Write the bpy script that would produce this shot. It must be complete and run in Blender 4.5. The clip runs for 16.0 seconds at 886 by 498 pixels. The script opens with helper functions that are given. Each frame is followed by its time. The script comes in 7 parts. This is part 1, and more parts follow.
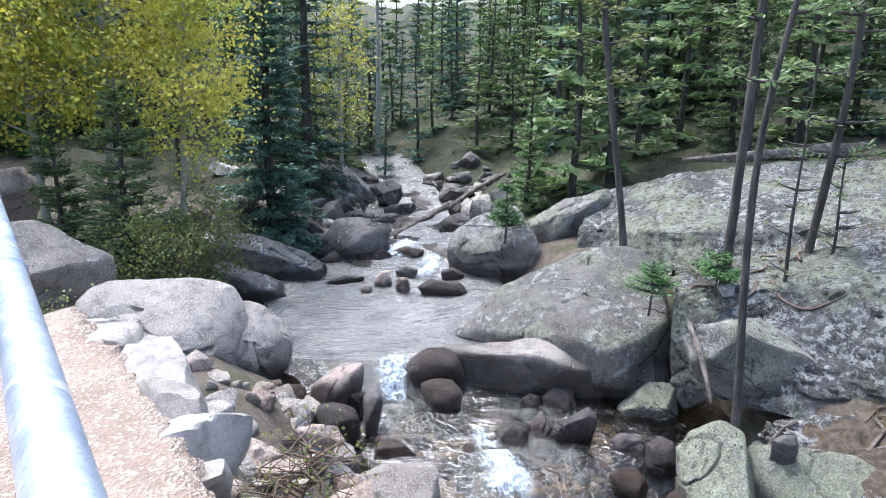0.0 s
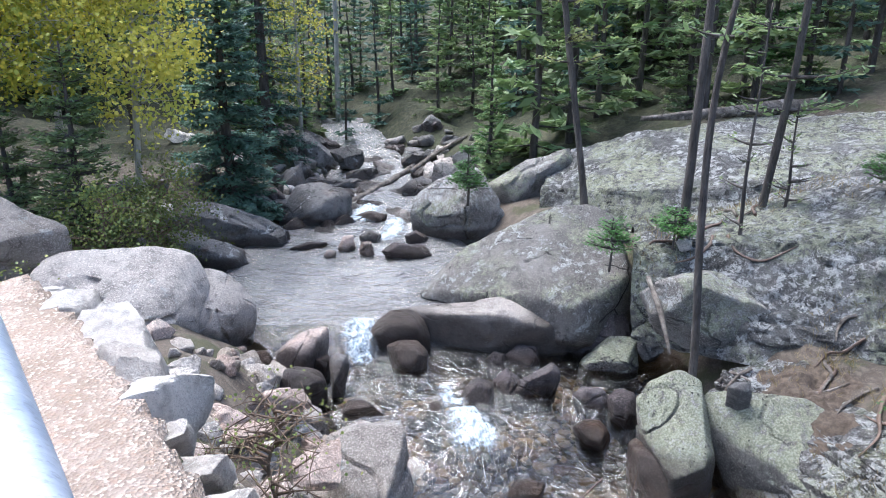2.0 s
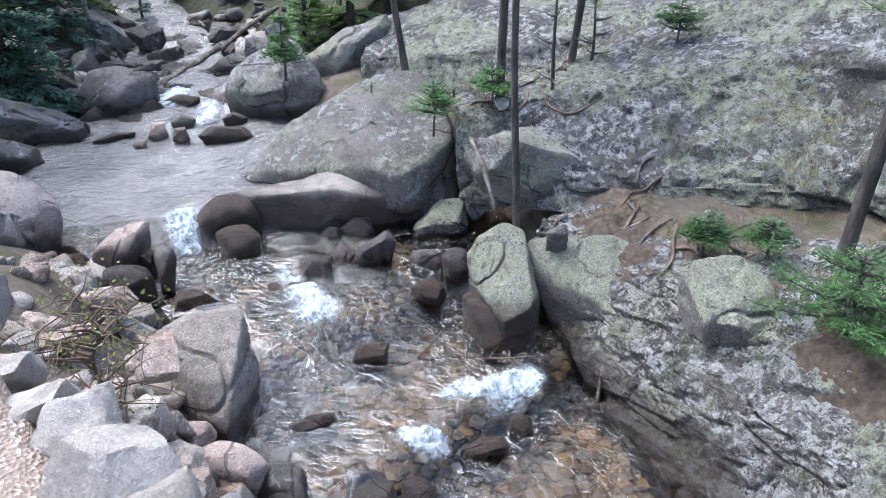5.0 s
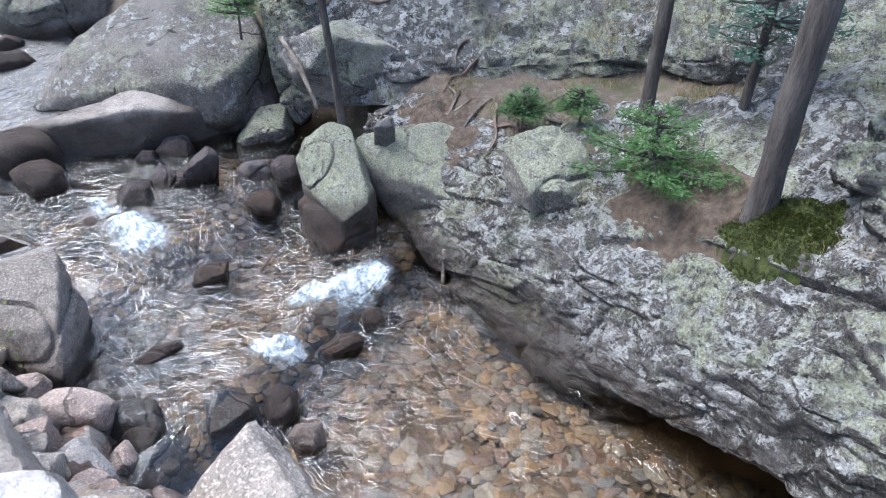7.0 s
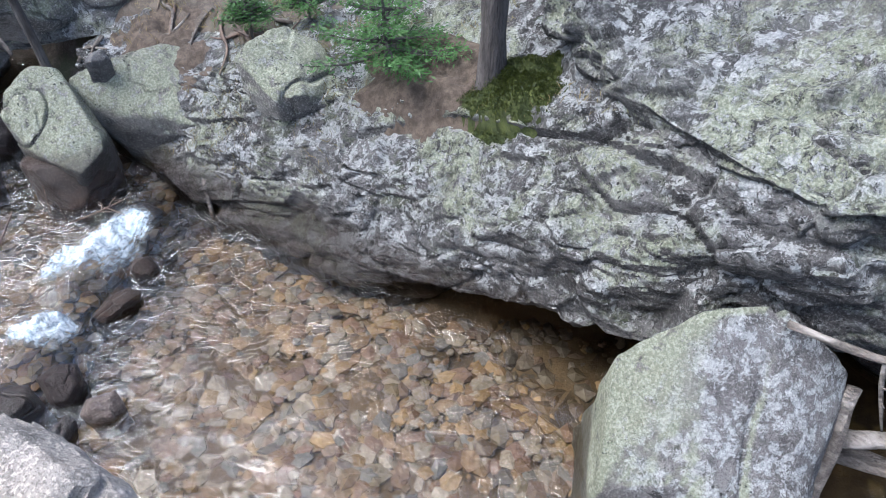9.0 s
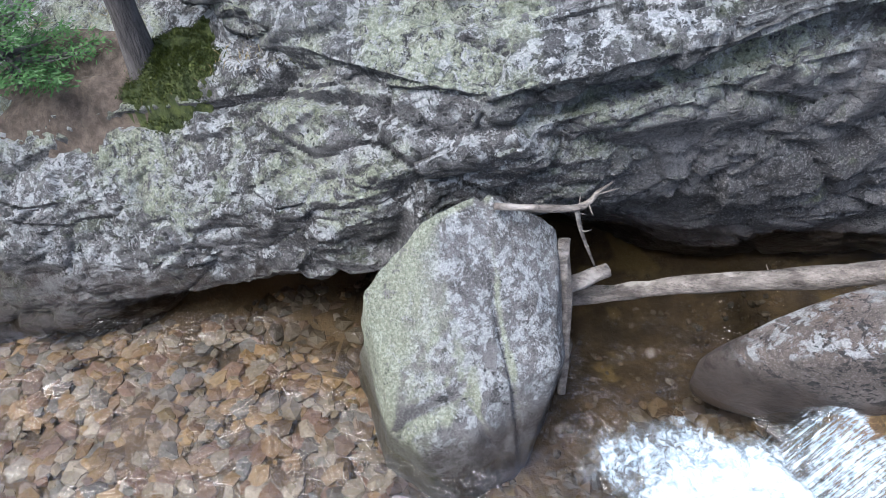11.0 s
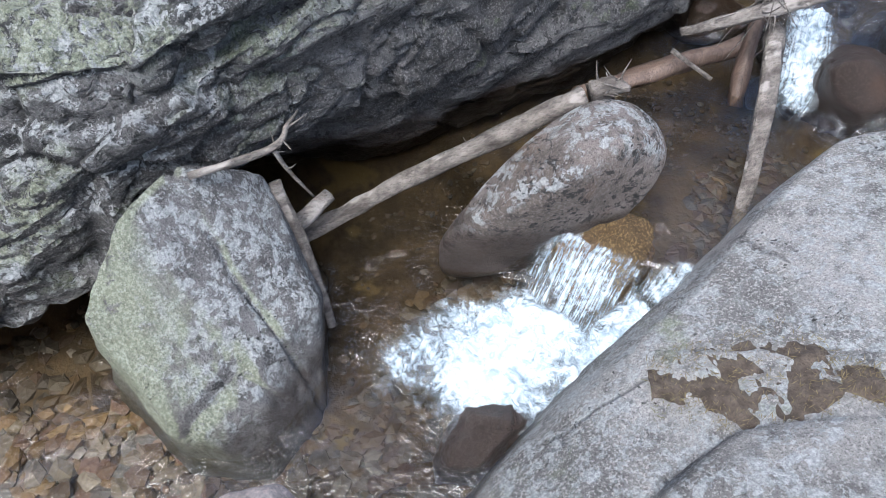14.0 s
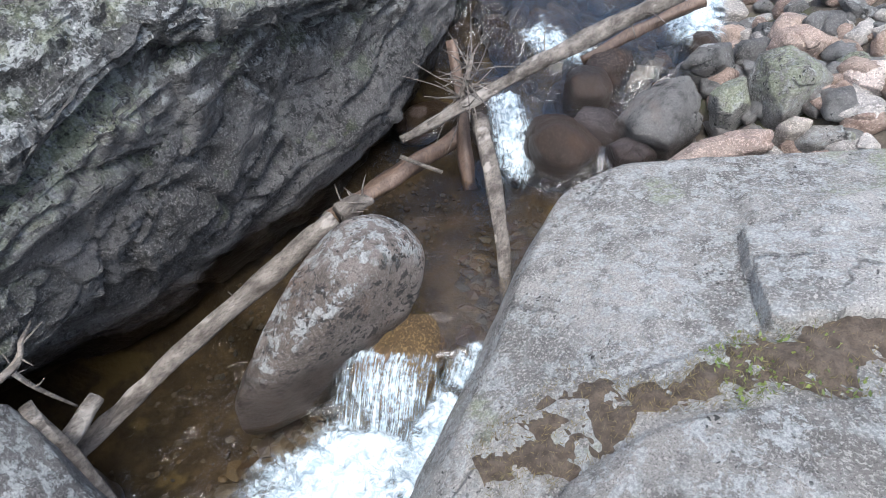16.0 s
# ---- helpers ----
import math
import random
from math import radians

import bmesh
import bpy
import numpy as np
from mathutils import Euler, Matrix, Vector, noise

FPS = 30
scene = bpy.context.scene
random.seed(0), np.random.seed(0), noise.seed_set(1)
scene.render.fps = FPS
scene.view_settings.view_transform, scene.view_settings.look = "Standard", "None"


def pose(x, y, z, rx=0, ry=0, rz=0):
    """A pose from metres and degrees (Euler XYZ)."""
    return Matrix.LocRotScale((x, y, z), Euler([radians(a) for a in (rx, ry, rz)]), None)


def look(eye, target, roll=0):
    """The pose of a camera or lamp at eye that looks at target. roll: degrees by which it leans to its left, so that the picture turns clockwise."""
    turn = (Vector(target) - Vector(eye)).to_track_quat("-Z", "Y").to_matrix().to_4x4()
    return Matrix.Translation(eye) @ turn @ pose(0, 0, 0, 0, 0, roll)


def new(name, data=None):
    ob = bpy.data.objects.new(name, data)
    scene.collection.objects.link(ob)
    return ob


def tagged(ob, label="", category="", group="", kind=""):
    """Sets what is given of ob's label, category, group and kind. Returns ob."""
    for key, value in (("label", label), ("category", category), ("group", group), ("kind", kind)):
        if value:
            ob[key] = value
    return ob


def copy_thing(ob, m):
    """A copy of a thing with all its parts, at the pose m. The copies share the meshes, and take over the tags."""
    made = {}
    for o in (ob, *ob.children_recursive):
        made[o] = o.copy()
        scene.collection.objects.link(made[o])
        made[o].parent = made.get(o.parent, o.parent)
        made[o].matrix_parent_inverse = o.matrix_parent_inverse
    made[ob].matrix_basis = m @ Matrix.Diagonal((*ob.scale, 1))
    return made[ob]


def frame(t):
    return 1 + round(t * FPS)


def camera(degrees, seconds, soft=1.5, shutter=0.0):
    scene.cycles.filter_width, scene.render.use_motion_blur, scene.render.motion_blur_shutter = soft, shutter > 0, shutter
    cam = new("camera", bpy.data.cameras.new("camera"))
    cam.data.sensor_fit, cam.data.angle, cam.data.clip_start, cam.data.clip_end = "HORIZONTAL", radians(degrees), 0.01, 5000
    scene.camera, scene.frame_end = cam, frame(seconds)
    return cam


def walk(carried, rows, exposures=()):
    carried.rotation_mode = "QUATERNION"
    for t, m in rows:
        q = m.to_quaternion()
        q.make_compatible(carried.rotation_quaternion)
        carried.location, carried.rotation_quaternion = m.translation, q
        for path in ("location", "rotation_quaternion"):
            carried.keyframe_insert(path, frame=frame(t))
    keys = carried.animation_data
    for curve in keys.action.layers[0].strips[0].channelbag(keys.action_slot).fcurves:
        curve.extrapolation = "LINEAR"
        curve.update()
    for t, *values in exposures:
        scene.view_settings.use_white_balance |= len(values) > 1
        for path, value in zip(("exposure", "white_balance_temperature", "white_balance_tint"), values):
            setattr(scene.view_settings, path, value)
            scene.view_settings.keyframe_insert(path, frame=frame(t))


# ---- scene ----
cam = camera(65.2, 16.0, 0.55)
METRES, EYE, TILT, LEAN, TURN = 1.3, 5.0, -15.0, -1.0, 0.0
ROWS = [
    (0.0, 0.0, 0.0, 0.0, -0.0, -0.0, -0.0),
    (0.5, 0.0049, -0.0015, -0.0011, 0.25, -0.01, 0.31),
    (1.0, 0.017, -0.0007, -0.0062, 0.24, -0.12, 0.69),
    (1.5, 0.0244, 0.001, -0.0251, -1.06, -0.73, 0.84),
    (2.0, 0.0288, -0.0109, -0.0464, -2.88, -2.83, 1.4),
    (2.5, 0.0319, -0.0124, -0.0619, -4.62, -5.12, 2.05),
    (3.0, 0.0389, -0.0114, -0.0768, -6.48, -6.33, 2.57),
    (5.5, 0.1275, -0.0268, -0.1562, -20.24, -15.99, 6.08),
    (6.0, 0.145, -0.0405, -0.1737, -23.89, -18.42, 7.0),
    (6.5, 0.1627, -0.0566, -0.2008, -27.41, -20.38, 8.06),
    (7.0, 0.1832, -0.0754, -0.2316, -31.35, -23.05, 9.17),
    (7.5, 0.2078, -0.0918, -0.2424, -36.07, -26.68, 10.28),
    (8.0, 0.2442, -0.118, -0.2516, -41.23, -29.89, 11.25),
    (8.5, 0.2748, -0.1532, -0.2698, -46.85, -32.54, 12.16),
    (9.0, 0.307, -0.193, -0.281, -53.06, -35.17, 13.32),
    (9.5, 0.3342, -0.2388, -0.292, -59.54, -37.82, 14.31),
    (10.0, 0.358, -0.2957, -0.313, -67.28, -40.67, 15.52),
    (12.5, 0.4117, -0.4175, -0.378, -99.49, -54.5, 15.23),
    (13.0, 0.4215, -0.4341, -0.3866, -103.47, -56.94, 14.46),
    (13.5, 0.429, -0.4539, -0.3912, -107.88, -59.26, 13.76),
    (14.0, 0.4183, -0.4924, -0.395, -113.19, -60.46, 13.39),
    (14.5, 0.4044, -0.5317, -0.3952, -119.64, -60.33, 13.06),
    (15.0, 0.3936, -0.572, -0.3935, -126.27, -59.54, 12.46),
    (15.5, 0.3824, -0.6059, -0.3917, -132.8, -57.45, 10.71),
    (16.0, 0.37, -0.6167, -0.3873, -137.63, -55.61, 9.09),
]
walk(cam, [(t, pose(0, 0, EYE, TILT, LEAN, TURN) @ pose(METRES * x, METRES * y, METRES * z, 90 + pitch, roll, yaw)) for t, x, y, z, yaw, pitch, roll in ROWS], [(0, 1.1, 5550, 9), (5.5, 0.95, 5450, 10), (7.5, 0.95, 5450, 9), (10, 0.9, 5450, 9), (13, 0.71, 5400, 8), (16, 0.6, 5650, 6)])

# ---- world and light ----
world = bpy.data.worlds.new("sky")
world.use_nodes = True
scene.world = world
wn = world.node_tree.nodes
sky = wn.new("ShaderNodeTexSky")
sky.sky_type, sky.sun_disc = "NISHITA", False
sky.sun_elevation, sky.sun_rotation = radians(64), radians(-42)
sky.air_density, sky.dust_density = 1.0, 6.0
world.node_tree.links.new(sky.outputs[0], wn["Background"].inputs[0])
wn["Background"].inputs[1].default_value = 0.20
sun = new("sun", bpy.data.lights.new("sun", "SUN"))
sun.data.energy, sun.data.angle, sun.data.color = 1.7, radians(35), (1.0, 0.95, 0.88)
sun.matrix_world = look((-3.3, 4.6, 10), (0, 1, 0))



# ---- vector noise for shapes ----
def hash3(i, j, k, s):
    h = (i * 374761393 + j * 668265263 + k * 2147483647 + s * 974634777) & 0xFFFFFFFF
    h = ((h ^ (h >> 13)) * 1274126177) & 0xFFFFFFFF
    h = ((h ^ (h >> 16)) * 2246822519) & 0xFFFFFFFF
    return ((h ^ (h >> 15)) & 0xFFFF) / 65535.0


def vnoise(p, s=0):
    """Smooth value noise, -1 to 1, of an n x 3 array."""
    p = np.asarray(p, dtype=float)
    b = np.floor(p).astype(np.int64)
    f = p - b
    f = f * f * (3 - 2 * f)
    out = np.zeros(len(p))
    for dx in (0, 1):
        for dy in (0, 1):
            for dz in (0, 1):
                w = (f[:, 0] if dx else 1 - f[:, 0]) * (f[:, 1] if dy else 1 - f[:, 1]) * (f[:, 2] if dz else 1 - f[:, 2])
                out += w * hash3(b[:, 0] + dx, b[:, 1] + dy, b[:, 2] + dz, s)
    return out * 2 - 1


def fbm(p, s=0, octaves=4, gain=0.5):
    out, a, q = 0, 1.0, np.asarray(p, dtype=float)
    for o in range(octaves):
        out = out + a * vnoise(q, s + o * 17)
        a, q = a * gain, q * 2.03 + 5.3
    return out


def worley(p, s=0):
    """Nearest and second nearest distance to scattered points."""
    p = np.asarray(p, float)
    b = np.floor(p).astype(np.int64)
    d1, d2 = np.full(len(p), 9.0), np.full(len(p), 9.0)
    for dx in (-1, 0, 1):
        for dy in (-1, 0, 1):
            for dz in (-1, 0, 1):
                i, j, k = b[:, 0] + dx, b[:, 1] + dy, b[:, 2] + dz
                q = np.stack([i + hash3(i, j, k, s), j + hash3(i, j, k, s + 7), k + hash3(i, j, k, s + 13)], -1)
                d = np.linalg.norm(q - p, axis=1)
                d2 = np.minimum(d2, np.maximum(d1, d))
                d1 = np.minimum(d1, d)
    return d1, d2


def facets(p, s=0, tilt=0.8):
    """Broken blocks: each cell a plane of its own height and slope, with a groove between cells."""
    p = np.asarray(p, float)
    b = np.floor(p).astype(np.int64)
    best, second, height = np.full(len(p), 9.0), np.full(len(p), 9.0), np.zeros(len(p))
    for dx in (-1, 0, 1):
        for dy in (-1, 0, 1):
            for dz in (-1, 0, 1):
                i, j, k = b[:, 0] + dx, b[:, 1] + dy, b[:, 2] + dz
                r = [hash3(i, j, k, s + 7 * m) for m in range(6)]
                off = p - np.stack([i + r[0], j + r[1], k + r[2]], -1)
                d = np.linalg.norm(off, axis=1)
                h = (r[3] - 0.5) + tilt * (off[:, 1] * (r[4] - 0.5) + off[:, 2] * (r[5] - 0.5) * 1.5)
                near = d < best
                second = np.where(near, best, np.minimum(second, d))
                height = np.where(near, h, height)
                best = np.where(near, d, best)
    return height, second - best


def smooth(x):
    x = np.clip(x, 0, 1)
    return x * x * (3 - 2 * x)


# ---- materials ----
def tree_of(name):
    m = bpy.data.materials.new(name)
    m.use_nodes = True
    m.node_tree.nodes.clear()
    return m, m.node_tree.nodes, m.node_tree.links


class Nodes:
    """Short hand for building node trees."""

    def __init__(self, name):
        self.m, self.n, self.l = tree_of(name)

    def add(self, kind, **ins):
        node = self.n.new(kind)
        for key, v in ins.items():
            sock = node.inputs[int(key[1:])] if key[0] == "i" and key[1:].isdigit() else node.inputs[key.replace("_", " ")]
            if isinstance(v, bpy.types.NodeSocket):
                self.l.new(v, sock)
            else:
                sock.default_value = v
        return node

    def pos(self):
        return self.add("ShaderNodeNewGeometry").outputs["Position"]

    def scaled(self, vec, s):
        node = self.add("ShaderNodeVectorMath", i0=vec, i1=s)
        node.operation = "MULTIPLY"
        return node.outputs[0]

    def noise(self, vec, scale, detail=4.0, rough=0.55, warp=0.0):
        return self.add("ShaderNodeTexNoise", Vector=vec, Scale=scale, Detail=detail, Roughness=rough, Distortion=warp).outputs[0]

    def vor(self, vec, scale, out="Distance", feature="F1"):
        node = self.add("ShaderNodeTexVoronoi", Vector=vec, Scale=scale)
        node.feature = feature
        return node.outputs[out]

    def ramp(self, v, lo, hi):
        node = self.add("ShaderNodeMapRange", Value=v)
        node.interpolation_type = "SMOOTHSTEP"
        node.inputs[1].default_value, node.inputs[2].default_value = lo, hi
        return node.outputs[0]

    def math(self, op, a, b=0.0, c=0.0):
        node = self.add("ShaderNodeMath", i0=a, i1=b, i2=c)
        node.operation = op
        return node.outputs[0]

    def mix(self, fac, a, b):
        node = self.n.new("ShaderNodeMix")
        node.data_type = "RGBA"
        for sock, v in ((node.inputs[0], fac), (node.inputs[6], a), (node.inputs[7], b)):
            if isinstance(v, bpy.types.NodeSocket):
                self.l.new(v, sock)
            else:
                sock.default_value = v if not isinstance(v, tuple) else (*v[:3], 1)
        return node.outputs[2]

    def bump(self, h, strength, dist, normal=None):
        node = self.add("ShaderNodeBump", Strength=strength, Distance=dist, Height=h)
        if normal:
            self.l.new(normal, node.inputs["Normal"])
        return node.outputs[0]

    def done(self, shader):
        out = self.n.new("ShaderNodeOutputMaterial")
        self.l.new(shader, out.inputs[0])
        return self.m

    def principled(self, color, rough=0.8, normal=None, **more):
        node = self.add("ShaderNodeBsdfPrincipled", Base_Color=color if isinstance(color, bpy.types.NodeSocket) else (*color, 1), Roughness=rough, **more)
        if normal:
            self.l.new(normal, node.inputs["Normal"])
        return node.outputs[0]


def rock_material(name, dark, light, green=0.0, white=0.0, black=0.0, wetness=0.0, moss=0.0, joints=0.0, rust=0.0, side=(0, 0, 1), vein=0.0, grain=1.0, crust=0.82, bare=(-0.3, 0.25), lichen_lit=False):
    """Granite: mottled and grained, with crusts of lichen, and a wet band above the water line (the object's colour, red)."""
    t = Nodes(name)
    p = t.pos()
    info = t.add("ShaderNodeObjectInfo")
    rnd = info.outputs["Random"]
    off = t.add("ShaderNodeVectorMath", i0=p)
    shift = t.add("ShaderNodeCombineXYZ", X=t.math("MULTIPLY", rnd, 37.0), Y=t.math("MULTIPLY", rnd, 91.0))
    t.l.new(shift.outputs[0], off.inputs[1])
    p2 = off.outputs[0]
    wn_ = t.add("ShaderNodeTexNoise", Vector=p2, Scale=7.0, Detail=3.0)
    warp = t.add("ShaderNodeVectorMath", i0=t.scaled(wn_.outputs["Color"], (0.16, 0.16, 0.16)), i1=p2)
    wp = warp.outputs[0]
    big, mid, fine = t.noise(p2, 1.2, 4), t.noise(p2, 6, 7, 0.72), t.noise(p2, 48, 4, 0.75)
    speck = t.vor(p2, 120)
    col = t.mix(t.ramp(big, 0.35, 0.65), dark, light)
    col = t.mix(t.math("MULTIPLY", t.ramp(mid, 0.47, 0.62), 0.7), col, tuple(0.5 * c for c in dark))
    col = t.mix(t.math("MULTIPLY", t.ramp(fine, 0.50, 0.60), 0.75 * grain), col, tuple(min(1, 1.45 * c) for c in light))
    col = t.mix(t.math("MULTIPLY", t.ramp(t.noise(p2, 75, 3, 0.8), 0.54, 0.62), 0.6 * grain), col, tuple(0.3 * c for c in dark))
    col = t.mix(t.math("MULTIPLY", t.ramp(speck, 0.26, 0.14), 0.4), col, tuple(0.3 * c for c in dark))
    tone = t.add("ShaderNodeHueSaturation", Color=col, Value=t.math("MULTIPLY_ADD", rnd, 0.5, 0.75), Saturation=t.math("MULTIPLY_ADD", rnd, -0.4, 1.15))
    col = tone.outputs[0]
    if rust:
        col = t.mix(t.math("MULTIPLY", t.ramp(t.noise(p2, 2.1, 6, 0.65), 0.52, 0.68), rust), col, (0.24, 0.125, 0.065))
    # lichen keeps to upward faces; on the wall its paleness stands in for light
    facing = t.add("ShaderNodeVectorMath", i0=t.add("ShaderNodeNewGeometry").outputs["Normal"], i1=side)
    facing.operation = "DOT_PRODUCT"
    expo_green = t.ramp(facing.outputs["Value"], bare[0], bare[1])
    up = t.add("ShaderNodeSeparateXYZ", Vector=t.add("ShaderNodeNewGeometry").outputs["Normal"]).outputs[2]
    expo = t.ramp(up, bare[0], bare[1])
    if lichen_lit:
        lichen_cover = t.add("ShaderNodeAttribute")
        lichen_cover.attribute_name = "growth"
        expo = t.math("MULTIPLY", expo, lichen_cover.outputs["Fac"])
        expo_green = t.math("MULTIPLY", expo_green, lichen_cover.outputs["Fac"])
    relief = t.math("ADD", t.math("MULTIPLY", mid, 0.6), t.math("MULTIPLY", fine, 0.35))
    if black:
        patch = t.ramp(t.noise(p2, 1.4, 4, 0.6), 0.66 - 0.3 * black, 0.74 - 0.2 * black)
        b = t.ramp(t.noise(wp, 11, 6, 0.75), 0.53, 0.57)
        col = t.mix(t.math("MULTIPLY", t.math("MULTIPLY", b, patch), 0.85), col, (0.022, 0.022, 0.02))
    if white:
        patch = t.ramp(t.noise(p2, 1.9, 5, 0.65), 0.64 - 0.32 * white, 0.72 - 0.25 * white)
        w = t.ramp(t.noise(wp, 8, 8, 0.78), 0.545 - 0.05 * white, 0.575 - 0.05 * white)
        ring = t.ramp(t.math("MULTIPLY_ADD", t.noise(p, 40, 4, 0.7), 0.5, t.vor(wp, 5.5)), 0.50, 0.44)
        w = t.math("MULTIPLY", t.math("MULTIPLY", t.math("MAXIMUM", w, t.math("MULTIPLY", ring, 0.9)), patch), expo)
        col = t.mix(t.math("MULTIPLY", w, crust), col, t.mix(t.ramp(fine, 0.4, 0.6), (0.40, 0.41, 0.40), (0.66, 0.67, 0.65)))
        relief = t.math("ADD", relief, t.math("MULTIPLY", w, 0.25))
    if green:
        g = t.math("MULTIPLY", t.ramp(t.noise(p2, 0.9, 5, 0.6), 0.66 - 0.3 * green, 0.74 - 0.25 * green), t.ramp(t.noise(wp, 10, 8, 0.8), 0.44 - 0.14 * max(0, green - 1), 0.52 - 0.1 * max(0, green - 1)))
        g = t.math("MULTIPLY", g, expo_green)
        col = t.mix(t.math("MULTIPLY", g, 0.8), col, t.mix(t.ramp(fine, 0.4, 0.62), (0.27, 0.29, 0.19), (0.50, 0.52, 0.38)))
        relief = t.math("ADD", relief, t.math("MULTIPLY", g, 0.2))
    if black:
        b2 = t.ramp(t.math("MULTIPLY_ADD", t.noise(p, 60, 3), 0.4, t.vor(wp, 17)), 0.40, 0.36)
        b2 = t.math("MULTIPLY", b2, t.ramp(t.noise(p2, 2.6, 3), 0.58 - 0.15 * black, 0.66 - 0.12 * black))
        col = t.mix(t.math("MULTIPLY", b2, 0.85), col, (0.02, 0.02, 0.018))
    if moss:
        mm = t.math("MULTIPLY", t.ramp(t.noise(wp, 2.2, 5, 0.65), 0.56, 0.62), t.ramp(up, 0.2, 0.6))
        col = t.mix(t.math("MULTIPLY", mm, moss), col, t.mix(t.ramp(fine, 0.4, 0.6), (0.035, 0.05, 0.012), (0.10, 0.13, 0.03)))
    if vein:
        cr = t.add("ShaderNodeTexVoronoi", Vector=t.scaled(t.add("ShaderNodeVectorMath", i0=t.scaled(wn_.outputs["Color"], (0.1, 0.1, 0.1)), i1=p2).outputs[0], (1.0, 0.7, 1.3)), Scale=0.85)
        cr.feature = "DISTANCE_TO_EDGE"
        crack = t.math("MULTIPLY", t.ramp(cr.outputs["Distance"], 0.016, 0.004), t.ramp(t.noise(p2, 1.3, 2), 0.52, 0.56))
        col = t.mix(t.math("MULTIPLY", crack, vein), col, (0.02, 0.018, 0.015))
        relief = t.math("SUBTRACT", relief, t.math("MULTIPLY", crack, 0.8))
    if joints:
        cells = t.add("ShaderNodeTexVoronoi", Vector=t.scaled(wp, (1.0, 0.6, 2.6)), Scale=3.4)
        cells.feature = "DISTANCE_TO_EDGE"
        e = t.ramp(cells.outputs["Distance"], 0.0, 0.07)
        relief = t.math("ADD", relief, t.math("MULTIPLY", e, 0.55 * joints))
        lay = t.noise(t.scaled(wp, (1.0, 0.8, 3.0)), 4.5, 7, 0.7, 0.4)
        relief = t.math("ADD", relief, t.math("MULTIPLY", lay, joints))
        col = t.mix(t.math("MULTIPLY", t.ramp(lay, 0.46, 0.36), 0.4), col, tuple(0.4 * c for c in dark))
    rough = 0.88
    if wetness:
        level = t.add("ShaderNodeSeparateColor", Color=info.outputs["Color"]).outputs[0]
        z = t.add("ShaderNodeSeparateXYZ", Vector=p).outputs[2]
        above = t.math("SUBTRACT", z, t.math("MULTIPLY", level, 4.0))
        above = t.math("ADD", above, t.math("MULTIPLY", t.noise(p, 2.5, 4), -0.35))
        wet = t.math("MULTIPLY", t.ramp(above, wetness + 0.05, wetness - 0.12), 0.92)
        wetcol = t.mix(0.4, t.mix(0.6, col, (0.012, 0.010, 0.008)), (0.055, 0.030, 0.016))
        col = t.mix(wet, col, wetcol)
        rough = t.math("MULTIPLY_ADD", wet, -0.62, 0.88)
    n = t.bump(relief, 1.0, 0.09)
    n = t.bump(t.noise(p, 110, 4, 0.75), 0.6, 0.016, n)
    return t.done(t.principled(col, rough, n))


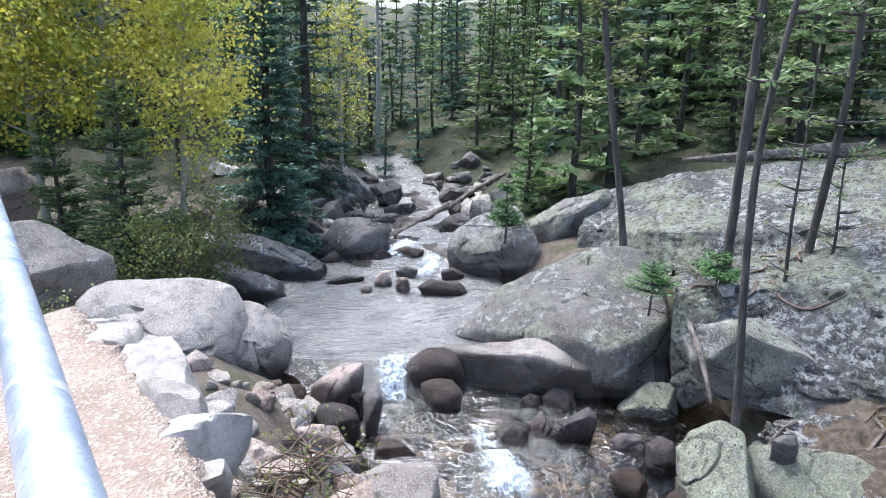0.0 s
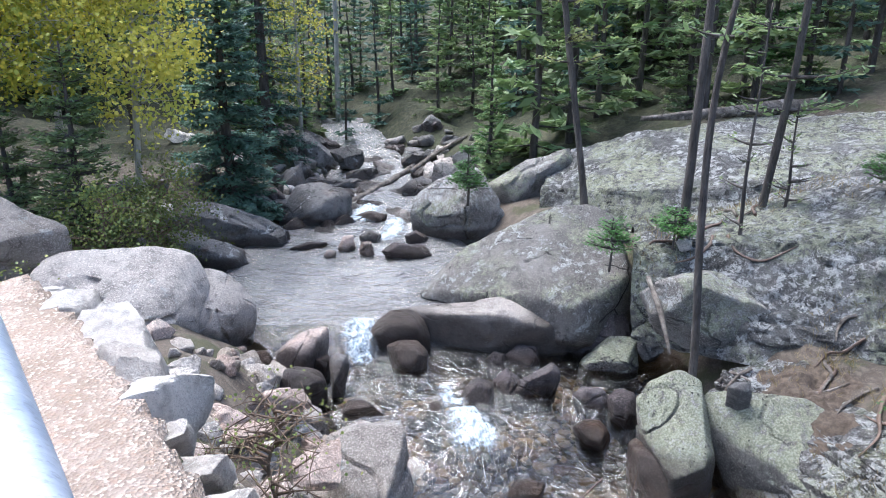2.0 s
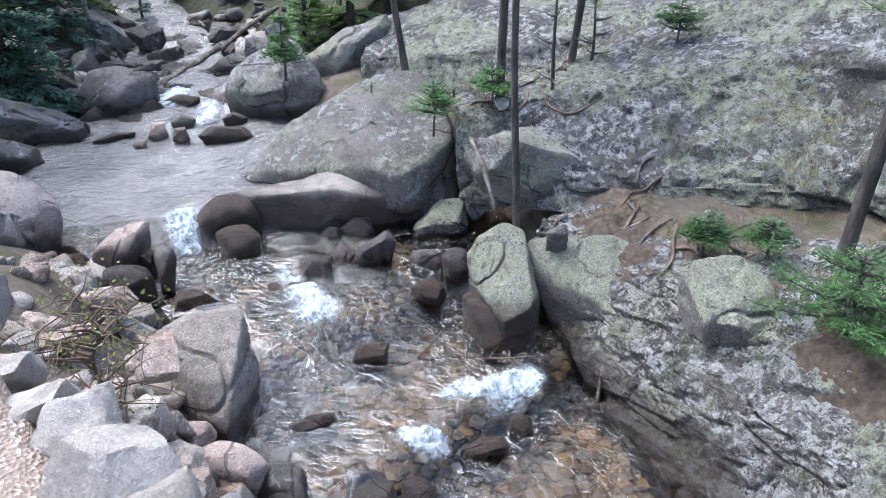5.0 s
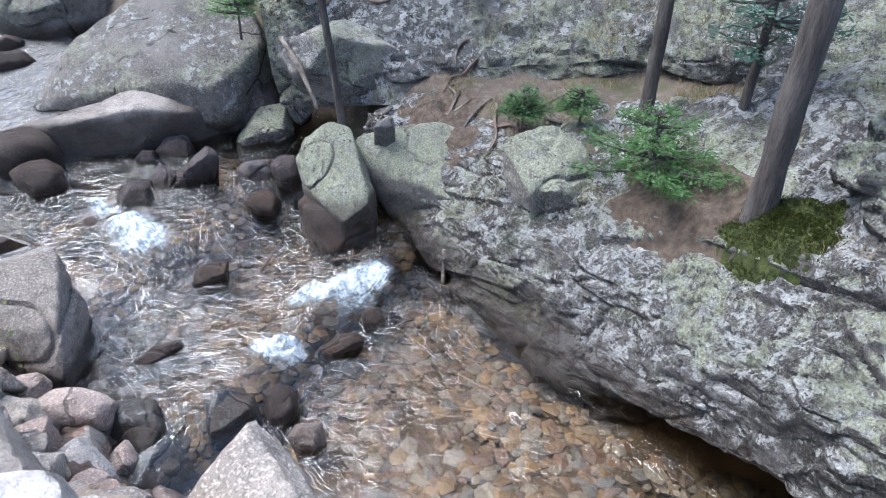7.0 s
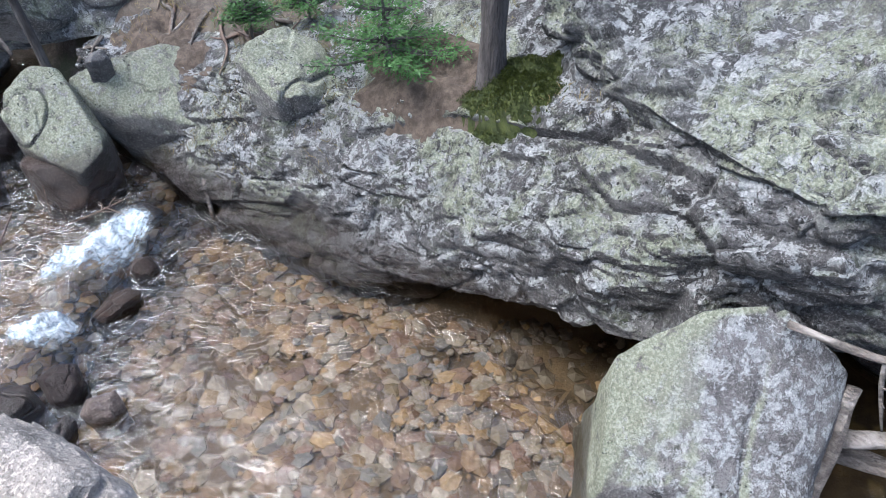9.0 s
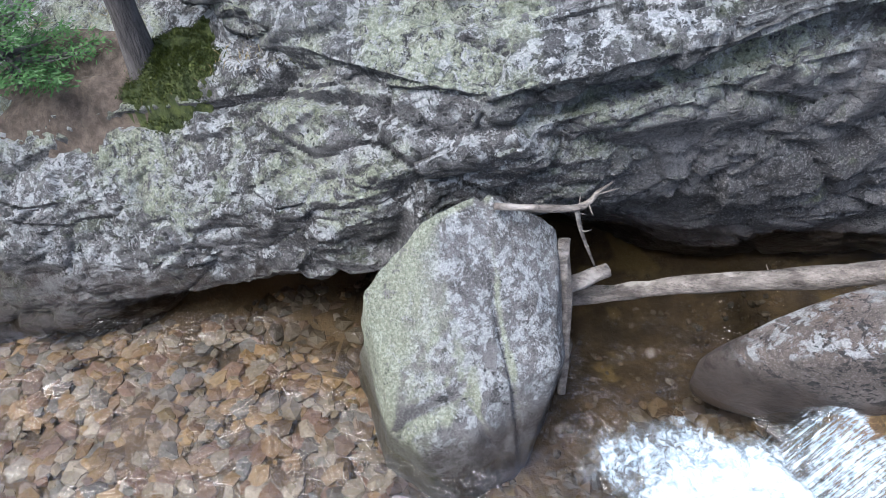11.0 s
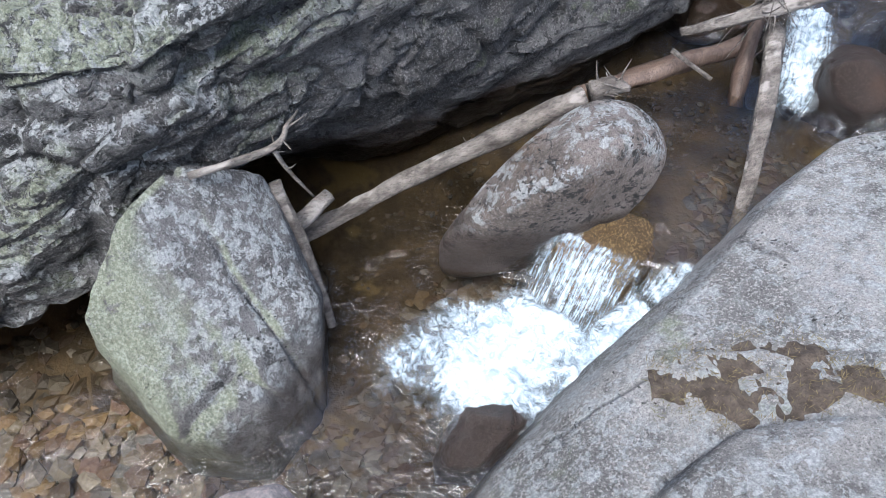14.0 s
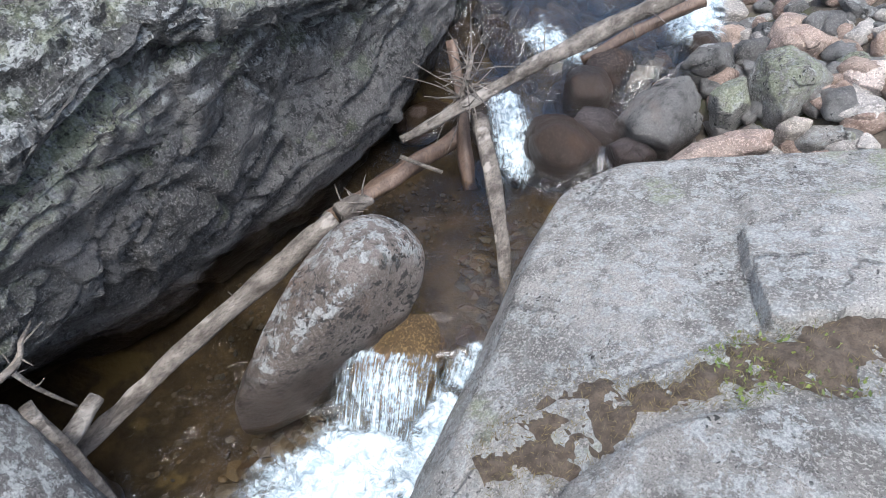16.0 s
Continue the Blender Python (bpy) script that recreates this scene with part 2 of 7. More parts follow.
MAT = {
    "warm": rock_material("granite_pinkish", (0.44, 0.325, 0.27), (0.66, 0.53, 0.45), wetness=0.08, rust=0.3, vein=0.5),
    "tan": rock_material("granite_tan", (0.42, 0.36, 0.30), (0.63, 0.56, 0.48), rust=0.3, vein=0.4),
    "edging": rock_material("stone_edging", (0.56, 0.50, 0.44), (0.74, 0.69, 0.63), rust=0.15, grain=0.4),
    "pale": rock_material("granite_pale", (0.40, 0.36, 0.325), (0.60, 0.55, 0.50), white=0.25, wetness=0.05, vein=0.15),
    "grey": rock_material("granite_grey", (0.13, 0.124, 0.118), (0.27, 0.258, 0.245), white=0.35, black=0.3, wetness=0.1, vein=0.5, grain=0.6, rust=0.2),
    "dark": rock_material("rock_dark", (0.065, 0.055, 0.054), (0.145, 0.12, 0.12), wetness=0.1, white=0.1, vein=0.3),
    "wet": rock_material("rock_wet", (0.09, 0.065, 0.052), (0.20, 0.155, 0.13), wetness=0.22, rust=0.55),
    "lichen": rock_material("granite_lichen", (0.16, 0.148, 0.134), (0.34, 0.315, 0.285), green=0.5, white=0.75, black=0.45, wetness=0.12, vein=0.6),
    "wall": rock_material("cliff_lichen", (0.078, 0.072, 0.068), (0.20, 0.19, 0.182), green=0.6, white=1.0, black=0.9, wetness=0.3, moss=0.35, joints=0.55, bare=(0.0, 0.5), lichen_lit=True, crust=0.74),
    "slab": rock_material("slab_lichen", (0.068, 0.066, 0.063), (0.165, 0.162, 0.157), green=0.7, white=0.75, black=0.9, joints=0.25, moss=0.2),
    "tier": rock_material("ledge_lichen", (0.075, 0.073, 0.07), (0.22, 0.215, 0.207), green=0.75, white=0.95, black=0.85, joints=0.5, moss=0.3, bare=(-0.1, 0.4), lichen_lit=True),
    "near": rock_material("slab_near", (0.24, 0.225, 0.205), (0.53, 0.50, 0.46), green=0.3, white=0.9, black=0.25, wetness=0.06, vein=0.4),
    "spotted": rock_material("boulder_spotted", (0.135, 0.125, 0.118), (0.27, 0.255, 0.24), green=1.6, white=0.9, black=0.3, wetness=0.10, crust=0.85, side=(-0.15, 0.85, 0.5), bare=(0.18, 0.5)),
    "wedge": rock_material("granite_smooth", (0.21, 0.195, 0.178), (0.36, 0.34, 0.315), green=0.6, white=0.5, black=0.3, wetness=0.1, vein=0.9),
    "limed": rock_material("granite_limed", (0.19, 0.18, 0.165), (0.36, 0.345, 0.315), green=1.3, white=0.7, black=0.5, wetness=0.1, vein=0.3, bare=(-0.1, 0.35)),
    "golden": rock_material("rock_golden", (0.13, 0.082, 0.034), (0.27, 0.18, 0.08), rust=0.5, black=0.3),
    "banded": rock_material("boulder_banded", (0.19, 0.155, 0.13), (0.36, 0.31, 0.275), white=0.85, black=1.1, wetness=0.14, rust=0.35, crust=0.75, bare=(0.1, 0.5), grain=0.6),
}


def plain_material(name, a, b, scale=6.0, rough=0.8, bump=0.3, dist=0.02, stretch=(1, 1, 1), metal=0.0, third=None):
    t = Nodes(name)
    tc = t.scaled(t.add("ShaderNodeTexCoord").outputs["Object"], stretch)
    n1, n2 = t.noise(tc, scale, 5, 0.65), t.noise(tc, scale * 7, 3, 0.6)
    col = t.mix(t.ramp(n1, 0.3, 0.7), a, b)
    col = t.mix(t.math("MULTIPLY", t.ramp(n2, 0.5, 0.7), 0.5), col, tuple(0.55 * c for c in a))
    if third:
        col = t.mix(t.ramp(t.noise(tc, scale * 0.6, 3), 0.58, 0.66), col, third)
    nrm = t.bump(t.math("ADD", n1, n2), bump, dist)
    return t.done(t.principled(col, rough, nrm, Metallic=metal))


BARK = plain_material("bark_grey", (0.045, 0.038, 0.034), (0.135, 0.12, 0.108), 9, 0.9, 0.9, 0.03, (1, 1, 0.22))
DEADWOOD = plain_material("deadwood", (0.07, 0.057, 0.047), (0.27, 0.235, 0.20), 9, 0.88, 0.9, 0.03, (1, 0.45, 1), third=(0.36, 0.32, 0.28))
DARKWOOD = plain_material("wet_wood", (0.085, 0.055, 0.04), (0.19, 0.13, 0.095), 7, 0.55, 0.6, 0.02, (1, 1, 0.15))
ASPENBARK = plain_material("aspen_bark", (0.30, 0.29, 0.25), (0.45, 0.44, 0.38), 5, 0.85, 0.4, 0.02, (1, 1, 0.4), third=(0.07, 0.065, 0.06))
RAILPAINT = plain_material("rail_steel", (0.34, 0.41, 0.54), (0.58, 0.64, 0.74), 22, 0.30, 0.15, 0.002, (1, 1, 0.15), 0.45, (0.78, 0.80, 0.83))


def leaf_material(name, a, b, c, gloss=0.55):
    """Foliage: varied leaf by leaf, letting some light through."""
    t = Nodes(name)
    rnd = t.add("ShaderNodeNewGeometry").outputs["Random Per Island"]
    orn = t.add("ShaderNodeObjectInfo").outputs["Random"]
    col = t.mix(rnd, a, b)
    col = t.mix(t.ramp(t.noise(t.pos(), 0.9, 2), 0.45, 0.7), col, c)
    col = t.add("ShaderNodeHueSaturation", Color=col, Value=t.math("MULTIPLY_ADD", orn, 0.5, 0.75)).outputs[0]
    s = t.n.new("ShaderNodeMixShader")
    s.inputs[0].default_value = 0.4
    t.l.new(t.principled(col, gloss), s.inputs[1])
    t.l.new(t.add("ShaderNodeBsdfTranslucent", Color=col).outputs[0], s.inputs[2])
    return t.done(s.outputs[0])


NEEDLE = leaf_material("needles_pine", (0.119, 0.188, 0.070), (0.237, 0.306, 0.122), (0.163, 0.250, 0.122))
NEEDLE_BLUE = leaf_material("needles_spruce", (0.068, 0.131, 0.095), (0.147, 0.240, 0.178), (0.090, 0.174, 0.126))
NEEDLE_YOUNG = leaf_material("needles_young", (0.068, 0.160, 0.042), (0.120, 0.246, 0.070), (0.090, 0.189, 0.056))
NEEDLE_OLIVE = leaf_material("needles_olive", (0.150, 0.189, 0.056), (0.300, 0.319, 0.112), (0.195, 0.217, 0.070))
ASPEN = leaf_material("aspen_leaves", (0.240, 0.312, 0.048), (0.600, 0.504, 0.060), (0.408, 0.432, 0.060))
ASPEN_YELLOW = leaf_material("aspen_leaves_yellow", (0.414, 0.414, 0.069), (0.575, 0.506, 0.092), (0.368, 0.414, 0.081))
WILLOW = leaf_material("willow_leaves", (0.12, 0.18, 0.06), (0.30, 0.32, 0.08), (0.20, 0.25, 0.08))
GRASS = leaf_material("dry_grass", (0.22, 0.17, 0.08), (0.34, 0.27, 0.13), (0.16, 0.18, 0.07))
TWIG = plain_material("twigs", (0.12, 0.08, 0.055), (0.23, 0.17, 0.12), 20, 0.9, 0.2)


def ground_material():
    t = Nodes("forest_floor")
    p = t.pos()
    sx = t.add("ShaderNodeSeparateXYZ", Vector=p)
    n1, n2, n3 = t.noise(p, 0.8, 4), t.noise(p, 9, 5, 0.7), t.noise(p, 70, 3, 0.7)
    col = t.mix(t.ramp(n1, 0.35, 0.65), (0.065, 0.052, 0.040), (0.13, 0.105, 0.083))
    col = t.mix(t.math("MULTIPLY", t.ramp(n2, 0.48, 0.62), 0.6), col, (0.20, 0.165, 0.13))
    col = t.mix(t.math("MULTIPLY", t.ramp(n3, 0.55, 0.65), 0.6), col, (0.26, 0.21, 0.15))
    col = t.mix(t.math("MULTIPLY", t.ramp(t.noise(p, 1.7, 4), 0.5, 0.62), 0.7), col, (0.065, 0.075, 0.03))
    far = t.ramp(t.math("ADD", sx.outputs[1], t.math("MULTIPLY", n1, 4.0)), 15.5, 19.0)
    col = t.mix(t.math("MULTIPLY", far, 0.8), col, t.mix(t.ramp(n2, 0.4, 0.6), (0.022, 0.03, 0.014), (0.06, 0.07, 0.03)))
    h = t.math("ADD", n2, t.math("MULTIPLY", n3, 0.5))
    return t.done(t.principled(col, 0.95, t.bump(h, 0.8, 0.06)))


def gravel_material():
    t = Nodes("gravel_path")
    p = t.pos()
    n1, n2 = t.noise(p, 3, 4), t.vor(p, 60)
    grain = t.vor(p, 60, "Color")
    col = t.mix(t.ramp(n1, 0.3, 0.7), (0.25, 0.195, 0.15), (0.35, 0.285, 0.235))
    shade = t.add("ShaderNodeSeparateColor", Color=grain).outputs[0]
    col = t.mix(t.math("MULTIPLY", t.ramp(shade, 0.55, 0.95), 0.55), col, (0.22, 0.165, 0.125))
    col = t.mix(t.math("MULTIPLY", t.ramp(shade, 0.3, 0.05), 0.5), col, (0.62, 0.54, 0.46))
    col = t.mix(t.math("MULTIPLY", t.ramp(t.noise(p, 25, 4, 0.7), 0.5, 0.68), 0.6), col, (0.32, 0.22, 0.16))
    return t.done(t.principled(col, 0.95, t.bump(n2, 0.7, 0.02)))


def bed_material():
    t = Nodes("stream_bed")
    p = t.pos()
    col = t.mix(t.ramp(t.noise(p, 1.6, 4), 0.35, 0.65), (0.05, 0.036, 0.02), (0.11, 0.08, 0.045))
    col = t.mix(t.math("MULTIPLY", t.ramp(t.noise(p, 40, 3), 0.5, 0.66), 0.5), col, (0.14, 0.10, 0.05))
    return t.done(t.principled(col, 0.8, t.bump(t.noise(p, 40, 4), 0.5, 0.02)))


def cobble_material(name, darken):
    t = Nodes(name)
    geo = t.add("ShaderNodeNewGeometry")
    p = geo.outputs["Position"]
    rnd = t.math("FRACT", t.math("ADD", geo.outputs["Random Per Island"], t.math("MULTIPLY", t.add("ShaderNodeObjectInfo").outputs["Random"], 7.0)))
    ramp = t.add("ShaderNodeValToRGB", Fac=rnd)
    e = ramp.color_ramp.elements
    e[0].color, e[1].color = (0.08, 0.055, 0.033, 1), (0.42, 0.385, 0.34, 1)
    for at, c in ((0.12, (0.24, 0.16, 0.07)), (0.24, (0.13, 0.075, 0.055)), (0.36, (0.36, 0.25, 0.12)), (0.46, (0.17, 0.175, 0.18)), (0.56, (0.09, 0.085, 0.085)), (0.66, (0.21, 0.13, 0.10)), (0.76, (0.30, 0.28, 0.25)), (0.88, (0.15, 0.12, 0.07))):
        x = e.new(at)
        x.color = (*c, 1)
    col = t.mix(t.math("MULTIPLY", t.ramp(t.noise(p, 30, 4), 0.45, 0.65), 0.35), t.mix(t.math("MULTIPLY", t.ramp(t.noise(p, 1.1, 3), 0.42, 0.6), 0.15), ramp.outputs[0], (0.20, 0.15, 0.085)), (0.06, 0.044, 0.027))
    return t.done(t.principled(t.mix(darken, col, (0.022, 0.016, 0.008)), 0.5, t.bump(t.noise(p, 40, 4), 0.5, 0.02)))


def water_material():
    t = Nodes("stream_water")
    p = t.pos()
    w1 = t.noise(t.scaled(p, (0.75, 1.0, 1.0)), 4.2, 3, 0.55, 1.6)
    w2 = t.noise(t.scaled(p, (0.8, 1.0, 1.0)), 13, 3, 0.6, 1.4)
    w3 = t.noise(p, 34, 2, 0.5, 0.8)
    y = t.add("ShaderNodeSeparateXYZ", Vector=p).outputs[1]
    lively = t.math("ADD", t.math("MULTIPLY", t.ramp(y, 2.8, 5.0), 0.32), t.math("MULTIPLY", t.ramp(y, 7.8, 9.5), 0.85))
    lively = t.math("MAXIMUM", lively, t.math("MULTIPLY", t.ramp(y, -5.0, -6.2), 0.3))
    patch = t.ramp(t.noise(p, 1.3, 3), 0.40, 0.62)
    h = t.math("ADD", w1, t.math("ADD", t.math("MULTIPLY", w2, 0.45), t.math("MULTIPLY", w3, 0.12)))
    n = t.bump(h, t.math("MULTIPLY_ADD", lively, 0.4, t.math("MULTIPLY_ADD", patch, 0.25, 0.15)), 0.16)
    fres = t.add("ShaderNodeFresnel", IOR=t.math("MULTIPLY_ADD", lively, 0.75, 1.55))
    t.l.new(n, fres.inputs["Normal"])
    s = t.n.new("ShaderNodeMixShader")
    t.l.new(fres.outputs[0], s.inputs[0])
    t.l.new(t.add("ShaderNodeBsdfTransparent", Color=(0.89, 0.85, 0.76, 1)).outputs[0], s.inputs[1])
    g = t.add("ShaderNodeBsdfGlossy", Roughness=t.math("MULTIPLY_ADD", t.ramp(y, 7.8, 9.5), 0.24, t.math("MULTIPLY_ADD", lively, 0.08, 0.03)), Color=(1, 1, 1, 1))
    t.l.new(n, g.inputs["Normal"])
    t.l.new(g.outputs[0], s.inputs[2])
    return t.done(s.outputs[0])


def foam_material():
    t = Nodes("white_water")
    uv = t.add("ShaderNodeUVMap").outputs[0]
    xyz = t.add("ShaderNodeSeparateXYZ", Vector=uv)
    tc = t.pos()
    streak = t.noise(t.scaled(uv, (6.0, 0.5, 1)), 8, 5, 0.7, 0.4)
    froth = t.noise(tc, 11, 7, 0.72, 1.2)
    lace = t.noise(tc, 4.5, 5, 0.65, 0.8)
    edge = t.add("ShaderNodeAttribute")
    edge.attribute_name = "edge"
    sheet = t.add("ShaderNodeAttribute")
    sheet.attribute_name = "sheet"
    torn = t.math("ADD", t.math("MULTIPLY", t.math("SUBTRACT", froth, 0.5), 1.8), t.math("MULTIPLY", t.math("SUBTRACT", lace, 0.5), 2.2))
    combed = t.math("MULTIPLY", t.math("SUBTRACT", streak, 0.52), 4.0)
    mixed = t.math("ADD", t.math("MULTIPLY", combed, sheet.outputs["Fac"]), t.math("MULTIPLY", torn, t.math("SUBTRACT", 1.0, t.math("MULTIPLY", sheet.outputs["Fac"], 0.6))))
    e = t.math("ADD", edge.outputs["Fac"], mixed)
    a = t.math("MULTIPLY", t.ramp(e, -0.05, 1.35), 0.95)
    s = t.n.new("ShaderNodeMixShader")
    t.l.new(a, s.inputs[0])
    t.l.new(t.add("ShaderNodeBsdfTransparent").outputs[0], s.inputs[1])
    body = t.principled(t.mix(t.ramp(froth, 0.4, 0.6), (0.44, 0.54, 0.60), (0.72, 0.79, 0.82)), 0.35, t.bump(t.noise(tc, 24, 6, 0.75), 0.5, 0.04))
    t.l.new(body, s.inputs[2])
    return t.done(s.outputs[0])


M_GROUND, M_GRAVEL, M_BED, M_COBBLE, M_WATER, M_FOAM = ground_material(), gravel_material(), bed_material(), cobble_material("stream_cobbles", 0.16), water_material(), foam_material()
M_COBBLE_DARK = cobble_material("stream_cobbles_stained", 0.7)
MOSS_FIBRE = leaf_material("moss_fibres", (0.022, 0.032, 0.006), (0.075, 0.09, 0.016), (0.035, 0.045, 0.008))
# silt colour, darkened further for the shade over the downstream pool
M_SILT_SHADE = plain_material("stream_silt", (0.030, 0.021, 0.011), (0.085, 0.060, 0.030), 3, 0.8, 0.5, 0.03, third=(0.12, 0.09, 0.036))
M_SOIL = plain_material("soil_needles", (0.070, 0.052, 0.038), (0.17, 0.13, 0.095), 14, 0.95, 0.9, 0.03)
MOSS = plain_material("moss", (0.028, 0.038, 0.008), (0.075, 0.09, 0.018), 9, 0.95, 0.9, 0.03)


# ---- the plan: channel and levels, by y ----
YK = (-60, -14, -9, -7, -5, -3, -2, -1, 0, 2.5, 3.5, 4.5, 6, 7.5, 8.5, 10.5, 12.5, 14.5, 19, 24, 60)
XL = (5, 4.8, 3.9, 3.4, 2.85, 2.35, 1.9, 1.3, 1.0, 0.9, 0.5, 0.3, 0.1, -0.5, -1.6, -2.5, -2.4, -1.5, -1.3, -2.4, -6)
XR = (8.5, 8.0, 6.6, 5.8, 5.2, 5.0, 5.0, 5.0, 4.9, 3.8, 3.6, 3.55, 3.5, 3.35, 3.3, 1.5, 0.7, 0.0, -0.5, -1.6, -4)


def left_edge(y):
    return np.interp(y, YK, XL)


def right_edge(y):
    return np.interp(y, YK, XR)


def water_level(x, y):
    s = y - 1.27 * (np.clip(x, 1.5, 3.3) - 2.98) * smooth((-0.4 - y) / 1.2) * smooth((y + 5.4) / 1.2)
    s = s - 0.5 * (x - 1) * smooth((y - 2.5) / 1.0) * smooth((14 - y) / 3)
    return np.interp(s, (-60, -14, -9.3, -8.9, -7.0, -6.6, -5.9, -5.4, -3.05, -2.85, 4.1, 4.45, 6.0, 6.7, 9.1, 9.6, 13.2, 14.0, 19, 24, 60),
                    (5, 2.2, 1.7, 1.35, 1.25, 0.92, 0.85, 0.43, 0.36, 0.0, 0.0, 0.27, 0.32, 0.58, 0.66, 1.0, 1.02, 1.2, 1.5, 1.9, 5))


def terrace_edge(y):
    """Where the path ends above the stream."""
    return np.interp(y, (-1.2, 0, 1.4, 2.4, 3.2, 4.1, 4.7), (-0.4, -0.1, -0.15, -0.75, -1.32, -2.0, -2.6))


def ground_height(x, y):
    """Height of the ground sheet."""
    x, y = np.asarray(x, float), np.asarray(y, float)
    q = np.stack([x, y, np.zeros_like(x)], -1).reshape(-1, 3)
    n1, n2 = fbm(q * 0.45, 3, 4).reshape(x.shape), fbm(q * 2.2, 9, 3).reshape(x.shape)
    bed = water_level(x, y) - 0.32 + 0.06 * n2 - 0.45 * smooth((y - 9.5) / 1.2) * smooth((13.5 - y) / 1.2) - 0.3 * smooth((0.5 - y) / 2) * smooth((x - 3.2) / 1.2)
    dl, dr = left_edge(y) - x, x - right_edge(y)
    # left bank: rubble slope, and the path's terrace held by a stone edge above it
    top_l = np.interp(y, (-14, -7, -4.5, -2, 0, 2, 4.5, 6, 8, 12, 18, 26), (2.5, 1.6, 0.8, 0.6, 1.2, 1.7, 1.7, 1.65, 1.7, 2.0, 2.4, 3.4))
    run_l = np.interp(y, (-14, -6, -2, 0, 2, 4.2, 6, 9, 14, 20), (3, 2.2, 2.0, 1.0, 1.0, 1.8, 2.4, 3.0, 2.5, 3))
    left = bed + (top_l - bed) * smooth(dl / run_l) + 0.16 * np.maximum(dl - run_l - 2.0, 0) * smooth((y - 2) / 6)
    terrace = smooth((terrace_edge(y) - x) / 0.25 + 0.85) * smooth((4.85 - y) / 0.35) * smooth((y + 1.0) / 0.5)
    left = np.maximum(left, left * (1 - terrace) + 3.28 * terrace)
    # right bank: rock shelf, terrace, then the wooded hillside
    top_r = np.interp(y, (-14, -6, 0, 2.5, 5, 8, 10, 14, 20, 30), (2.2, 2.2, 2.0, 1.45, 1.3, 1.6, 1.7, 1.6, 2.0, 3.2))
    run_r = np.interp(y, (-14, 0, 5, 9, 12, 20), (2.0, 1.8, 1.2, 1.6, 2.0, 2.0))
    right = bed + (top_r - bed) * smooth(dr / run_r) + 0.24 * np.maximum(dr - run_r - 0.4, 0)
    h = np.where(dl > 0, left, np.where(dr > 0, right, bed))
    far = smooth((np.hypot(x, y) - 16) / 20)
    r = np.hypot(x, y)
    h = h + (0.16 * np.maximum(r - 22, 0) * smooth((70 - r) / 60) + 0.10 * (np.clip(r, 28, 160) - 28)) * smooth((y + 5) / 12)
    rough = np.where((dl > 0) | (dr > 0), smooth(np.maximum(dl, dr) / 1.5), 0)
    flat = smooth((4.6 - y) / 0.8) * smooth((-0.4 - x) / 0.8) * smooth((y + 3) / 2)
    rough = rough * (1 - 0.85 * flat)
    h = h - 0.35 * np.exp(-((x - 4.59) ** 2 + (y - 3.68) ** 2) / 0.16)
    return h + rough * (0.22 * n1 + 0.05 * n2) + far * n1 * 0.6


def link_mesh(name, verts, faces, material, smooth_shade=True, parent=None):
    me = bpy.data.meshes.new(name)
    me.from_pydata([tuple(v) for v in verts], [], faces)
    me.materials.append(material)
    if smooth_shade:
        me.polygons.foreach_set("use_smooth", np.ones(len(me.polygons), dtype=bool))
    me.update()
    ob = new(name, me)
    if parent:
        ob.parent = parent
    return ob


def grid_faces(nu, nv):
    i = np.arange(nu * nv).reshape(nu, nv)
    return np.stack([i[:-1, :-1], i[1:, :-1], i[1:, 1:], i[:-1, 1:]], -1).reshape(-1, 4).tolist()


def spread(lo, hi, step, far):
    """Coordinates fine between lo and hi, stretching out to far on both sides."""
    mid = np.arange(lo, hi + step / 2, step)
    out, d = [], step
    while (out[-1] if out else 0) < far:
        d *= 1.22
        out.append((out[-1] if out else 0) + d)
    out = np.array(out)
    return np.concatenate([lo - out[::-1], mid, hi + out])


# ground sheet to the horizon
gx, gy = np.meshgrid(spread(-9, 12, 0.13, 1500), spread(-12, 24, 0.13, 1500), indexing="ij")
gz = ground_height(gx, gy)
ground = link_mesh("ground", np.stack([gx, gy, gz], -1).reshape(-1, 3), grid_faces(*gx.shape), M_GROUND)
ground.data.materials.append(M_BED)
ground.data.materials.append(M_GRAVEL)
ground.data.materials.append(M_SILT_SHADE)
cen = np.zeros(len(ground.data.polygons) * 3)
ground.data.polygons.foreach_get("center", cen)
cen = cen.reshape(-1, 3)
wob = 0.25 * vnoise(cen * 2, 4)
slots = np.zeros(len(cen), dtype=np.int32)
slots[(cen[:, 0] > left_edge(cen[:, 1]) - 0.35 + wob) & (cen[:, 0] < right_edge(cen[:, 1]) + 0.4) & (cen[:, 1] < 21)] = 1
slots[(slots == 1) & (cen[:, 1] < 0.9 + 3 * wob)] = 3
slots[(cen[:, 1] < 4.8) & (cen[:, 1] > -1.5) & (cen[:, 2] > 2.9) & (cen[:, 0] < 0)] = 2
ground.data.polygons.foreach_set("material_index", slots)
tagged(ground, "brown forest soil with needles, gravel path and stony stream bed", "ground", kind="structure")

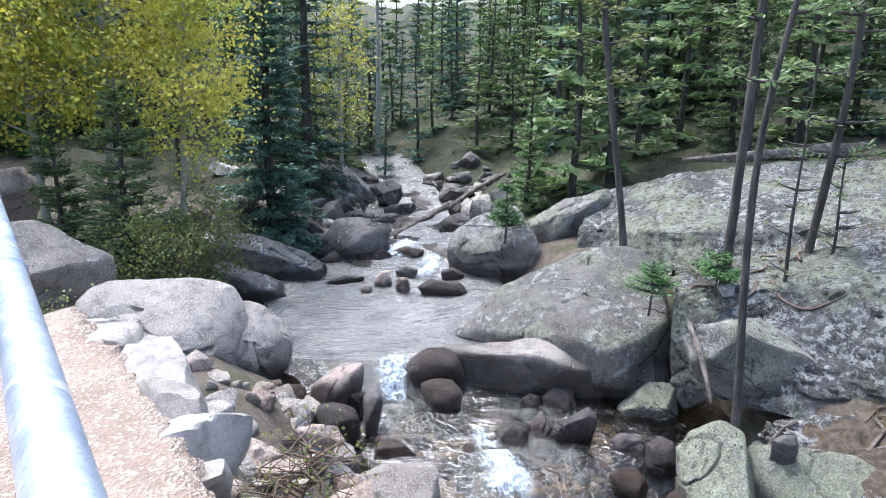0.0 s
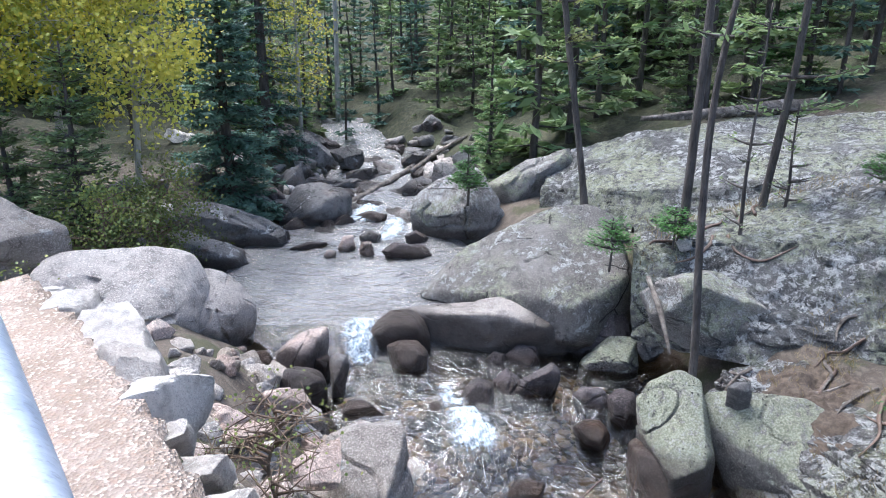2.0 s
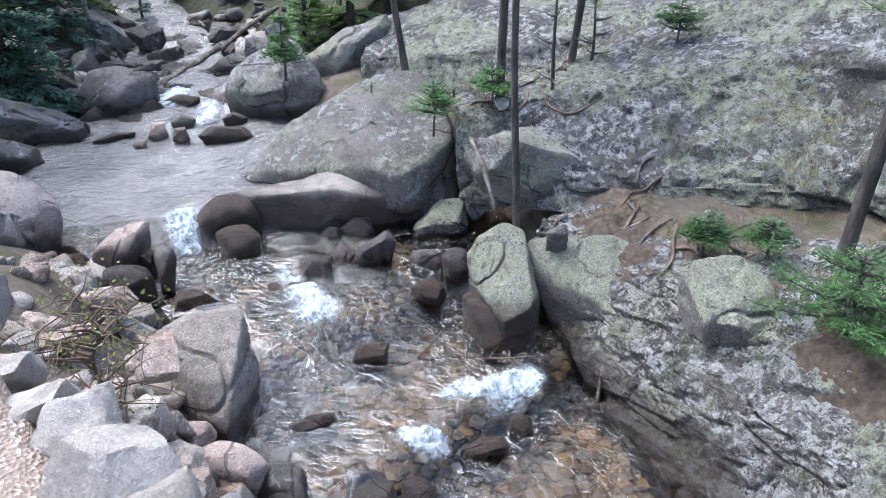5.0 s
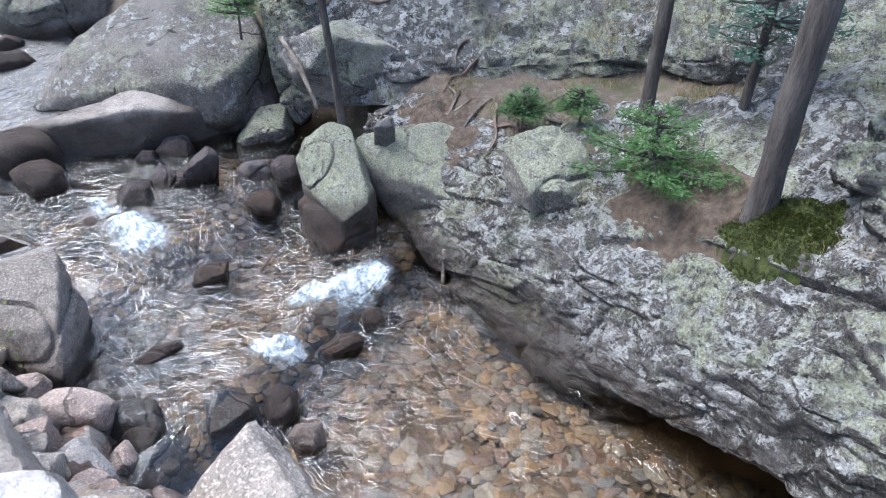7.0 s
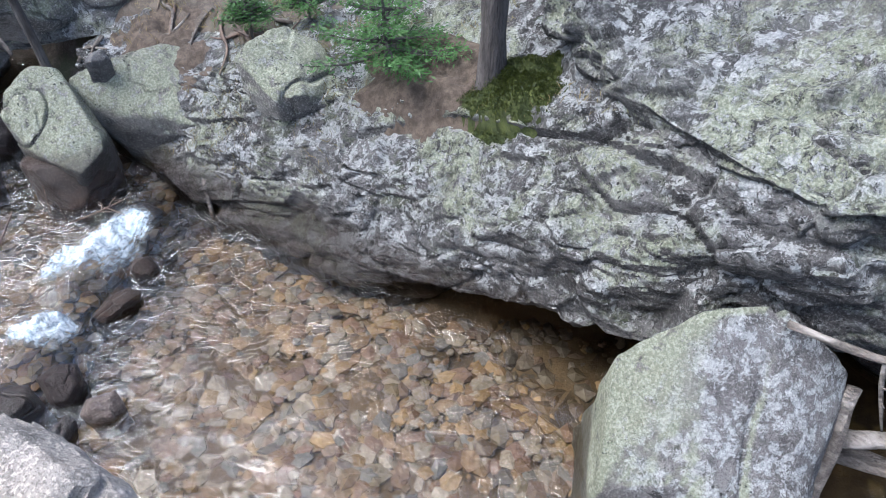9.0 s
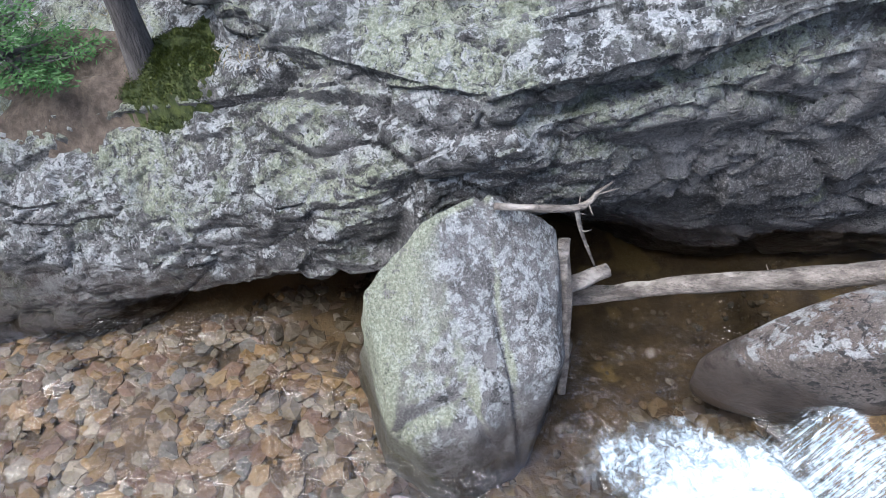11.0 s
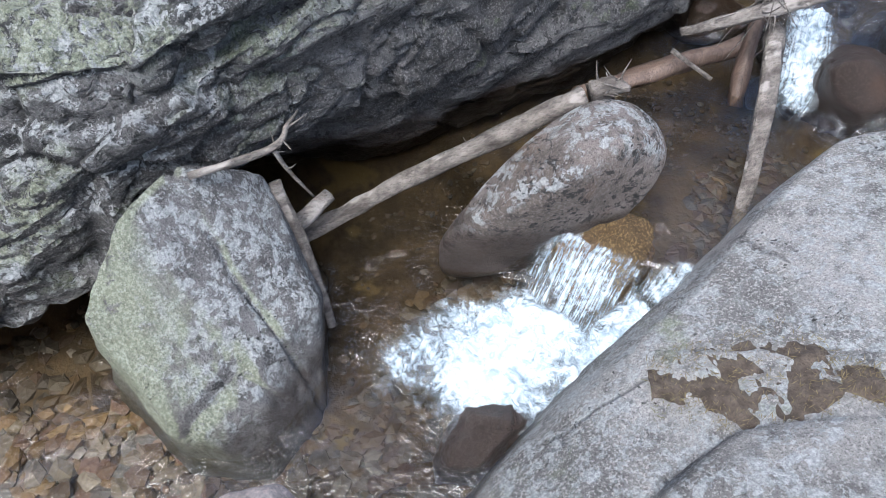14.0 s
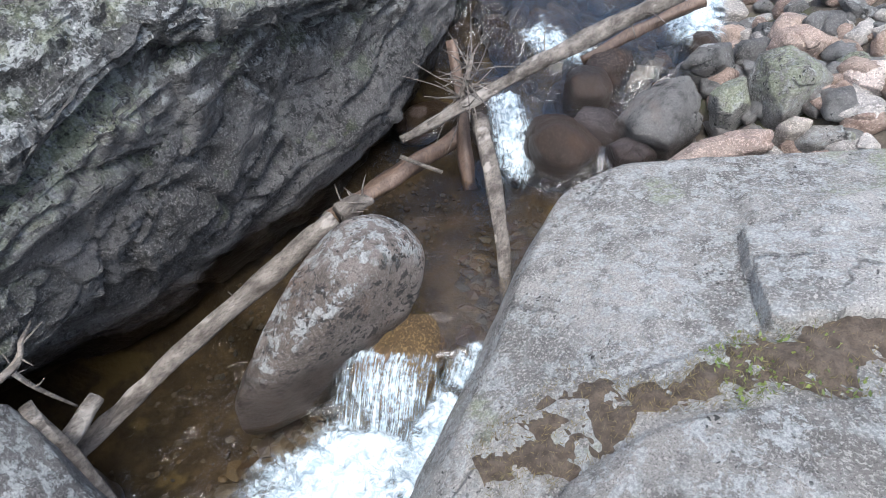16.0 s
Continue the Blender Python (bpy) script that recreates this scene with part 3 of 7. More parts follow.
# water sheet, stepping down at the small falls
wy = np.arange(-13, 26, 0.06)
wu = np.linspace(0, 1, 90)
WU, WY = np.meshgrid(wu, wy, indexing="ij")
WX = left_edge(WY) - 0.5 + WU * (right_edge(WY) - left_edge(WY) + 1.0)
q = np.stack([WX, WY * 0.8, 0 * WX], -1).reshape(-1, 3)
WZ = water_level(WX, WY) + ((0.016 + 0.016 * smooth((WY.reshape(-1) - 8) / 2)) * fbm(q * 2.6, 31, 3) + 0.008 * vnoise(q * 9, 77)).reshape(WX.shape)
water = link_mesh("water", np.stack([WX, WY, WZ], -1).reshape(-1, 3), grid_faces(*WX.shape), M_WATER)
tagged(water, "clear shallow mountain stream water over brown stones", "stream water", kind="structure")


# ---- rocks ----
SPHERES = {}


def sphere(level):
    if level not in SPHERES:
        bm = bmesh.new()
        bmesh.ops.create_icosphere(bm, subdivisions=level, radius=1.0)
        v = np.array([x.co[:] for x in bm.verts])
        SPHERES[level] = (v / np.linalg.norm(v, axis=1)[:, None], [[x.index for x in f.verts] for f in bm.faces])
        bm.free()
    return SPHERES[level]


def creases(p, seed):
    """Narrow straight cracks, 0 to 1."""
    q = p * 0.8 + 0.25 * np.stack([vnoise(p * 2 + 3 * j, seed + j) for j in range(3)], -1)
    f1, f2 = worley(q, seed)
    return np.maximum(1 - (f2 - f1) / 0.06, 0) * (vnoise(p * 0.9, seed + 2) > 0.0)


def rock_shape(sx, sy, sz, seed, sharp, level, rough=1.0, cuts=16):
    """A block trimmed by random planes, rounded by use, with a broken surface; base at z 0."""
    rng = np.random.RandomState(seed)
    d, faces = sphere(level)
    nrm = rng.normal(size=(cuts, 3))
    nrm /= np.linalg.norm(nrm, axis=1)[:, None]
    axes = np.array([(1, 0, 0), (-1, 0, 0), (0, 1, 0), (0, -1, 0), (0, 0, 1), (0, 0, -1)]) + rng.normal(size=(6, 3)) * 0.3
    axes /= np.linalg.norm(axes, axis=1)[:, None]
    nrm = np.concatenate([nrm, axes])
    dist = np.concatenate([rng.uniform(0.82, 1.12, cuts), rng.uniform(0.85, 1.05, 6)])
    s = np.maximum(d @ nrm.T, 0) / dist
    sharp = (2.0 if sharp <= 8 else 2.8) * sharp
    r = (s ** sharp).sum(1) ** (-1.0 / sharp)
    v = d * r[:, None]
    v = v / np.abs(v).max(0)
    v = v * np.array([sx, sy, sz]) / 2
    size = (sx * sy * sz) ** (1 / 3)
    bump = 0.05 * fbm(v / size * 1.8 + seed * 3.7, seed, 6, 0.55) - 0.05 * creases(v / size * 1.3 + seed, seed + 5)
    v = v + d * (bump * size * rough)[:, None]
    v[:, 2] += sz / 2
    return v, faces


def rock(x, y, z, sx, sy, sz, yaw, seed, sharp, mat, label, level=0.0, detail=None, rough=1.0):
    """A boulder with its base at z, sx wide and sy deep at that yaw; level: the water line at it."""
    big = max(sx, sy, sz)
    v, faces = rock_shape(sx, sy, sz, seed, max(sharp, 9), detail or 5, rough * (1.0 if big > 1.0 else 1.4), 16 if big > 1.0 else 8)
    ob = link_mesh("boulder" if big > 0.45 else "stone", v, faces, MAT[mat])
    ob.data.set_sharp_from_angle(angle=radians(30))
    ob.matrix_world = pose(x, y, z, 0, 0, yaw)
    ob.color = (level / 4, 0, 0, 1)
    return tagged(ob, label, "boulder" if big > 0.45 else "stone", "stream boulders")


def hull_rock(name, corners, sharp, mat, label, level=0.0, detail=5, rough=1.0, seed=1, category="boulder", cracks=(), steps=()):
    """A rock by its few main corners, rounded and broken. cracks: a point of each split and the way square to it."""
    bm = bmesh.new()
    for c in corners:
        bm.verts.new(c)
    bmesh.ops.convex_hull(bm, input=bm.verts)
    bm.normal_update()
    mid = np.mean(np.array(corners), axis=0)
    nrm = np.array([f.normal[:] for f in bm.faces])
    dist = np.array([(Vector(f.verts[0].co) - Vector(mid)).dot(f.normal) for f in bm.faces])
    bm.free()
    keep = np.abs(dist) > 1e-4
    nrm, dist = nrm[keep], dist[keep]
    flip = np.sign(dist)
    nrm, dist = nrm * flip[:, None], np.abs(dist)
    # merge coplanar triangles, so that they do not count twice
    uniq = []
    for i in range(len(nrm)):
        if all((nrm[i] @ nrm[j]) < 0.995 for j in uniq):
            uniq.append(i)
    nrm, dist = nrm[uniq], dist[uniq]
    d, faces = sphere(detail)
    ext = np.ptp(np.array(corners), axis=0)
    ds = d * ext
    ds /= np.linalg.norm(ds, axis=1)[:, None]
    s = np.maximum(ds @ nrm.T, 0) / dist
    sharp = 2.2 * sharp
    r = 1.02 * (s ** sharp).sum(1) ** (-1.0 / sharp)
    v = ds * r[:, None]
    size = float(np.prod(ext)) ** (1 / 3)
    bump = 0.03 * fbm(v / size * 2.2 + seed * 3.1, seed, 7, 0.58) - 0.04 * creases(v / size * 1.4 + seed, seed + 3)
    v = v + ds * (bump * size * rough)[:, None]
    for (px, py, pz), (nx, ny, nz), width, reach in cracks:
        off = np.array([nx, ny, nz]) / np.linalg.norm((nx, ny, nz))
        away = v + mid - np.array([px, py, pz])
        side = away @ off + 0.04 * vnoise(v * 3.3, seed + 70)
        near = np.exp(-(np.linalg.norm(away, axis=1) / reach) ** 4)
        v = v - ds * (2.2 * width * near * np.exp(-(side / width) ** 2))[:, None]
    for (px, py, pz), (nx, ny, nz), rise, reach in steps:
        off = np.array([nx, ny, nz]) / np.linalg.norm((nx, ny, nz))
        away = v + mid - np.array([px, py, pz])
        side = away @ off + 0.07 * fbm(v * 2.6, seed + 80, 3)
        near = np.exp(-(np.linalg.norm(away, axis=1) / reach) ** 4)
        v = v + np.array([0, 0, 1.0]) * (rise * near * smooth(side / 0.05 + 0.5) * np.exp(-np.maximum(side, 0) / reach))[:, None]
    ob = link_mesh(name, v, faces, MAT[mat])
    ob.location = mid
    ob.color = (level / 4, 0, 0, 1)
    return tagged(ob, label, category, "stream boulders")


def faced_rock(centre, yaw, pitch, outline, thick, mat, label, level, seed, ridge=(), detail=5, sharp=15, rough=0.9):
    """A boulder by its outline (across, up) seen along yaw and pitch, with ridges proud of that plane, its foot sunk into the ground."""
    rng = np.random.RandomState(seed)
    a, b = radians(yaw), radians(pitch)
    way = np.array([math.sin(a) * math.cos(b), math.cos(a) * math.cos(b), math.sin(b)])
    right = np.array([math.cos(a), -math.sin(a), 0.0])
    up = np.cross(right, way)
    c = np.array(centre)
    pts = [c + u * right + v * up for u, v in outline]
    mid = np.mean(np.array(outline), axis=0)
    for k, (u, v) in enumerate(outline):
        f, g = rng.uniform(0.45, 0.72), rng.uniform(0.6, 0.9)
        if not ridge:
            pts.append(c + (mid[0] + f * (u - mid[0])) * right + (mid[1] + f * (v - mid[1])) * up - way * thick * rng.uniform(0.2, 0.4))
        pts.append(c + (mid[0] + g * (u - mid[0])) * right + (mid[1] + g * (v - mid[1])) * up + way * thick * rng.uniform(0.35, 0.55))
        if v < mid[1]:
            pts.append(pts[k] + np.array([0, 0, -0.2 - 0.2 * thick]) + way * 0.1)
    pts += [c + u * right + v * up - way * d for u, v, d in ridge]
    ob = hull_rock("boulder" if max(np.ptp(np.array(outline), axis=0)) > 0.4 else "stone", [tuple(p) for p in pts], sharp, mat, label, level, detail, rough * 1.15, seed, "boulder")
    ob.data.set_sharp_from_angle(angle=radians(32))
    return ob


def curve_through(pts, t):
    """Points of a smooth line through pts, at t from 0 to 1."""
    pts = np.array(pts, float)
    u = np.linspace(0, 1, len(pts))
    out = []
    for k in range(3):
        m = np.gradient(pts[:, k], u)
        i = np.clip(np.searchsorted(u, t, side="right") - 1, 0, len(u) - 2)
        h = u[i + 1] - u[i]
        s = (t - u[i]) / h
        out.append((2 * s**3 - 3 * s**2 + 1) * pts[i, k] + (s**3 - 2 * s**2 + s) * h * m[i] + (-2 * s**3 + 3 * s**2) * pts[i + 1, k] + (s**3 - s**2) * h * m[i + 1])
    return np.stack(out, -1)


def loft(name, lines, nu, nv, mat, seed, amp=0.1, ledges=0.0, shaded_rows=()):
    """A rock face spanned between a few lines that run along the bank, from its foot to its back."""
    u = np.linspace(0, 1, nu)
    rows = np.stack([curve_through(l, u) for l in lines])
    k = len(lines)
    t = np.linspace(0, k - 1, nv)
    i = np.clip(t.astype(int), 0, k - 2)
    f = (t - i)[:, None, None]
    f = 0.5 * f + 0.5 * smooth(f)
    g = rows[i] * (1 - f) + rows[i + 1] * f
    du = np.gradient(g, axis=1)
    dv = np.gradient(g, axis=0)
    n = np.cross(du, dv)
    n /= np.linalg.norm(n, axis=-1)[..., None] + 1e-9
    flat = g.reshape(-1, 3)
    d = amp * fbm(flat * np.array([0.8, 0.6, 1.3]), seed, 7, 0.56) - 0.09 * creases(flat * np.array([0.5, 0.42, 0.8]), seed + 60)
    if ledges:
        # jointed blocks, longer along the bedding, broken again at a smaller size
        turn = flat @ np.array([[1, 0, 0], [0, 0.93, 0.36], [0, -0.36, 0.93]])
        for k, (freq, depth) in enumerate((((0.75, 0.5, 1.5), 1.6), ((1.9, 1.2, 3.6), 0.8), ((4.6, 3.2, 8.0), 0.36))):
            q = turn * np.array(freq) + 0.35 * np.stack([vnoise(flat * 2.1 + 3 * j, seed + j) for j in range(3)], -1)
            h, gap = facets(q, seed + 90 + k)
            d = d + ledges * depth * (h * np.minimum(gap / 0.10, 1) - 0.35 * (1 - np.minimum(gap / 0.07, 1)))
    g = g + n * d.reshape(g.shape[:2])[..., None]
    ob = link_mesh(name, g.reshape(-1, 3), [f[::-1] for f in grid_faces(nv, nu)], MAT[mat])
    ob.data.set_sharp_from_angle(angle=radians(40))
    ob.color = (0, 0, 0, 1)
    # lichen on the weathered upper parts; left off the undercut to paint it shaded
    up = np.repeat(t[:, None], nu, 1)
    along = g[..., 1]
    low = np.interp(along, (-2.0, -0.5, 1.0, 3.0), shaded_rows[:4]) if shaded_rows else np.full(along.shape, -9.0)
    lichen_cover = smooth((up - low) / 0.9 + 0.35 * vnoise(g.reshape(-1, 3) * 1.7, seed + 4).reshape(up.shape))
    rim = ob.data.attributes.new("growth", "FLOAT", "POINT")
    rim.data.foreach_set("value", lichen_cover.reshape(-1))
    return ob


# right bank: the long rock wall, undercut downstream
WALL_Y = (7.0, 5.5, 4.3, 2.9, 1.7, 0.6, -0.5, -1.8, -3.0, -4.6, -6.8, -10)
wall_lines = [
    [(x, y, -0.6) for x, y in zip((3.6, 3.65, 3.7, 3.9, 5.0, 5.6, 5.8, 5.5, 5.4, 5.6, 6.3, 8.4), WALL_Y)],
    [(x, y, z) for x, y, z in zip((3.5, 3.5, 3.55, 3.7, 4.6, 5.2, 5.45, 5.15, 5.0, 5.15, 5.8, 7.6), WALL_Y, (0.1, 0.0, 0, 0, 0.0, 0.05, 0.1, 0.1, 0.1, 0.4, 0.8, 1.3))],
    [(x, y, z) for x, y, z in zip((3.45, 3.5, 3.58, 3.7, 3.9, 3.95, 4.3, 4.6, 4.75, 5.0, 5.7, 7.3), WALL_Y, (0.4, 0.25, 0.25, 0.2, 0.3, 0.55, 0.95, 1.0, 0.9, 0.95, 1.2, 1.8))],
    [(x, y, z) for x, y, z in zip((3.5, 3.65, 3.85, 4.15, 4.15, 4.05, 4.2, 4.4, 4.75, 5.3, 5.9, 7.6), WALL_Y, (0.85, 0.7, 0.75, 0.85, 1.0, 1.35, 1.8, 2.15, 2.3, 1.9, 1.9, 2.4))],
    [(x, y, z) for x, y, z in zip((3.7, 4.15, 4.3, 4.75, 4.8, 4.7, 4.75, 5.0, 5.5, 6.1, 6.6, 8.2), WALL_Y, (1.2, 1.22, 1.28, 1.5, 1.75, 2.1, 2.45, 2.75, 2.8, 2.6, 2.5, 2.9))],
    [(x, y, z) for x, y, z in zip((4.5, 5.0, 5.1, 5.6, 5.9, 6.0, 6.1, 6.3, 6.7, 7.2, 7.6, 9.0), WALL_Y, (1.3, 1.4, 1.55, 1.85, 2.3, 2.7, 3.0, 3.2, 3.2, 3.1, 3.0, 3.2))],
    [(x, y, z) for x, y, z in zip((5.5, 6.0, 6.2, 6.8, 7.2, 7.4, 7.6, 7.8, 8.2, 8.6, 9, 10), WALL_Y, (1.3, 1.4, 1.7, 2.4, 3.0, 3.5, 3.8, 3.9, 3.9, 3.9, 3.6, 3.5))],
    [(x, y, z) for x, y, z in zip((7, 7.5, 8, 9, 10, 10, 10, 10, 10, 10.5, 11, 12), WALL_Y, (1.2, 1.4, 1.9, 3.0, 4.2, 4.4, 4.6, 4.6, 4.5, 4.3, 4.0, 3.6))],
]
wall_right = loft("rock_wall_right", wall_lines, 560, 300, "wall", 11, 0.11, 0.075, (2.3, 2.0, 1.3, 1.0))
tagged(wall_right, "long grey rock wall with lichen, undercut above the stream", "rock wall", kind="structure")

# overhanging upper tier of the wall
tier_edge = [(5.3, 2.1, 2.15), (4.75, 1.1, 1.9), (4.45, 0.5, 1.92), (4.2, -0.33, 1.95), (4.3, -1.2, 2.15), (4.4, -1.8, 2.3), (4.6, -2.7, 2.5), (4.9, -4.0, 2.2), (5.5, -5.4, 1.9)]
tier_lines = [[(x + dx, y, z + dz) for x, y, z in tier_edge] for dx, dz in ((0.9, -0.15), (0.0, 0.0), (-0.03, 0.2), (0.35, 0.48), (1.2, 0.8), (2.4, 0.9))]
wall_tier = loft("rock_wall_tier", tier_lines, 320, 110, "tier", 71, 0.10, 0.11, (1.3, 1.0, 0.8, 0.8))
tagged(wall_tier, "overhanging rock ledge with white and green lichen", "rock ledge", kind="structure")

# upper slab behind the shelf
slab_lines = [
    [(3.0, 8.2, 1.0), (3.9, 7.4, 1.1), (4.9, 6.6, 1.2), (5.9, 6.0, 1.2), (6.7, 5.0, 1.4), (7.0, 3.8, 1.6), (7.4, 2.4, 2.0)],
    [(3.0, 8.3, 1.5), (3.9, 7.6, 1.55), (4.9, 6.8, 1.6), (5.9, 6.1, 1.65), (6.7, 5.1, 1.9), (7.0, 3.9, 2.1), (7.4, 2.5, 2.4)],
    [(3.1, 8.7, 2.2), (4.1, 8.3, 2.3), (5.2, 7.8, 2.5), (6.5, 7.2, 2.9), (7.5, 6.0, 3.2), (7.9, 4.3, 3.2), (8.2, 2.8, 3.4)],
    [(3.4, 9.6, 2.25), (4.6, 9.5, 2.4), (6.0, 9.3, 2.8), (7.8, 8.6, 3.6), (8.8, 6.8, 4.1), (9.2, 4.7, 4.1), (9.6, 3.0, 4.2)],
    [(3.6, 10.5, 1.9), (5.2, 10.6, 2.2), (7.0, 10.6, 2.7), (9.5, 9.9, 3.6), (10.5, 7.5, 4.2), (11, 5, 4.3), (11, 3, 4.3)],
]
slab_upper = loft("rock_slab_upper", slab_lines, 240, 120, "slab", 23, 0.07, 0.06)
tagged(slab_upper, "sloping grey rock slab mottled with pale lichen", "rock slab", kind="structure")

# the pale dome under the fallen trunk
dome_lines = [
    [(2.6, 12.6, 1.4), (4.0, 11.0, 1.6), (6.0, 10.0, 2.0), (8.5, 9.6, 2.4), (12, 9.4, 2.8)],
    [(2.7, 12.9, 2.0), (4.1, 11.5, 2.3), (6.1, 10.6, 2.65), (8.6, 10.2, 3.0), (12, 10.0, 3.3)],
    [(3.2, 14.4, 2.3), (4.6, 13.8, 2.9), (6.5, 13.4, 3.2), (9.0, 13.2, 3.4), (12, 12.8, 3.6)],
    [(3.6, 15.5, 1.9), (5.2, 15.3, 2.6), (7.2, 15.3, 3.0), (9.5, 15.2, 3.2), (12, 15, 3.4)],
    [(4, 17, 1.2), (5.6, 17, 1.8), (7.6, 17, 2.4), (9.6, 17, 2.6), (12, 17, 2.8)],
]
dome = loft("rock_dome", dome_lines, 160, 90, "slab", 37, 0.10, 0.035)
tagged(dome, "pale rounded rock outcrop covered in lichen", "rock outcrop", kind="structure")

# named large rocks
hull_rock("boulder", [(3.55, 0.67, -0.3), (2.75, 0.27, -0.3), (2.5, -0.28, -0.3), (2.85, -0.73, -0.3), (4.0, -1.08, -0.3), (4.3, 0.12, -0.3),
          (3.35, 0.42, 1.0), (3.75, 0.02, 1.45), (4.0, -0.38, 1.4), (4.1, -0.83, 1.0), (2.95, -0.43, 0.55), (3.3, -0.93, 0.5), (2.8, 0.17, 0.5)],
          34, "spotted", "large upright grey boulder with lichen and a crack", 0.0, 6, 0.8, 3, cracks=(((4.47, -0.29, 0.71), (-0.21, 0.97, -0.12), 0.02, 9.0),))
rock(2.15, 8.95, 0.2, 1.1, 0.7, 0.85, -15, 611, 12, "dark", "dark broken rock under the wedge", 0.5)
rock(2.85, 8.75, 0.3, 0.8, 0.6, 0.95, -20, 612, 12, "dark", "dark angular rock in the gap beside the wedge", 0.4)
rock(3.3, 8.3, 0.5, 0.6, 0.5, 0.9, 10, 613, 14, "grey", "grey block at the foot of the rock wall", 0.3)

hull_rock("rock_slab", [(2.25, -2.3, -0.3), (1.7, -1.2, -0.3), (0.6, -0.9, -0.2), (-1.5, -1.6, 0.6), (-2.5, -4.5, 1.0), (2.9, -4.5, 0.0), (2.95, -5.2, 0.4), (0, -7.0, 0.8),
          (2.85, -4.95, 0.92), (2.62, -5.55, 1.05), (1.79, -6.08, 1.32), (0.97, -6.5, 1.57), (2.84, -4.6, 0.6), (2.57, -4.08, 0.5), (2.40, -3.36, 0.47), (2.01, -2.21, 0.33), (1.74, -1.58, 0.33),
          (1.2, -1.1, 0.5), (1.69, -3.11, 0.95), (1.44, -5.23, 1.34), (0.45, -5.0, 1.58), (-0.01, -3.5, 1.66), (-1.6, -3.5, 2.0), (-0.6, -2.0, 1.7), (0.98, -2.9, 1.16), (1.1, -1.6, 0.85)],
          30, "near", "broad pale grey rock slab with cracks above the stream", 0.0, 7, 0.5, 29, "rock slab",
          (((1.15, -4.8, 1.4), (0.85, 0.57, 0.0), 0.03, 0.55), ((0.72, -3.93, 1.4), (0.55, 0.83, 0.0), 0.03, 0.8), ((2.15, -3.1, 0.55), (0.2, 0.9, 0.3), 0.02, 0.4), ((2.3, -3.75, 0.6), (0.8, 0.1, -0.6), 0.03, 0.12)),
          (((1.15, -4.8, 1.4), (-0.85, -0.57, 0.0), 0.09, 0.9), ((1.3, -3.55, 1.1), (-0.75, 0.66, 0.0), 0.05, 1.0)))
hull_rock("rock_ledge", [(1.40, -5.02, 1.47), (1.1, -5.35, 1.57), (0.77, -5.9, 1.68), (-0.5, -5.6, 1.98), (0.2, -4.75, 1.80), (0.66, -4.42, 1.70), (0.86, -4.22, 1.62),
          (1.44, -5.0, 1.1), (0.8, -6.0, 1.2), (-0.6, -5.7, 1.4), (0.2, -4.6, 1.3), (0.9, -4.15, 1.2)],
          36, "near", "raised ledge of pale granite on the slab", 0.0, 6, 0.5, 57, "rock ledge")
hull_rock("rock_ledge", [(1.22, -2.75, 1.19), (0.97, -3.22, 1.47), (0.73, -3.44, 1.62), (0.43, -3.70, 1.69), (0.17, -3.97, 1.76), (-0.7, -4.3, 2.0), (-0.7, -2.3, 1.88), (0.5, -2.1, 1.45), (1.1, -2.2, 1.2),
          (1.3, -2.75, 0.9), (0.7, -3.5, 1.2), (-0.7, -4.4, 1.5), (-0.8, -2.2, 1.4), (1.1, -2.1, 0.9)],
          36, "near", "lower ledge of pale granite split from the slab", 0.0, 6, 0.5, 58, "rock ledge")


# boulders in and beside the water
faced_rock((-3.50, 8.08, 1.68), -23.6, -20.0, [(-0.89, 0.55), (-0.54, 0.72), (0.01, 0.72), (0.65, 0.67), (0.98, 0.51), (1.07, 0.26), (1.09, -0.16), (0.86, -0.66), (0.01, -0.75), (-1.09, -0.51)],
           2.00, "pale", "huge rounded pinkish grey granite boulder at the pool", 0.95, 700, ridge=[(-0.25, 0.29, 0.55), (0.40, 0.16, 0.70), (0.19, -0.30, 1.00), (-0.71, 0.01, 0.80), (0.85, 0.16, 0.35), (0.73, -0.30, 0.70)], detail=6, sharp=11)
faced_rock((-2.57, 8.57, 1.34), -17.0, -21.7, [(-0.53, 0.45), (-0.01, 0.58), (0.45, 0.42), (0.67, 0.05), (0.58, -0.24), (0.38, -0.55), (0.09, -0.59), (-0.29, -0.39), (-0.66, -0.25)],
           1.50, "pale", "lower lobe of the huge boulder, rounded by water", 0.95, 701, ridge=[(0.14, 0.27, 0.30), (0.30, -0.05, 0.45), (-0.00, -0.28, 0.50), (-0.35, -0.01, 0.50)], detail=6, sharp=9)
faced_rock((-5.14, 8.70, 2.34), -30.6, -14.8, [(-0.69, 0.61), (-0.08, 0.58), (0.35, 0.35), (0.83, 0.03), (0.80, -0.20), (0.53, -0.43), (-0.02, -0.58), (-0.80, -0.38)],
           1.40, "pale", "large sloping grey-pink rock beside the path", 0.00, 702, ridge=[(-0.10, 0.40, 0.10), (0.23, -0.01, 0.40), (-0.39, -0.14, 0.50)], sharp=22)
faced_rock((-7.31, 11.65, 2.83), -32.1, -9.0, [(-0.36, 0.33), (0.21, 0.35), (0.43, 0.09), (0.31, -0.19), (-0.21, -0.34), (-0.44, -0.32)],
           1.00, "warm", "brownish rock ledge above the bank", 0.00, 703)
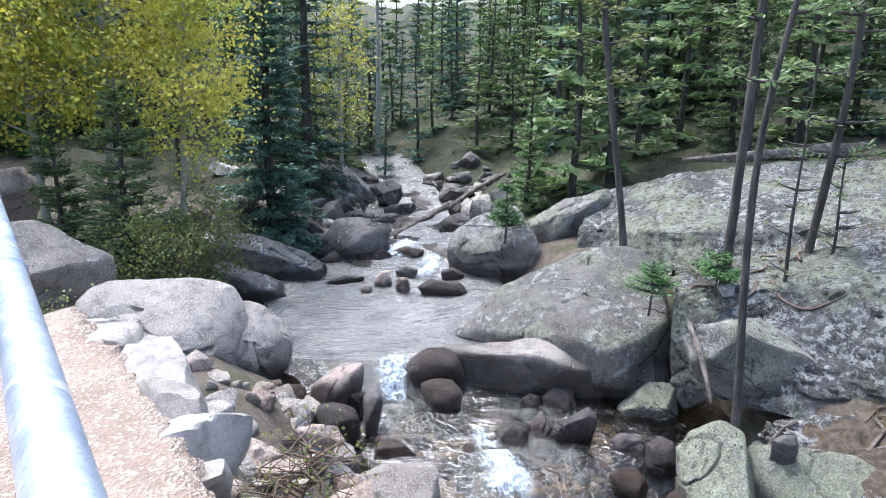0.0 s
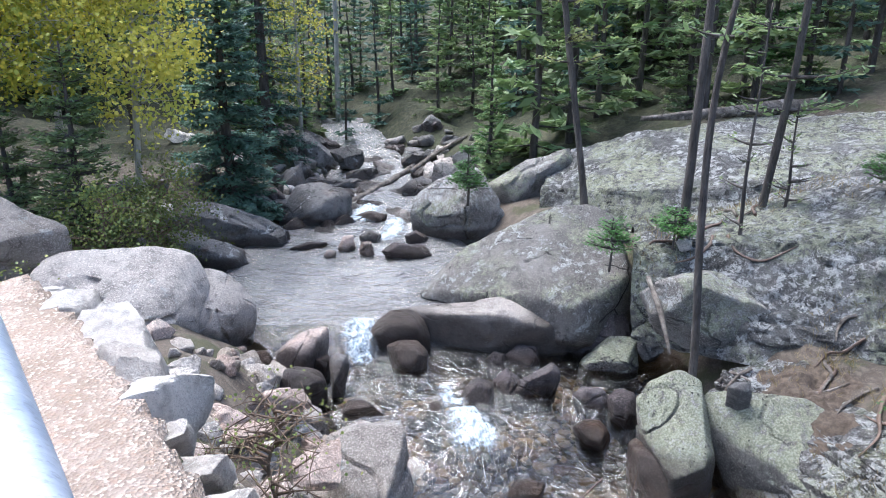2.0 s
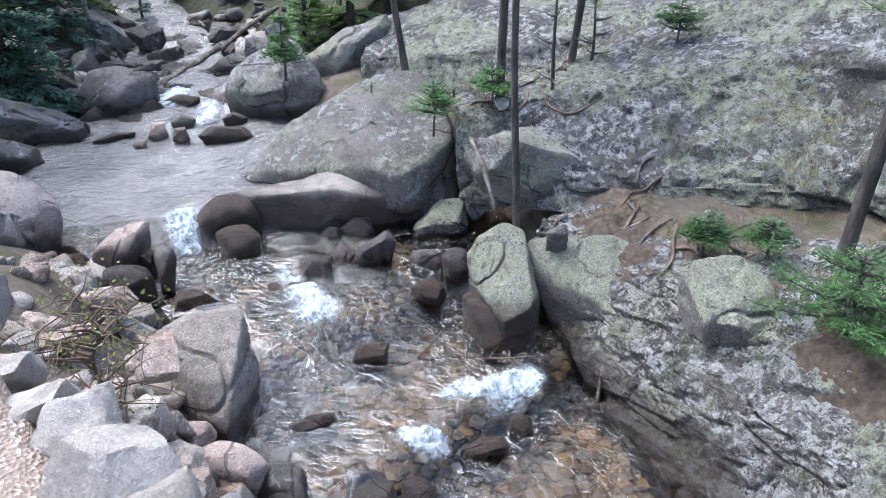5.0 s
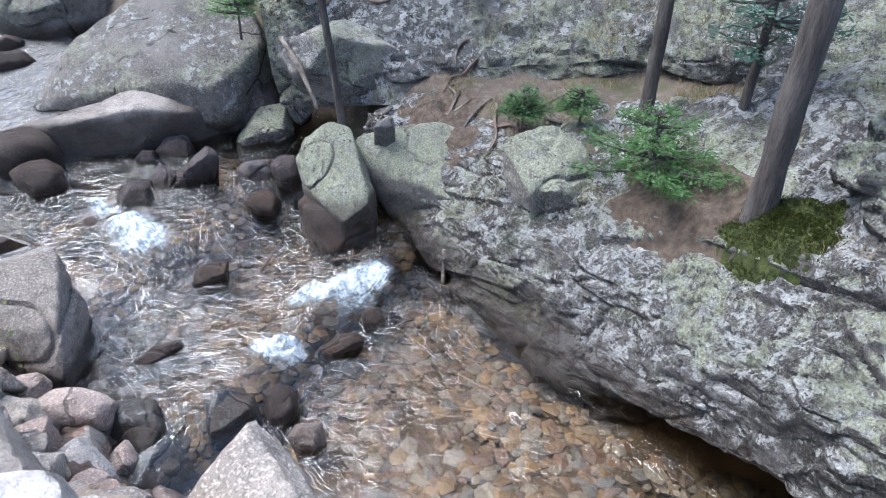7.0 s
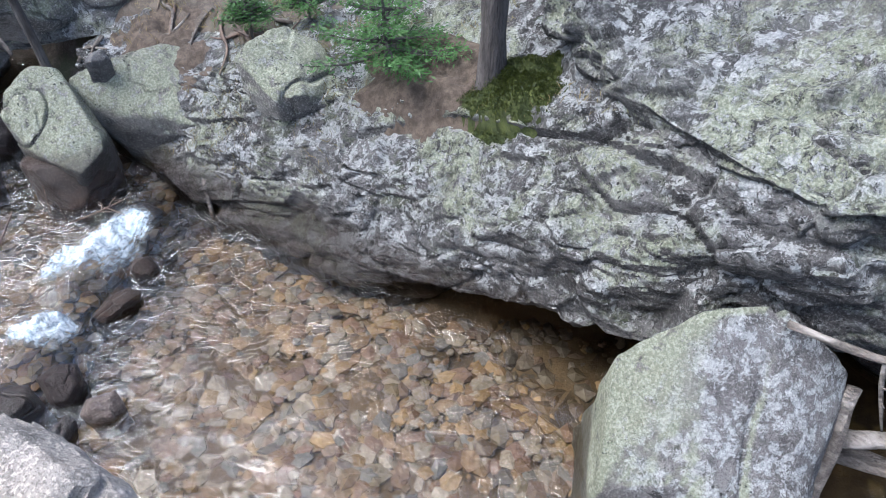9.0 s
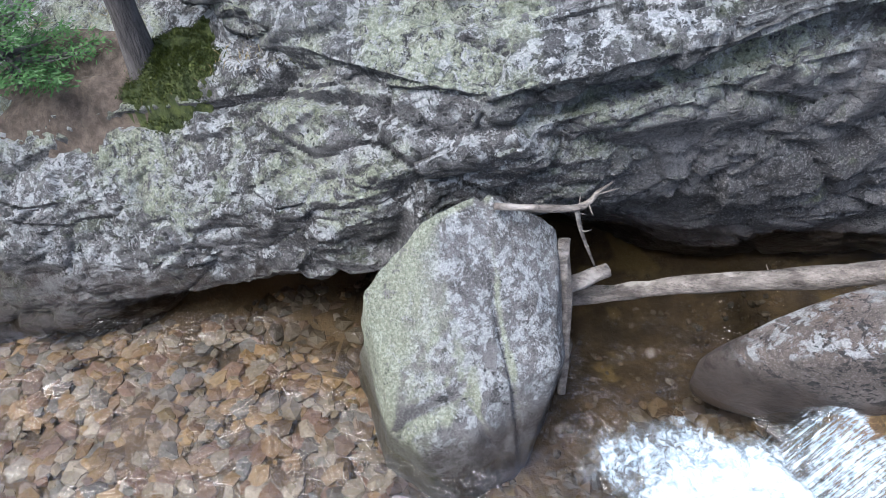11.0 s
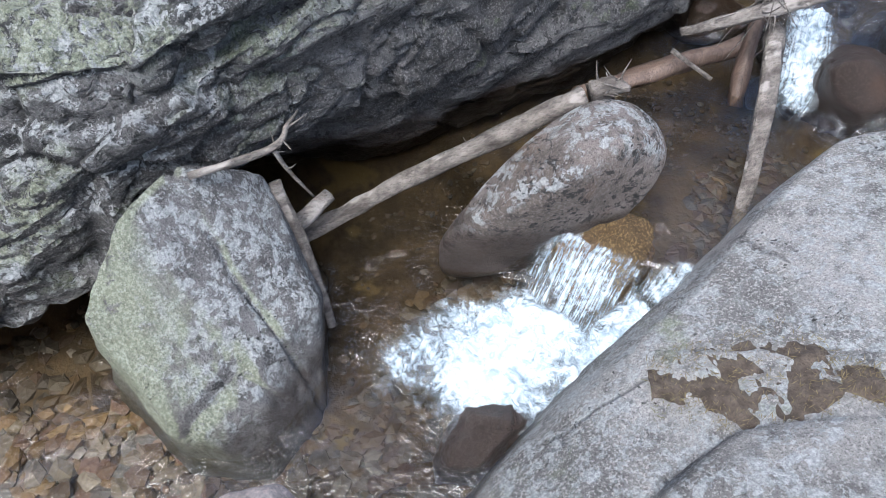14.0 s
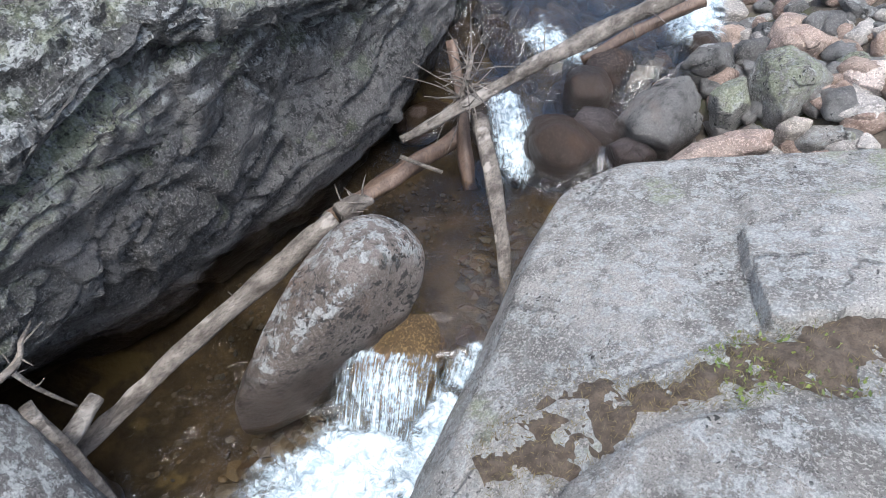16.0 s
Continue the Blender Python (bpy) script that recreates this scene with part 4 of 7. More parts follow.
faced_rock((-3.12, 12.52, 1.42), -14.0, -15.5, [(-0.97, 0.23), (-0.83, 0.51), (-0.43, 0.46), (0.58, 0.10), (1.00, -0.19), (0.94, -0.42), (0.55, -0.51), (-0.17, -0.36), (-0.86, -0.11)],
           1.00, "grey", "flat-topped dark grey boulder beside the pool", 1.00, 704, ridge=[(-0.64, 0.21, 0.20), (0.15, -0.04, 0.30), (0.76, -0.28, 0.30)], sharp=24)
faced_rock((-3.34, 11.37, 1.30), -16.4, -17.4, [(-0.65, 0.32), (-0.32, 0.38), (0.62, -0.04), (0.67, -0.29), (0.31, -0.38), (-0.15, -0.18), (-0.59, 0.09)],
           0.90, "grey", "low dark grey boulder at the water edge", 1.00, 705, sharp=20)
faced_rock((-4.35, 14.72, 1.53), -16.5, -12.7, [(-0.30, 0.14), (-0.06, 0.22), (0.27, 0.17), (0.30, -0.14), (0.15, -0.23), (-0.29, -0.13)],
           0.70, "dark", "dark grey block behind the flat boulder", 0.00, 706)
faced_rock((-1.80, 13.91, 1.42), -7.4, -14.3, [(-0.75, -0.21), (-0.61, 0.14), (-0.37, 0.45), (0.18, 0.49), (0.74, 0.22), (0.76, -0.29), (0.40, -0.43), (-0.41, -0.48), (-0.70, -0.41)],
           1.20, "grey", "tall grey granite boulder standing in the stream", 1.05, 707, ridge=[(-0.28, 0.25, 0.15), (0.40, 0.18, 0.25), (0.06, -0.05, 0.50)], detail=6, sharp=13)
faced_rock((1.09, 13.10, 1.60), 4.7, -14.5, [(-0.94, -0.02), (-0.81, 0.22), (-0.43, 0.52), (0.36, 0.77), (0.59, 0.39), (0.93, -0.04), (0.73, -0.32), (0.08, -0.76), (-0.50, -0.56), (-0.84, -0.28)],
           1.50, "lichen", "rounded lichen-spotted boulder on the far bank", 1.00, 708, ridge=[(-0.20, 0.35, 0.30), (0.24, -0.06, 0.60), (-0.39, -0.20, 0.50)], detail=6, sharp=11)
faced_rock((2.61, 13.85, 1.91), 10.7, -12.4, [(-0.92, -0.08), (-0.09, 0.47), (0.78, 0.72), (0.88, 0.41), (0.31, -0.35), (-0.47, -0.72), (-0.78, -0.48)],
           1.40, "wedge", "long rounded grey boulder behind the others", 0.00, 709, sharp=12)
faced_rock((-2.28, 18.15, 1.77), -7.2, -10.0, [(-0.58, 0.46), (-0.23, 0.58), (0.18, 0.22), (0.54, -0.14), (0.59, -0.59), (0.02, -0.46), (-0.49, -0.01)],
           0.90, "grey", "tall slanting grey slab upstream", 1.20, 710, sharp=24)
faced_rock((-2.59, 15.56, 1.53), -9.4, -12.4, [(-0.41, -0.11), (-0.06, 0.31), (0.27, 0.44), (0.41, 0.01), (-0.01, -0.44), (-0.39, -0.43)],
           0.90, "grey", "broken grey boulder beside the stream", 1.10, 711, sharp=24)
faced_rock((-2.88, 14.37, 1.35), -11.4, -14.0, [(-0.40, 0.32), (0.01, 0.25), (0.41, -0.19), (0.35, -0.32), (-0.12, -0.11)],
           0.80, "grey", "grey boulder leaning beside the spruce", 1.10, 712)
faced_rock((-1.35, 16.32, 1.31), -4.7, -12.7, [(-0.35, 0.01), (0.13, 0.20), (0.35, 0.04), (0.26, -0.15), (-0.21, -0.20)],
           0.70, "grey", "grey granite boulder in the upper stream", 1.10, 713)
faced_rock((1.83, 9.87, 1.40), 10.1, -19.2, [(-1.74, -0.60), (-1.29, -0.19), (-0.90, 0.27), (-0.43, 0.54), (0.08, 0.84), (0.42, 1.04), (0.98, 1.11), (1.39, 0.90), (1.32, 0.45), (1.67, 0.03), (1.74, -0.81), (1.34, -1.01), (0.74, -1.08), (0.04, -0.86), (-0.93, -0.72), (-1.63, -0.74)],
           2.20, "wedge", "massive wedge of grey rock with a dark broken face", 0.60, 714, ridge=[(1.47, 0.01, 0.95), (0.68, -0.46, 1.25), (0.46, -0.69, 1.10), (-0.22, -0.32, 0.75), (-1.24, -0.35, 0.35), (0.81, -0.91, 1.20), (1.15, 0.46, 0.20)], detail=6, sharp=26, rough=0.7)
faced_rock((1.17, 8.91, 0.95), 7.1, -23.7, [(-1.17, 0.20), (-0.69, 0.21), (0.03, 0.33), (0.31, 0.42), (0.67, 0.24), (1.24, 0.04), (1.24, -0.23), (0.75, -0.29), (0.11, -0.42), (-0.37, -0.35), (-1.01, -0.13), (-1.24, 0.08)],
           1.00, "pale", "long water-worn rock ledge beside the stream", 1.00, 715, ridge=[(-0.67, 0.12, 0.30), (0.11, 0.16, 0.45), (0.72, 0.01, 0.45), (-0.05, -0.27, 0.25)], detail=6, sharp=12, rough=0.6)
faced_rock((-0.05, 8.79, 0.97), -0.7, -24.1, [(-0.44, -0.04), (-0.33, 0.15), (-0.13, 0.27), (0.14, 0.29), (0.37, 0.12), (0.44, -0.12), (0.12, -0.18), (-0.19, -0.28), (-0.41, -0.25)],
           0.80, "wet", "smooth dark wet nose of rock above the fall", 1.10, 716, sharp=8, rough=0.4)
faced_rock((0.05, 8.27, 0.77), -0.0, -26.5, [(-0.28, 0.18), (-0.09, 0.26), (0.14, 0.25), (0.29, 0.06), (0.27, -0.16), (0.08, -0.26), (-0.15, -0.10)],
           0.55, "wet", "wet dark rounded boulder in the current", 0.90, 717, sharp=9, rough=0.5)
faced_rock((-1.27, 8.01, 1.09), -9.3, -25.1, [(-0.35, -0.08), (-0.22, 0.06), (-0.02, 0.18), (0.35, 0.24), (0.36, 0.06), (0.25, -0.11), (0.03, -0.21), (-0.25, -0.25)],
           0.60, "warm", "smooth round pale boulder at the small fall", 0.95, 718, sharp=8, rough=0.4)
faced_rock((-1.21, 7.39, 0.94), -9.6, -27.8, [(-0.31, 0.05), (-0.21, 0.17), (0.02, 0.19), (0.24, 0.11), (0.31, -0.05), (0.23, -0.17), (-0.11, -0.18), (-0.26, -0.08)],
           0.50, "dark", "smooth dark rounded boulder beside the fall", 0.90, 719, sharp=8, rough=0.4)
faced_rock((-0.78, 7.59, 0.95), -6.2, -27.3, [(-0.11, 0.14), (-0.02, 0.22), (0.10, 0.19), (0.13, 0.07), (0.04, -0.15), (-0.10, -0.20)],
           0.35, "grey", "narrow upright stone at the small fall", 0.85, 720)
faced_rock((-1.00, 7.90, 0.92), -7.6, -26.5, [(-0.13, 0.06), (0.05, 0.11), (0.13, 0.01), (0.03, -0.12), (-0.10, -0.07)],
           0.30, "dark", "small grey stone between the round boulders", 0.90, 721)
faced_rock((0.37, 7.29, 0.54), 2.5, -30.8, [(-0.11, 0.01), (-0.05, 0.13), (0.06, 0.14), (0.11, 0.02), (0.02, -0.14), (-0.07, -0.11)],
           0.25, "wet", "small wet brown stone in the rapids", 0.60, 722, sharp=9)
faced_rock((1.25, 8.45, 0.62), 8.0, -26.6, [(-0.15, 0.02), (-0.02, 0.12), (0.12, 0.10), (0.15, -0.06), (-0.08, -0.12)],
           0.35, "dark", "dark rounded stone under the ledge", 0.50, 723)
faced_rock((1.62, 8.46, 0.66), 10.4, -26.2, [(-0.25, 0.01), (-0.08, 0.18), (0.17, 0.16), (0.25, -0.03), (0.16, -0.18), (-0.17, -0.19)],
           0.45, "dark", "dark purple-brown stone under the ledge", 0.50, 724, sharp=12)
faced_rock((0.88, 7.54, 0.59), 6.3, -29.5, [(-0.24, -0.12), (-0.15, 0.12), (0.02, 0.24), (0.23, 0.17), (0.24, -0.13), (0.07, -0.24), (-0.19, -0.24)],
           0.50, "dark", "dark angular block in the rapids", 0.55, 725, sharp=24)
faced_rock((1.30, 7.74, 0.63), 9.1, -28.5, [(-0.19, 0.05), (0.00, 0.23), (0.19, 0.06), (0.16, -0.14), (-0.04, -0.23), (-0.16, -0.16)],
           0.45, "dark", "dark angular boulder among others", 0.50, 726, sharp=20)
faced_rock((1.62, 7.65, 0.70), 11.5, -28.2, [(-0.33, -0.22), (-0.20, 0.03), (0.25, 0.30), (0.34, 0.12), (0.26, -0.06), (-0.13, -0.29)],
           0.50, "dark", "dark wedge-shaped boulder in the stream", 0.50, 727, ridge=[(-0.07, 0.02, 0.22), (0.21, 0.15, 0.20)], sharp=26)
faced_rock((2.78, 8.33, 0.65), 18.1, -25.8, [(-0.38, -0.09), (-0.20, 0.11), (-0.02, 0.30), (0.34, 0.35), (0.38, -0.04), (0.26, -0.30), (-0.09, -0.31), (-0.34, -0.24)],
           0.70, "limed", "flat-topped greenish block below the cliff", 0.30, 728, ridge=[(0.23, 0.01, 0.30), (-0.25, -0.08, 0.28)], sharp=26)
faced_rock((2.31, 7.42, 0.54), 16.8, -29.3, [(-0.24, 0.07), (-0.12, 0.20), (0.12, 0.20), (0.23, 0.02), (0.18, -0.19), (-0.10, -0.15)],
           0.50, "dark", "dark brown boulder below the cliff", 0.40, 729, sharp=14)
faced_rock((2.63, 7.18, 0.56), 19.7, -29.6, [(-0.20, 0.16), (-0.06, 0.25), (0.12, 0.23), (0.19, -0.06), (0.06, -0.25), (-0.15, -0.14)],
           0.50, "dark", "dark brown boulder at the water edge", 0.40, 730, sharp=14)
faced_rock((2.16, 6.84, 0.48), 17.0, -31.6, [(-0.22, 0.05), (-0.11, 0.16), (0.09, 0.18), (0.21, 0.04), (0.17, -0.15), (-0.09, -0.10)],
           0.45, "wet", "rounded reddish dark stone at the water edge", 0.50, 731, sharp=10)
faced_rock((2.93, 6.35, 0.82), 24.2, -30.3, [(-0.45, 0.27), (-0.35, 0.51), (-0.04, 0.66), (0.20, 0.57), (0.20, 0.35), (0.42, -0.18), (0.42, -0.38), (0.08, -0.63), (-0.27, -0.52), (-0.39, -0.22)],
           1.10, "limed", "tilted block with white and green lichen leaning on the wall", 0.55, 732, ridge=[(-0.30, 0.42, 0.05), (-0.28, -0.19, 0.28), (0.05, -0.46, 0.50), (0.33, -0.28, 0.40), (0.12, 0.43, 0.05)], detail=6, sharp=26)
faced_rock((2.78, 6.05, 0.37), 24.1, -34.3, [(-0.48, 0.33), (-0.39, 0.41), (0.06, -0.01), (0.41, 0.16), (0.39, -0.06), (0.17, -0.42), (-0.19, -0.39), (-0.40, -0.05)],
           0.90, "wet", "dark wet rock under the tilted block", 0.90, 733, sharp=20)
faced_rock((-0.39, 5.78, 0.67), -5.8, -34.6, [(-0.36, 0.49), (-0.19, 0.56), (0.39, 0.58), (0.40, 0.21), (0.36, -0.08), (0.46, -0.30), (0.29, -0.71), (0.08, -0.74), (-0.21, -0.63), (-0.35, -0.43), (-0.28, 0.03)],
           1.30, "pale", "large pale slab-like boulder with a flat sloping top", 0.35, 734, ridge=[(0.42, 0.47, 0.20), (0.19, -0.10, 0.60), (0.05, -0.62, 0.45), (-0.18, -0.01, 0.45), (-0.23, 0.43, 0.20)], detail=6, sharp=24)
faced_rock((3.95, 5.77, 0.68), 32.3, -30.3, [(-0.98, 0.50), (-0.90, 0.60), (-0.52, 0.63), (0.00, 0.73), (0.41, 0.54), (0.47, 0.03), (0.85, -0.22), (0.97, -0.36), (0.97, -0.70), (0.51, -0.58), (0.04, -0.30), (-0.57, -0.05), (-0.89, 0.25)],
           1.30, "limed", "square block of rock with yellow-green lichen", 0.00, 735, ridge=[(-0.37, 0.38, 0.15), (0.03, -0.12, 0.45), (-0.77, 0.37, 0.10), (0.60, -0.36, 0.40)], detail=6, sharp=24)
faced_rock((4.42, 4.35, 1.32), 43.1, -29.3, [(-0.53, 0.29), (-0.35, 0.42), (-0.01, 0.52), (0.27, 0.35), (0.14, 0.11), (0.50, -0.19), (0.30, -0.49), (-0.18, -0.46), (-0.32, -0.21), (-0.43, 0.02)],
           1.10, "limed", "rock block covered in yellow-green lichen", 0.00, 736, ridge=[(-0.16, 0.28, 0.10), (0.05, -0.13, 0.35), (-0.21, -0.16, 0.30)], detail=6, sharp=24)
faced_rock((3.48, 6.18, 1.40), 27.4, -25.4, [(-0.12, -0.01), (-0.05, 0.07), (0.09, 0.08), (0.12, -0.02), (0.01, -0.08)],
           0.20, "grey", "small grey stone on the shelf", 0.00, 737)
faced_rock((0.87, 4.25, 0.08), 8.5, -46.6, [(-0.20, 0.27), (0.00, 0.25), (0.21, 0.13), (0.23, -0.14), (0.05, -0.22), (-0.23, -0.19), (-0.24, -0.02)],
           0.45, "grey", "square grey block standing in shallow water", 0.10, 738, ridge=[(-0.11, 0.17, 0.10), (0.13, 0.03, 0.18), (-0.20, -0.07, 0.20)], sharp=28)
faced_rock((1.27, 4.16, 0.08), 13.8, -46.7, [(-0.14, 0.15), (0.02, 0.19), (0.18, 0.11), (0.13, -0.07), (-0.03, -0.18), (-0.14, -0.14)],
           0.35, "dark", "dark grey block beside the square one", 0.10, 739, sharp=22)
faced_rock((1.32, 3.73, 0.05), 16.0, -49.6, [(-0.16, 0.04), (-0.06, 0.13), (0.16, 0.10), (0.16, -0.08), (0.06, -0.14), (-0.10, -0.06)],
           0.30, "warm", "flat brownish stone in shallow water", 0.05, 740, sharp=20)
faced_rock((0.93, 3.79, 0.06), 10.3, -49.7, [(-0.21, -0.00), (-0.13, 0.05), (0.00, 0.03), (0.19, 0.13), (0.23, 0.06), (0.08, -0.07), (-0.14, -0.14), (-0.22, -0.10)],
           0.25, "grey", "long low grey stone in shallow water", 0.05, 741, sharp=14)
faced_rock((0.14, 4.38, 0.20), -0.9, -45.3, [(-0.20, 0.25), (-0.06, 0.32), (0.22, 0.23), (0.25, -0.08), (0.13, -0.23), (-0.07, -0.28), (-0.25, -0.20)],
           0.60, "grey", "rounded dark grey boulder at the bank", 0.20, 742, sharp=16)
faced_rock((-0.24, 4.53, 0.57), -5.5, -41.8, [(-0.27, 0.18), (-0.04, 0.22), (0.12, 0.13), (0.32, -0.08), (0.19, -0.19), (-0.09, -0.16), (-0.27, 0.04)],
           0.60, "warm", "angular pinkish boulder on the bank", 0.00, 743, sharp=26)
faced_rock((-0.75, 4.36, 0.82), -12.1, -40.7, [(-0.16, 0.13), (0.06, 0.21), (0.17, 0.10), (0.17, -0.15), (0.09, -0.30), (-0.12, -0.15), (-0.21, 0.02)],
           0.60, "warm", "angular pink-tan boulder on the bank", 0.00, 744, sharp=24)
faced_rock((-0.25, 4.21, 0.44), -6.1, -44.7, [(-0.18, 0.03), (-0.11, 0.18), (0.10, 0.18), (0.18, -0.01), (0.14, -0.17), (-0.03, -0.20), (-0.17, -0.06)],
           0.50, "warm", "pinkish boulder at the near bank", 0.00, 745, sharp=24)
faced_rock((-0.84, 3.83, 0.91), -14.9, -43.2, [(-0.16, 0.25), (-0.01, 0.28), (0.13, 0.11), (0.20, -0.05), (0.18, -0.23), (-0.14, -0.18), (-0.28, -0.04)],
           0.60, "tan", "tan boulder on the bank", 0.00, 746, sharp=22)
faced_rock((-0.82, 4.66, 1.07), -12.1, -37.0, [(-0.13, 0.19), (0.07, 0.23), (0.18, 0.16), (0.20, -0.04), (0.07, -0.17), (-0.16, -0.18), (-0.23, -0.05)],
           0.60, "tan", "cracked tan boulder at the bank", 0.00, 747, sharp=22)
faced_rock((0.50, 5.15, 0.27), 3.0, -40.4, [(-0.22, 0.04), (0.00, 0.11), (0.23, 0.09), (0.24, 0.01), (-0.04, -0.05), (-0.22, -0.09)],
           0.25, "dark", "flat dark stone in the shallows", 0.30, 748, sharp=18)
faced_rock((2.06, 4.57, 0.07), 21.4, -42.9, [(-0.24, -0.03), (-0.04, 0.11), (0.16, 0.12), (0.24, 0.02), (0.09, -0.03), (-0.16, -0.12)],
           0.25, "wet", "flat wet rock splitting the rapids", 0.10, 749, sharp=16)
faced_rock((2.51, 4.77, 0.07), 25.0, -40.9, [(-0.13, 0.02), (-0.05, 0.11), (0.09, 0.10), (0.13, -0.03), (0.03, -0.10), (-0.11, -0.08)],
           0.20, "wet", "round wet stone below the small fall", 0.10, 750, sharp=10)
faced_rock((3.48, -2.89, 0.84), 125.4, -46.9, [(-0.82, -0.67), (-0.69, -0.44), (-0.53, -0.18), (-0.30, 0.11), (-0.10, 0.39), (0.15, 0.59), (0.42, 0.65), (0.65, 0.55), (0.81, 0.30), (0.78, 0.15), (0.49, -0.08), (0.25, -0.25), (0.05, -0.43), (-0.33, -0.61), (-0.69, -0.70)],
           1.30, "banded", "long smooth brown-grey boulder lying in the stream", 0.30, 751, ridge=[(-0.23, -0.09, 0.30), (0.22, 0.30, 0.42), (0.58, 0.33, 0.32), (-0.02, -0.15, 0.45), (-0.49, -0.45, 0.20)], detail=6, sharp=9, rough=0.35)
faced_rock((3.04, -3.11, 0.28), 132.6, -52.3, [(-0.46, -0.03), (-0.27, 0.15), (0.05, 0.39), (0.33, 0.35), (0.43, 0.14), (0.40, -0.05), (0.23, -0.33), (0.01, -0.37), (-0.30, -0.14)],
           0.40, "golden", "submerged golden brown rock behind the fall", -0.60, 752, sharp=9)
faced_rock((2.10, -1.71, -0.02), 120.2, -69.0, [(-0.33, -0.18), (-0.27, 0.08), (-0.16, 0.26), (0.22, 0.30), (0.34, 0.17), (0.14, -0.14), (-0.01, -0.29), (-0.30, -0.29)],
           0.50, "wet", "wet red-brown stone below the fall", 0.50, 753, sharp=22)
faced_rock((3.64, -6.48, 1.06), 150.5, -29.8, [(-0.26, -0.03), (-0.23, 0.12), (-0.10, 0.21), (0.13, 0.18), (0.26, 0.01), (0.24, -0.13), (0.03, -0.22), (-0.18, -0.17)],
           0.55, "wet", "smooth dark round boulder at the falls", 1.00, 754, sharp=8, rough=0.4)
faced_rock((3.41, -5.83, 0.75), 149.3, -34.8, [(-0.43, 0.05), (-0.35, 0.26), (-0.11, 0.32), (0.23, 0.22), (0.41, 0.05), (0.30, -0.18), (0.10, -0.32), (-0.19, -0.25), (-0.38, -0.13)],
           0.80, "wet", "brown wet boulder beside the falls", 1.20, 755, sharp=12, rough=0.5)
faced_rock((2.81, -6.36, 1.15), 156.9, -31.1, [(-0.38, -0.15), (-0.29, 0.06), (-0.04, 0.31), (0.20, 0.38), (0.35, 0.18), (0.39, -0.05), (0.25, -0.31), (0.06, -0.28), (-0.26, -0.29)],
           0.90, "grey", "rounded grey boulder on the bank", 0.80, 756, detail=6, sharp=14)
faced_rock((2.80, -6.00, 0.89), 155.5, -34.4, [(-0.26, 0.03), (-0.07, 0.14), (0.14, 0.11), (0.24, 0.02), (0.15, -0.12), (-0.17, -0.11)],
           0.50, "dark", "dark flat boulder beside the falls", 0.80, 757, sharp=20)
faced_rock((2.82, -7.22, 1.37), 159.7, -26.5, [(-0.24, -0.10), (-0.09, 0.12), (0.18, 0.20), (0.28, -0.03), (0.10, -0.15), (-0.14, -0.18)],
           0.60, "grey", "grey boulder on the bank", 0.80, 758, sharp=18)
faced_rock((2.33, -6.74, 1.36), 162.5, -28.8, [(-0.18, -0.01), (-0.08, 0.13), (0.08, 0.22), (0.18, -0.02), (0.10, -0.19), (-0.06, -0.21)],
           0.45, "limed", "stone covered in green lichen", 0.00, 759, sharp=14)
faced_rock((1.93, -7.02, 1.51), 166.7, -27.2, [(-0.36, -0.02), (-0.35, 0.21), (-0.12, 0.32), (0.12, 0.25), (0.29, 0.15), (0.23, -0.09), (0.06, -0.35), (-0.18, -0.23)],
           0.80, "lichen", "pale rounded boulder on the bank", 0.00, 760, detail=6, sharp=18)
faced_rock((1.55, -7.07, 1.48), 170.2, -27.5, [(-0.22, -0.02), (-0.14, 0.13), (0.09, 0.15), (0.21, 0.02), (0.16, -0.13), (-0.07, -0.15)],
           0.50, "warm", "pale beige boulder on the bank", 0.00, 761, sharp=20)
faced_rock((2.10, -6.21, 1.15), 163.1, -32.9, [(-0.41, -0.23), (-0.22, 0.03), (0.06, 0.22), (0.33, 0.28), (0.41, 0.14), (0.12, 0.02), (-0.10, -0.18), (-0.31, -0.29)],
           0.60, "warm", "low flat beige stone at the bank", 0.00, 762, sharp=20)
faced_rock((1.69, -6.63, 1.40), 168.1, -29.7, [(-0.14, -0.04), (-0.04, 0.08), (0.12, 0.08), (0.11, -0.02), (-0.04, -0.11)],
           0.25, "tan", "small tan stone on the bank", 0.00, 763)
faced_rock((1.43, -6.72, 1.36), 170.8, -29.8, [(-0.24, -0.15), (-0.22, 0.02), (0.09, 0.15), (0.24, 0.12), (0.27, 0.00), (-0.06, -0.14)],
           0.40, "lichen", "flat lichen-covered stone on the bank", 0.00, 764, sharp=22)
faced_rock((1.12, -7.14, 1.43), 174.2, -27.8, [(-0.20, 0.04), (-0.08, 0.15), (0.09, 0.19), (0.21, -0.07), (-0.02, -0.19), (-0.13, -0.12)],
           0.50, "lichen", "grey stone at the edge of the slab", 0.00, 765, sharp=16)
faced_rock((2.49, -5.70, 0.97), 157.3, -35.8, [(-0.16, -0.05), (-0.08, 0.07), (0.11, 0.09), (0.17, 0.01), (0.01, -0.08)],
           0.30, "warm", "beige angular stone beside the slab", 0.00, 766, sharp=20)
faced_rock((2.18, -7.67, 1.65), 166.0, -23.8, [(-0.26, -0.15), (-0.22, 0.05), (0.02, 0.14), (0.28, 0.06), (0.26, -0.08), (-0.04, -0.10)],
           0.60, "warm", "beige stone on the bank", 0.00, 767, sharp=16)
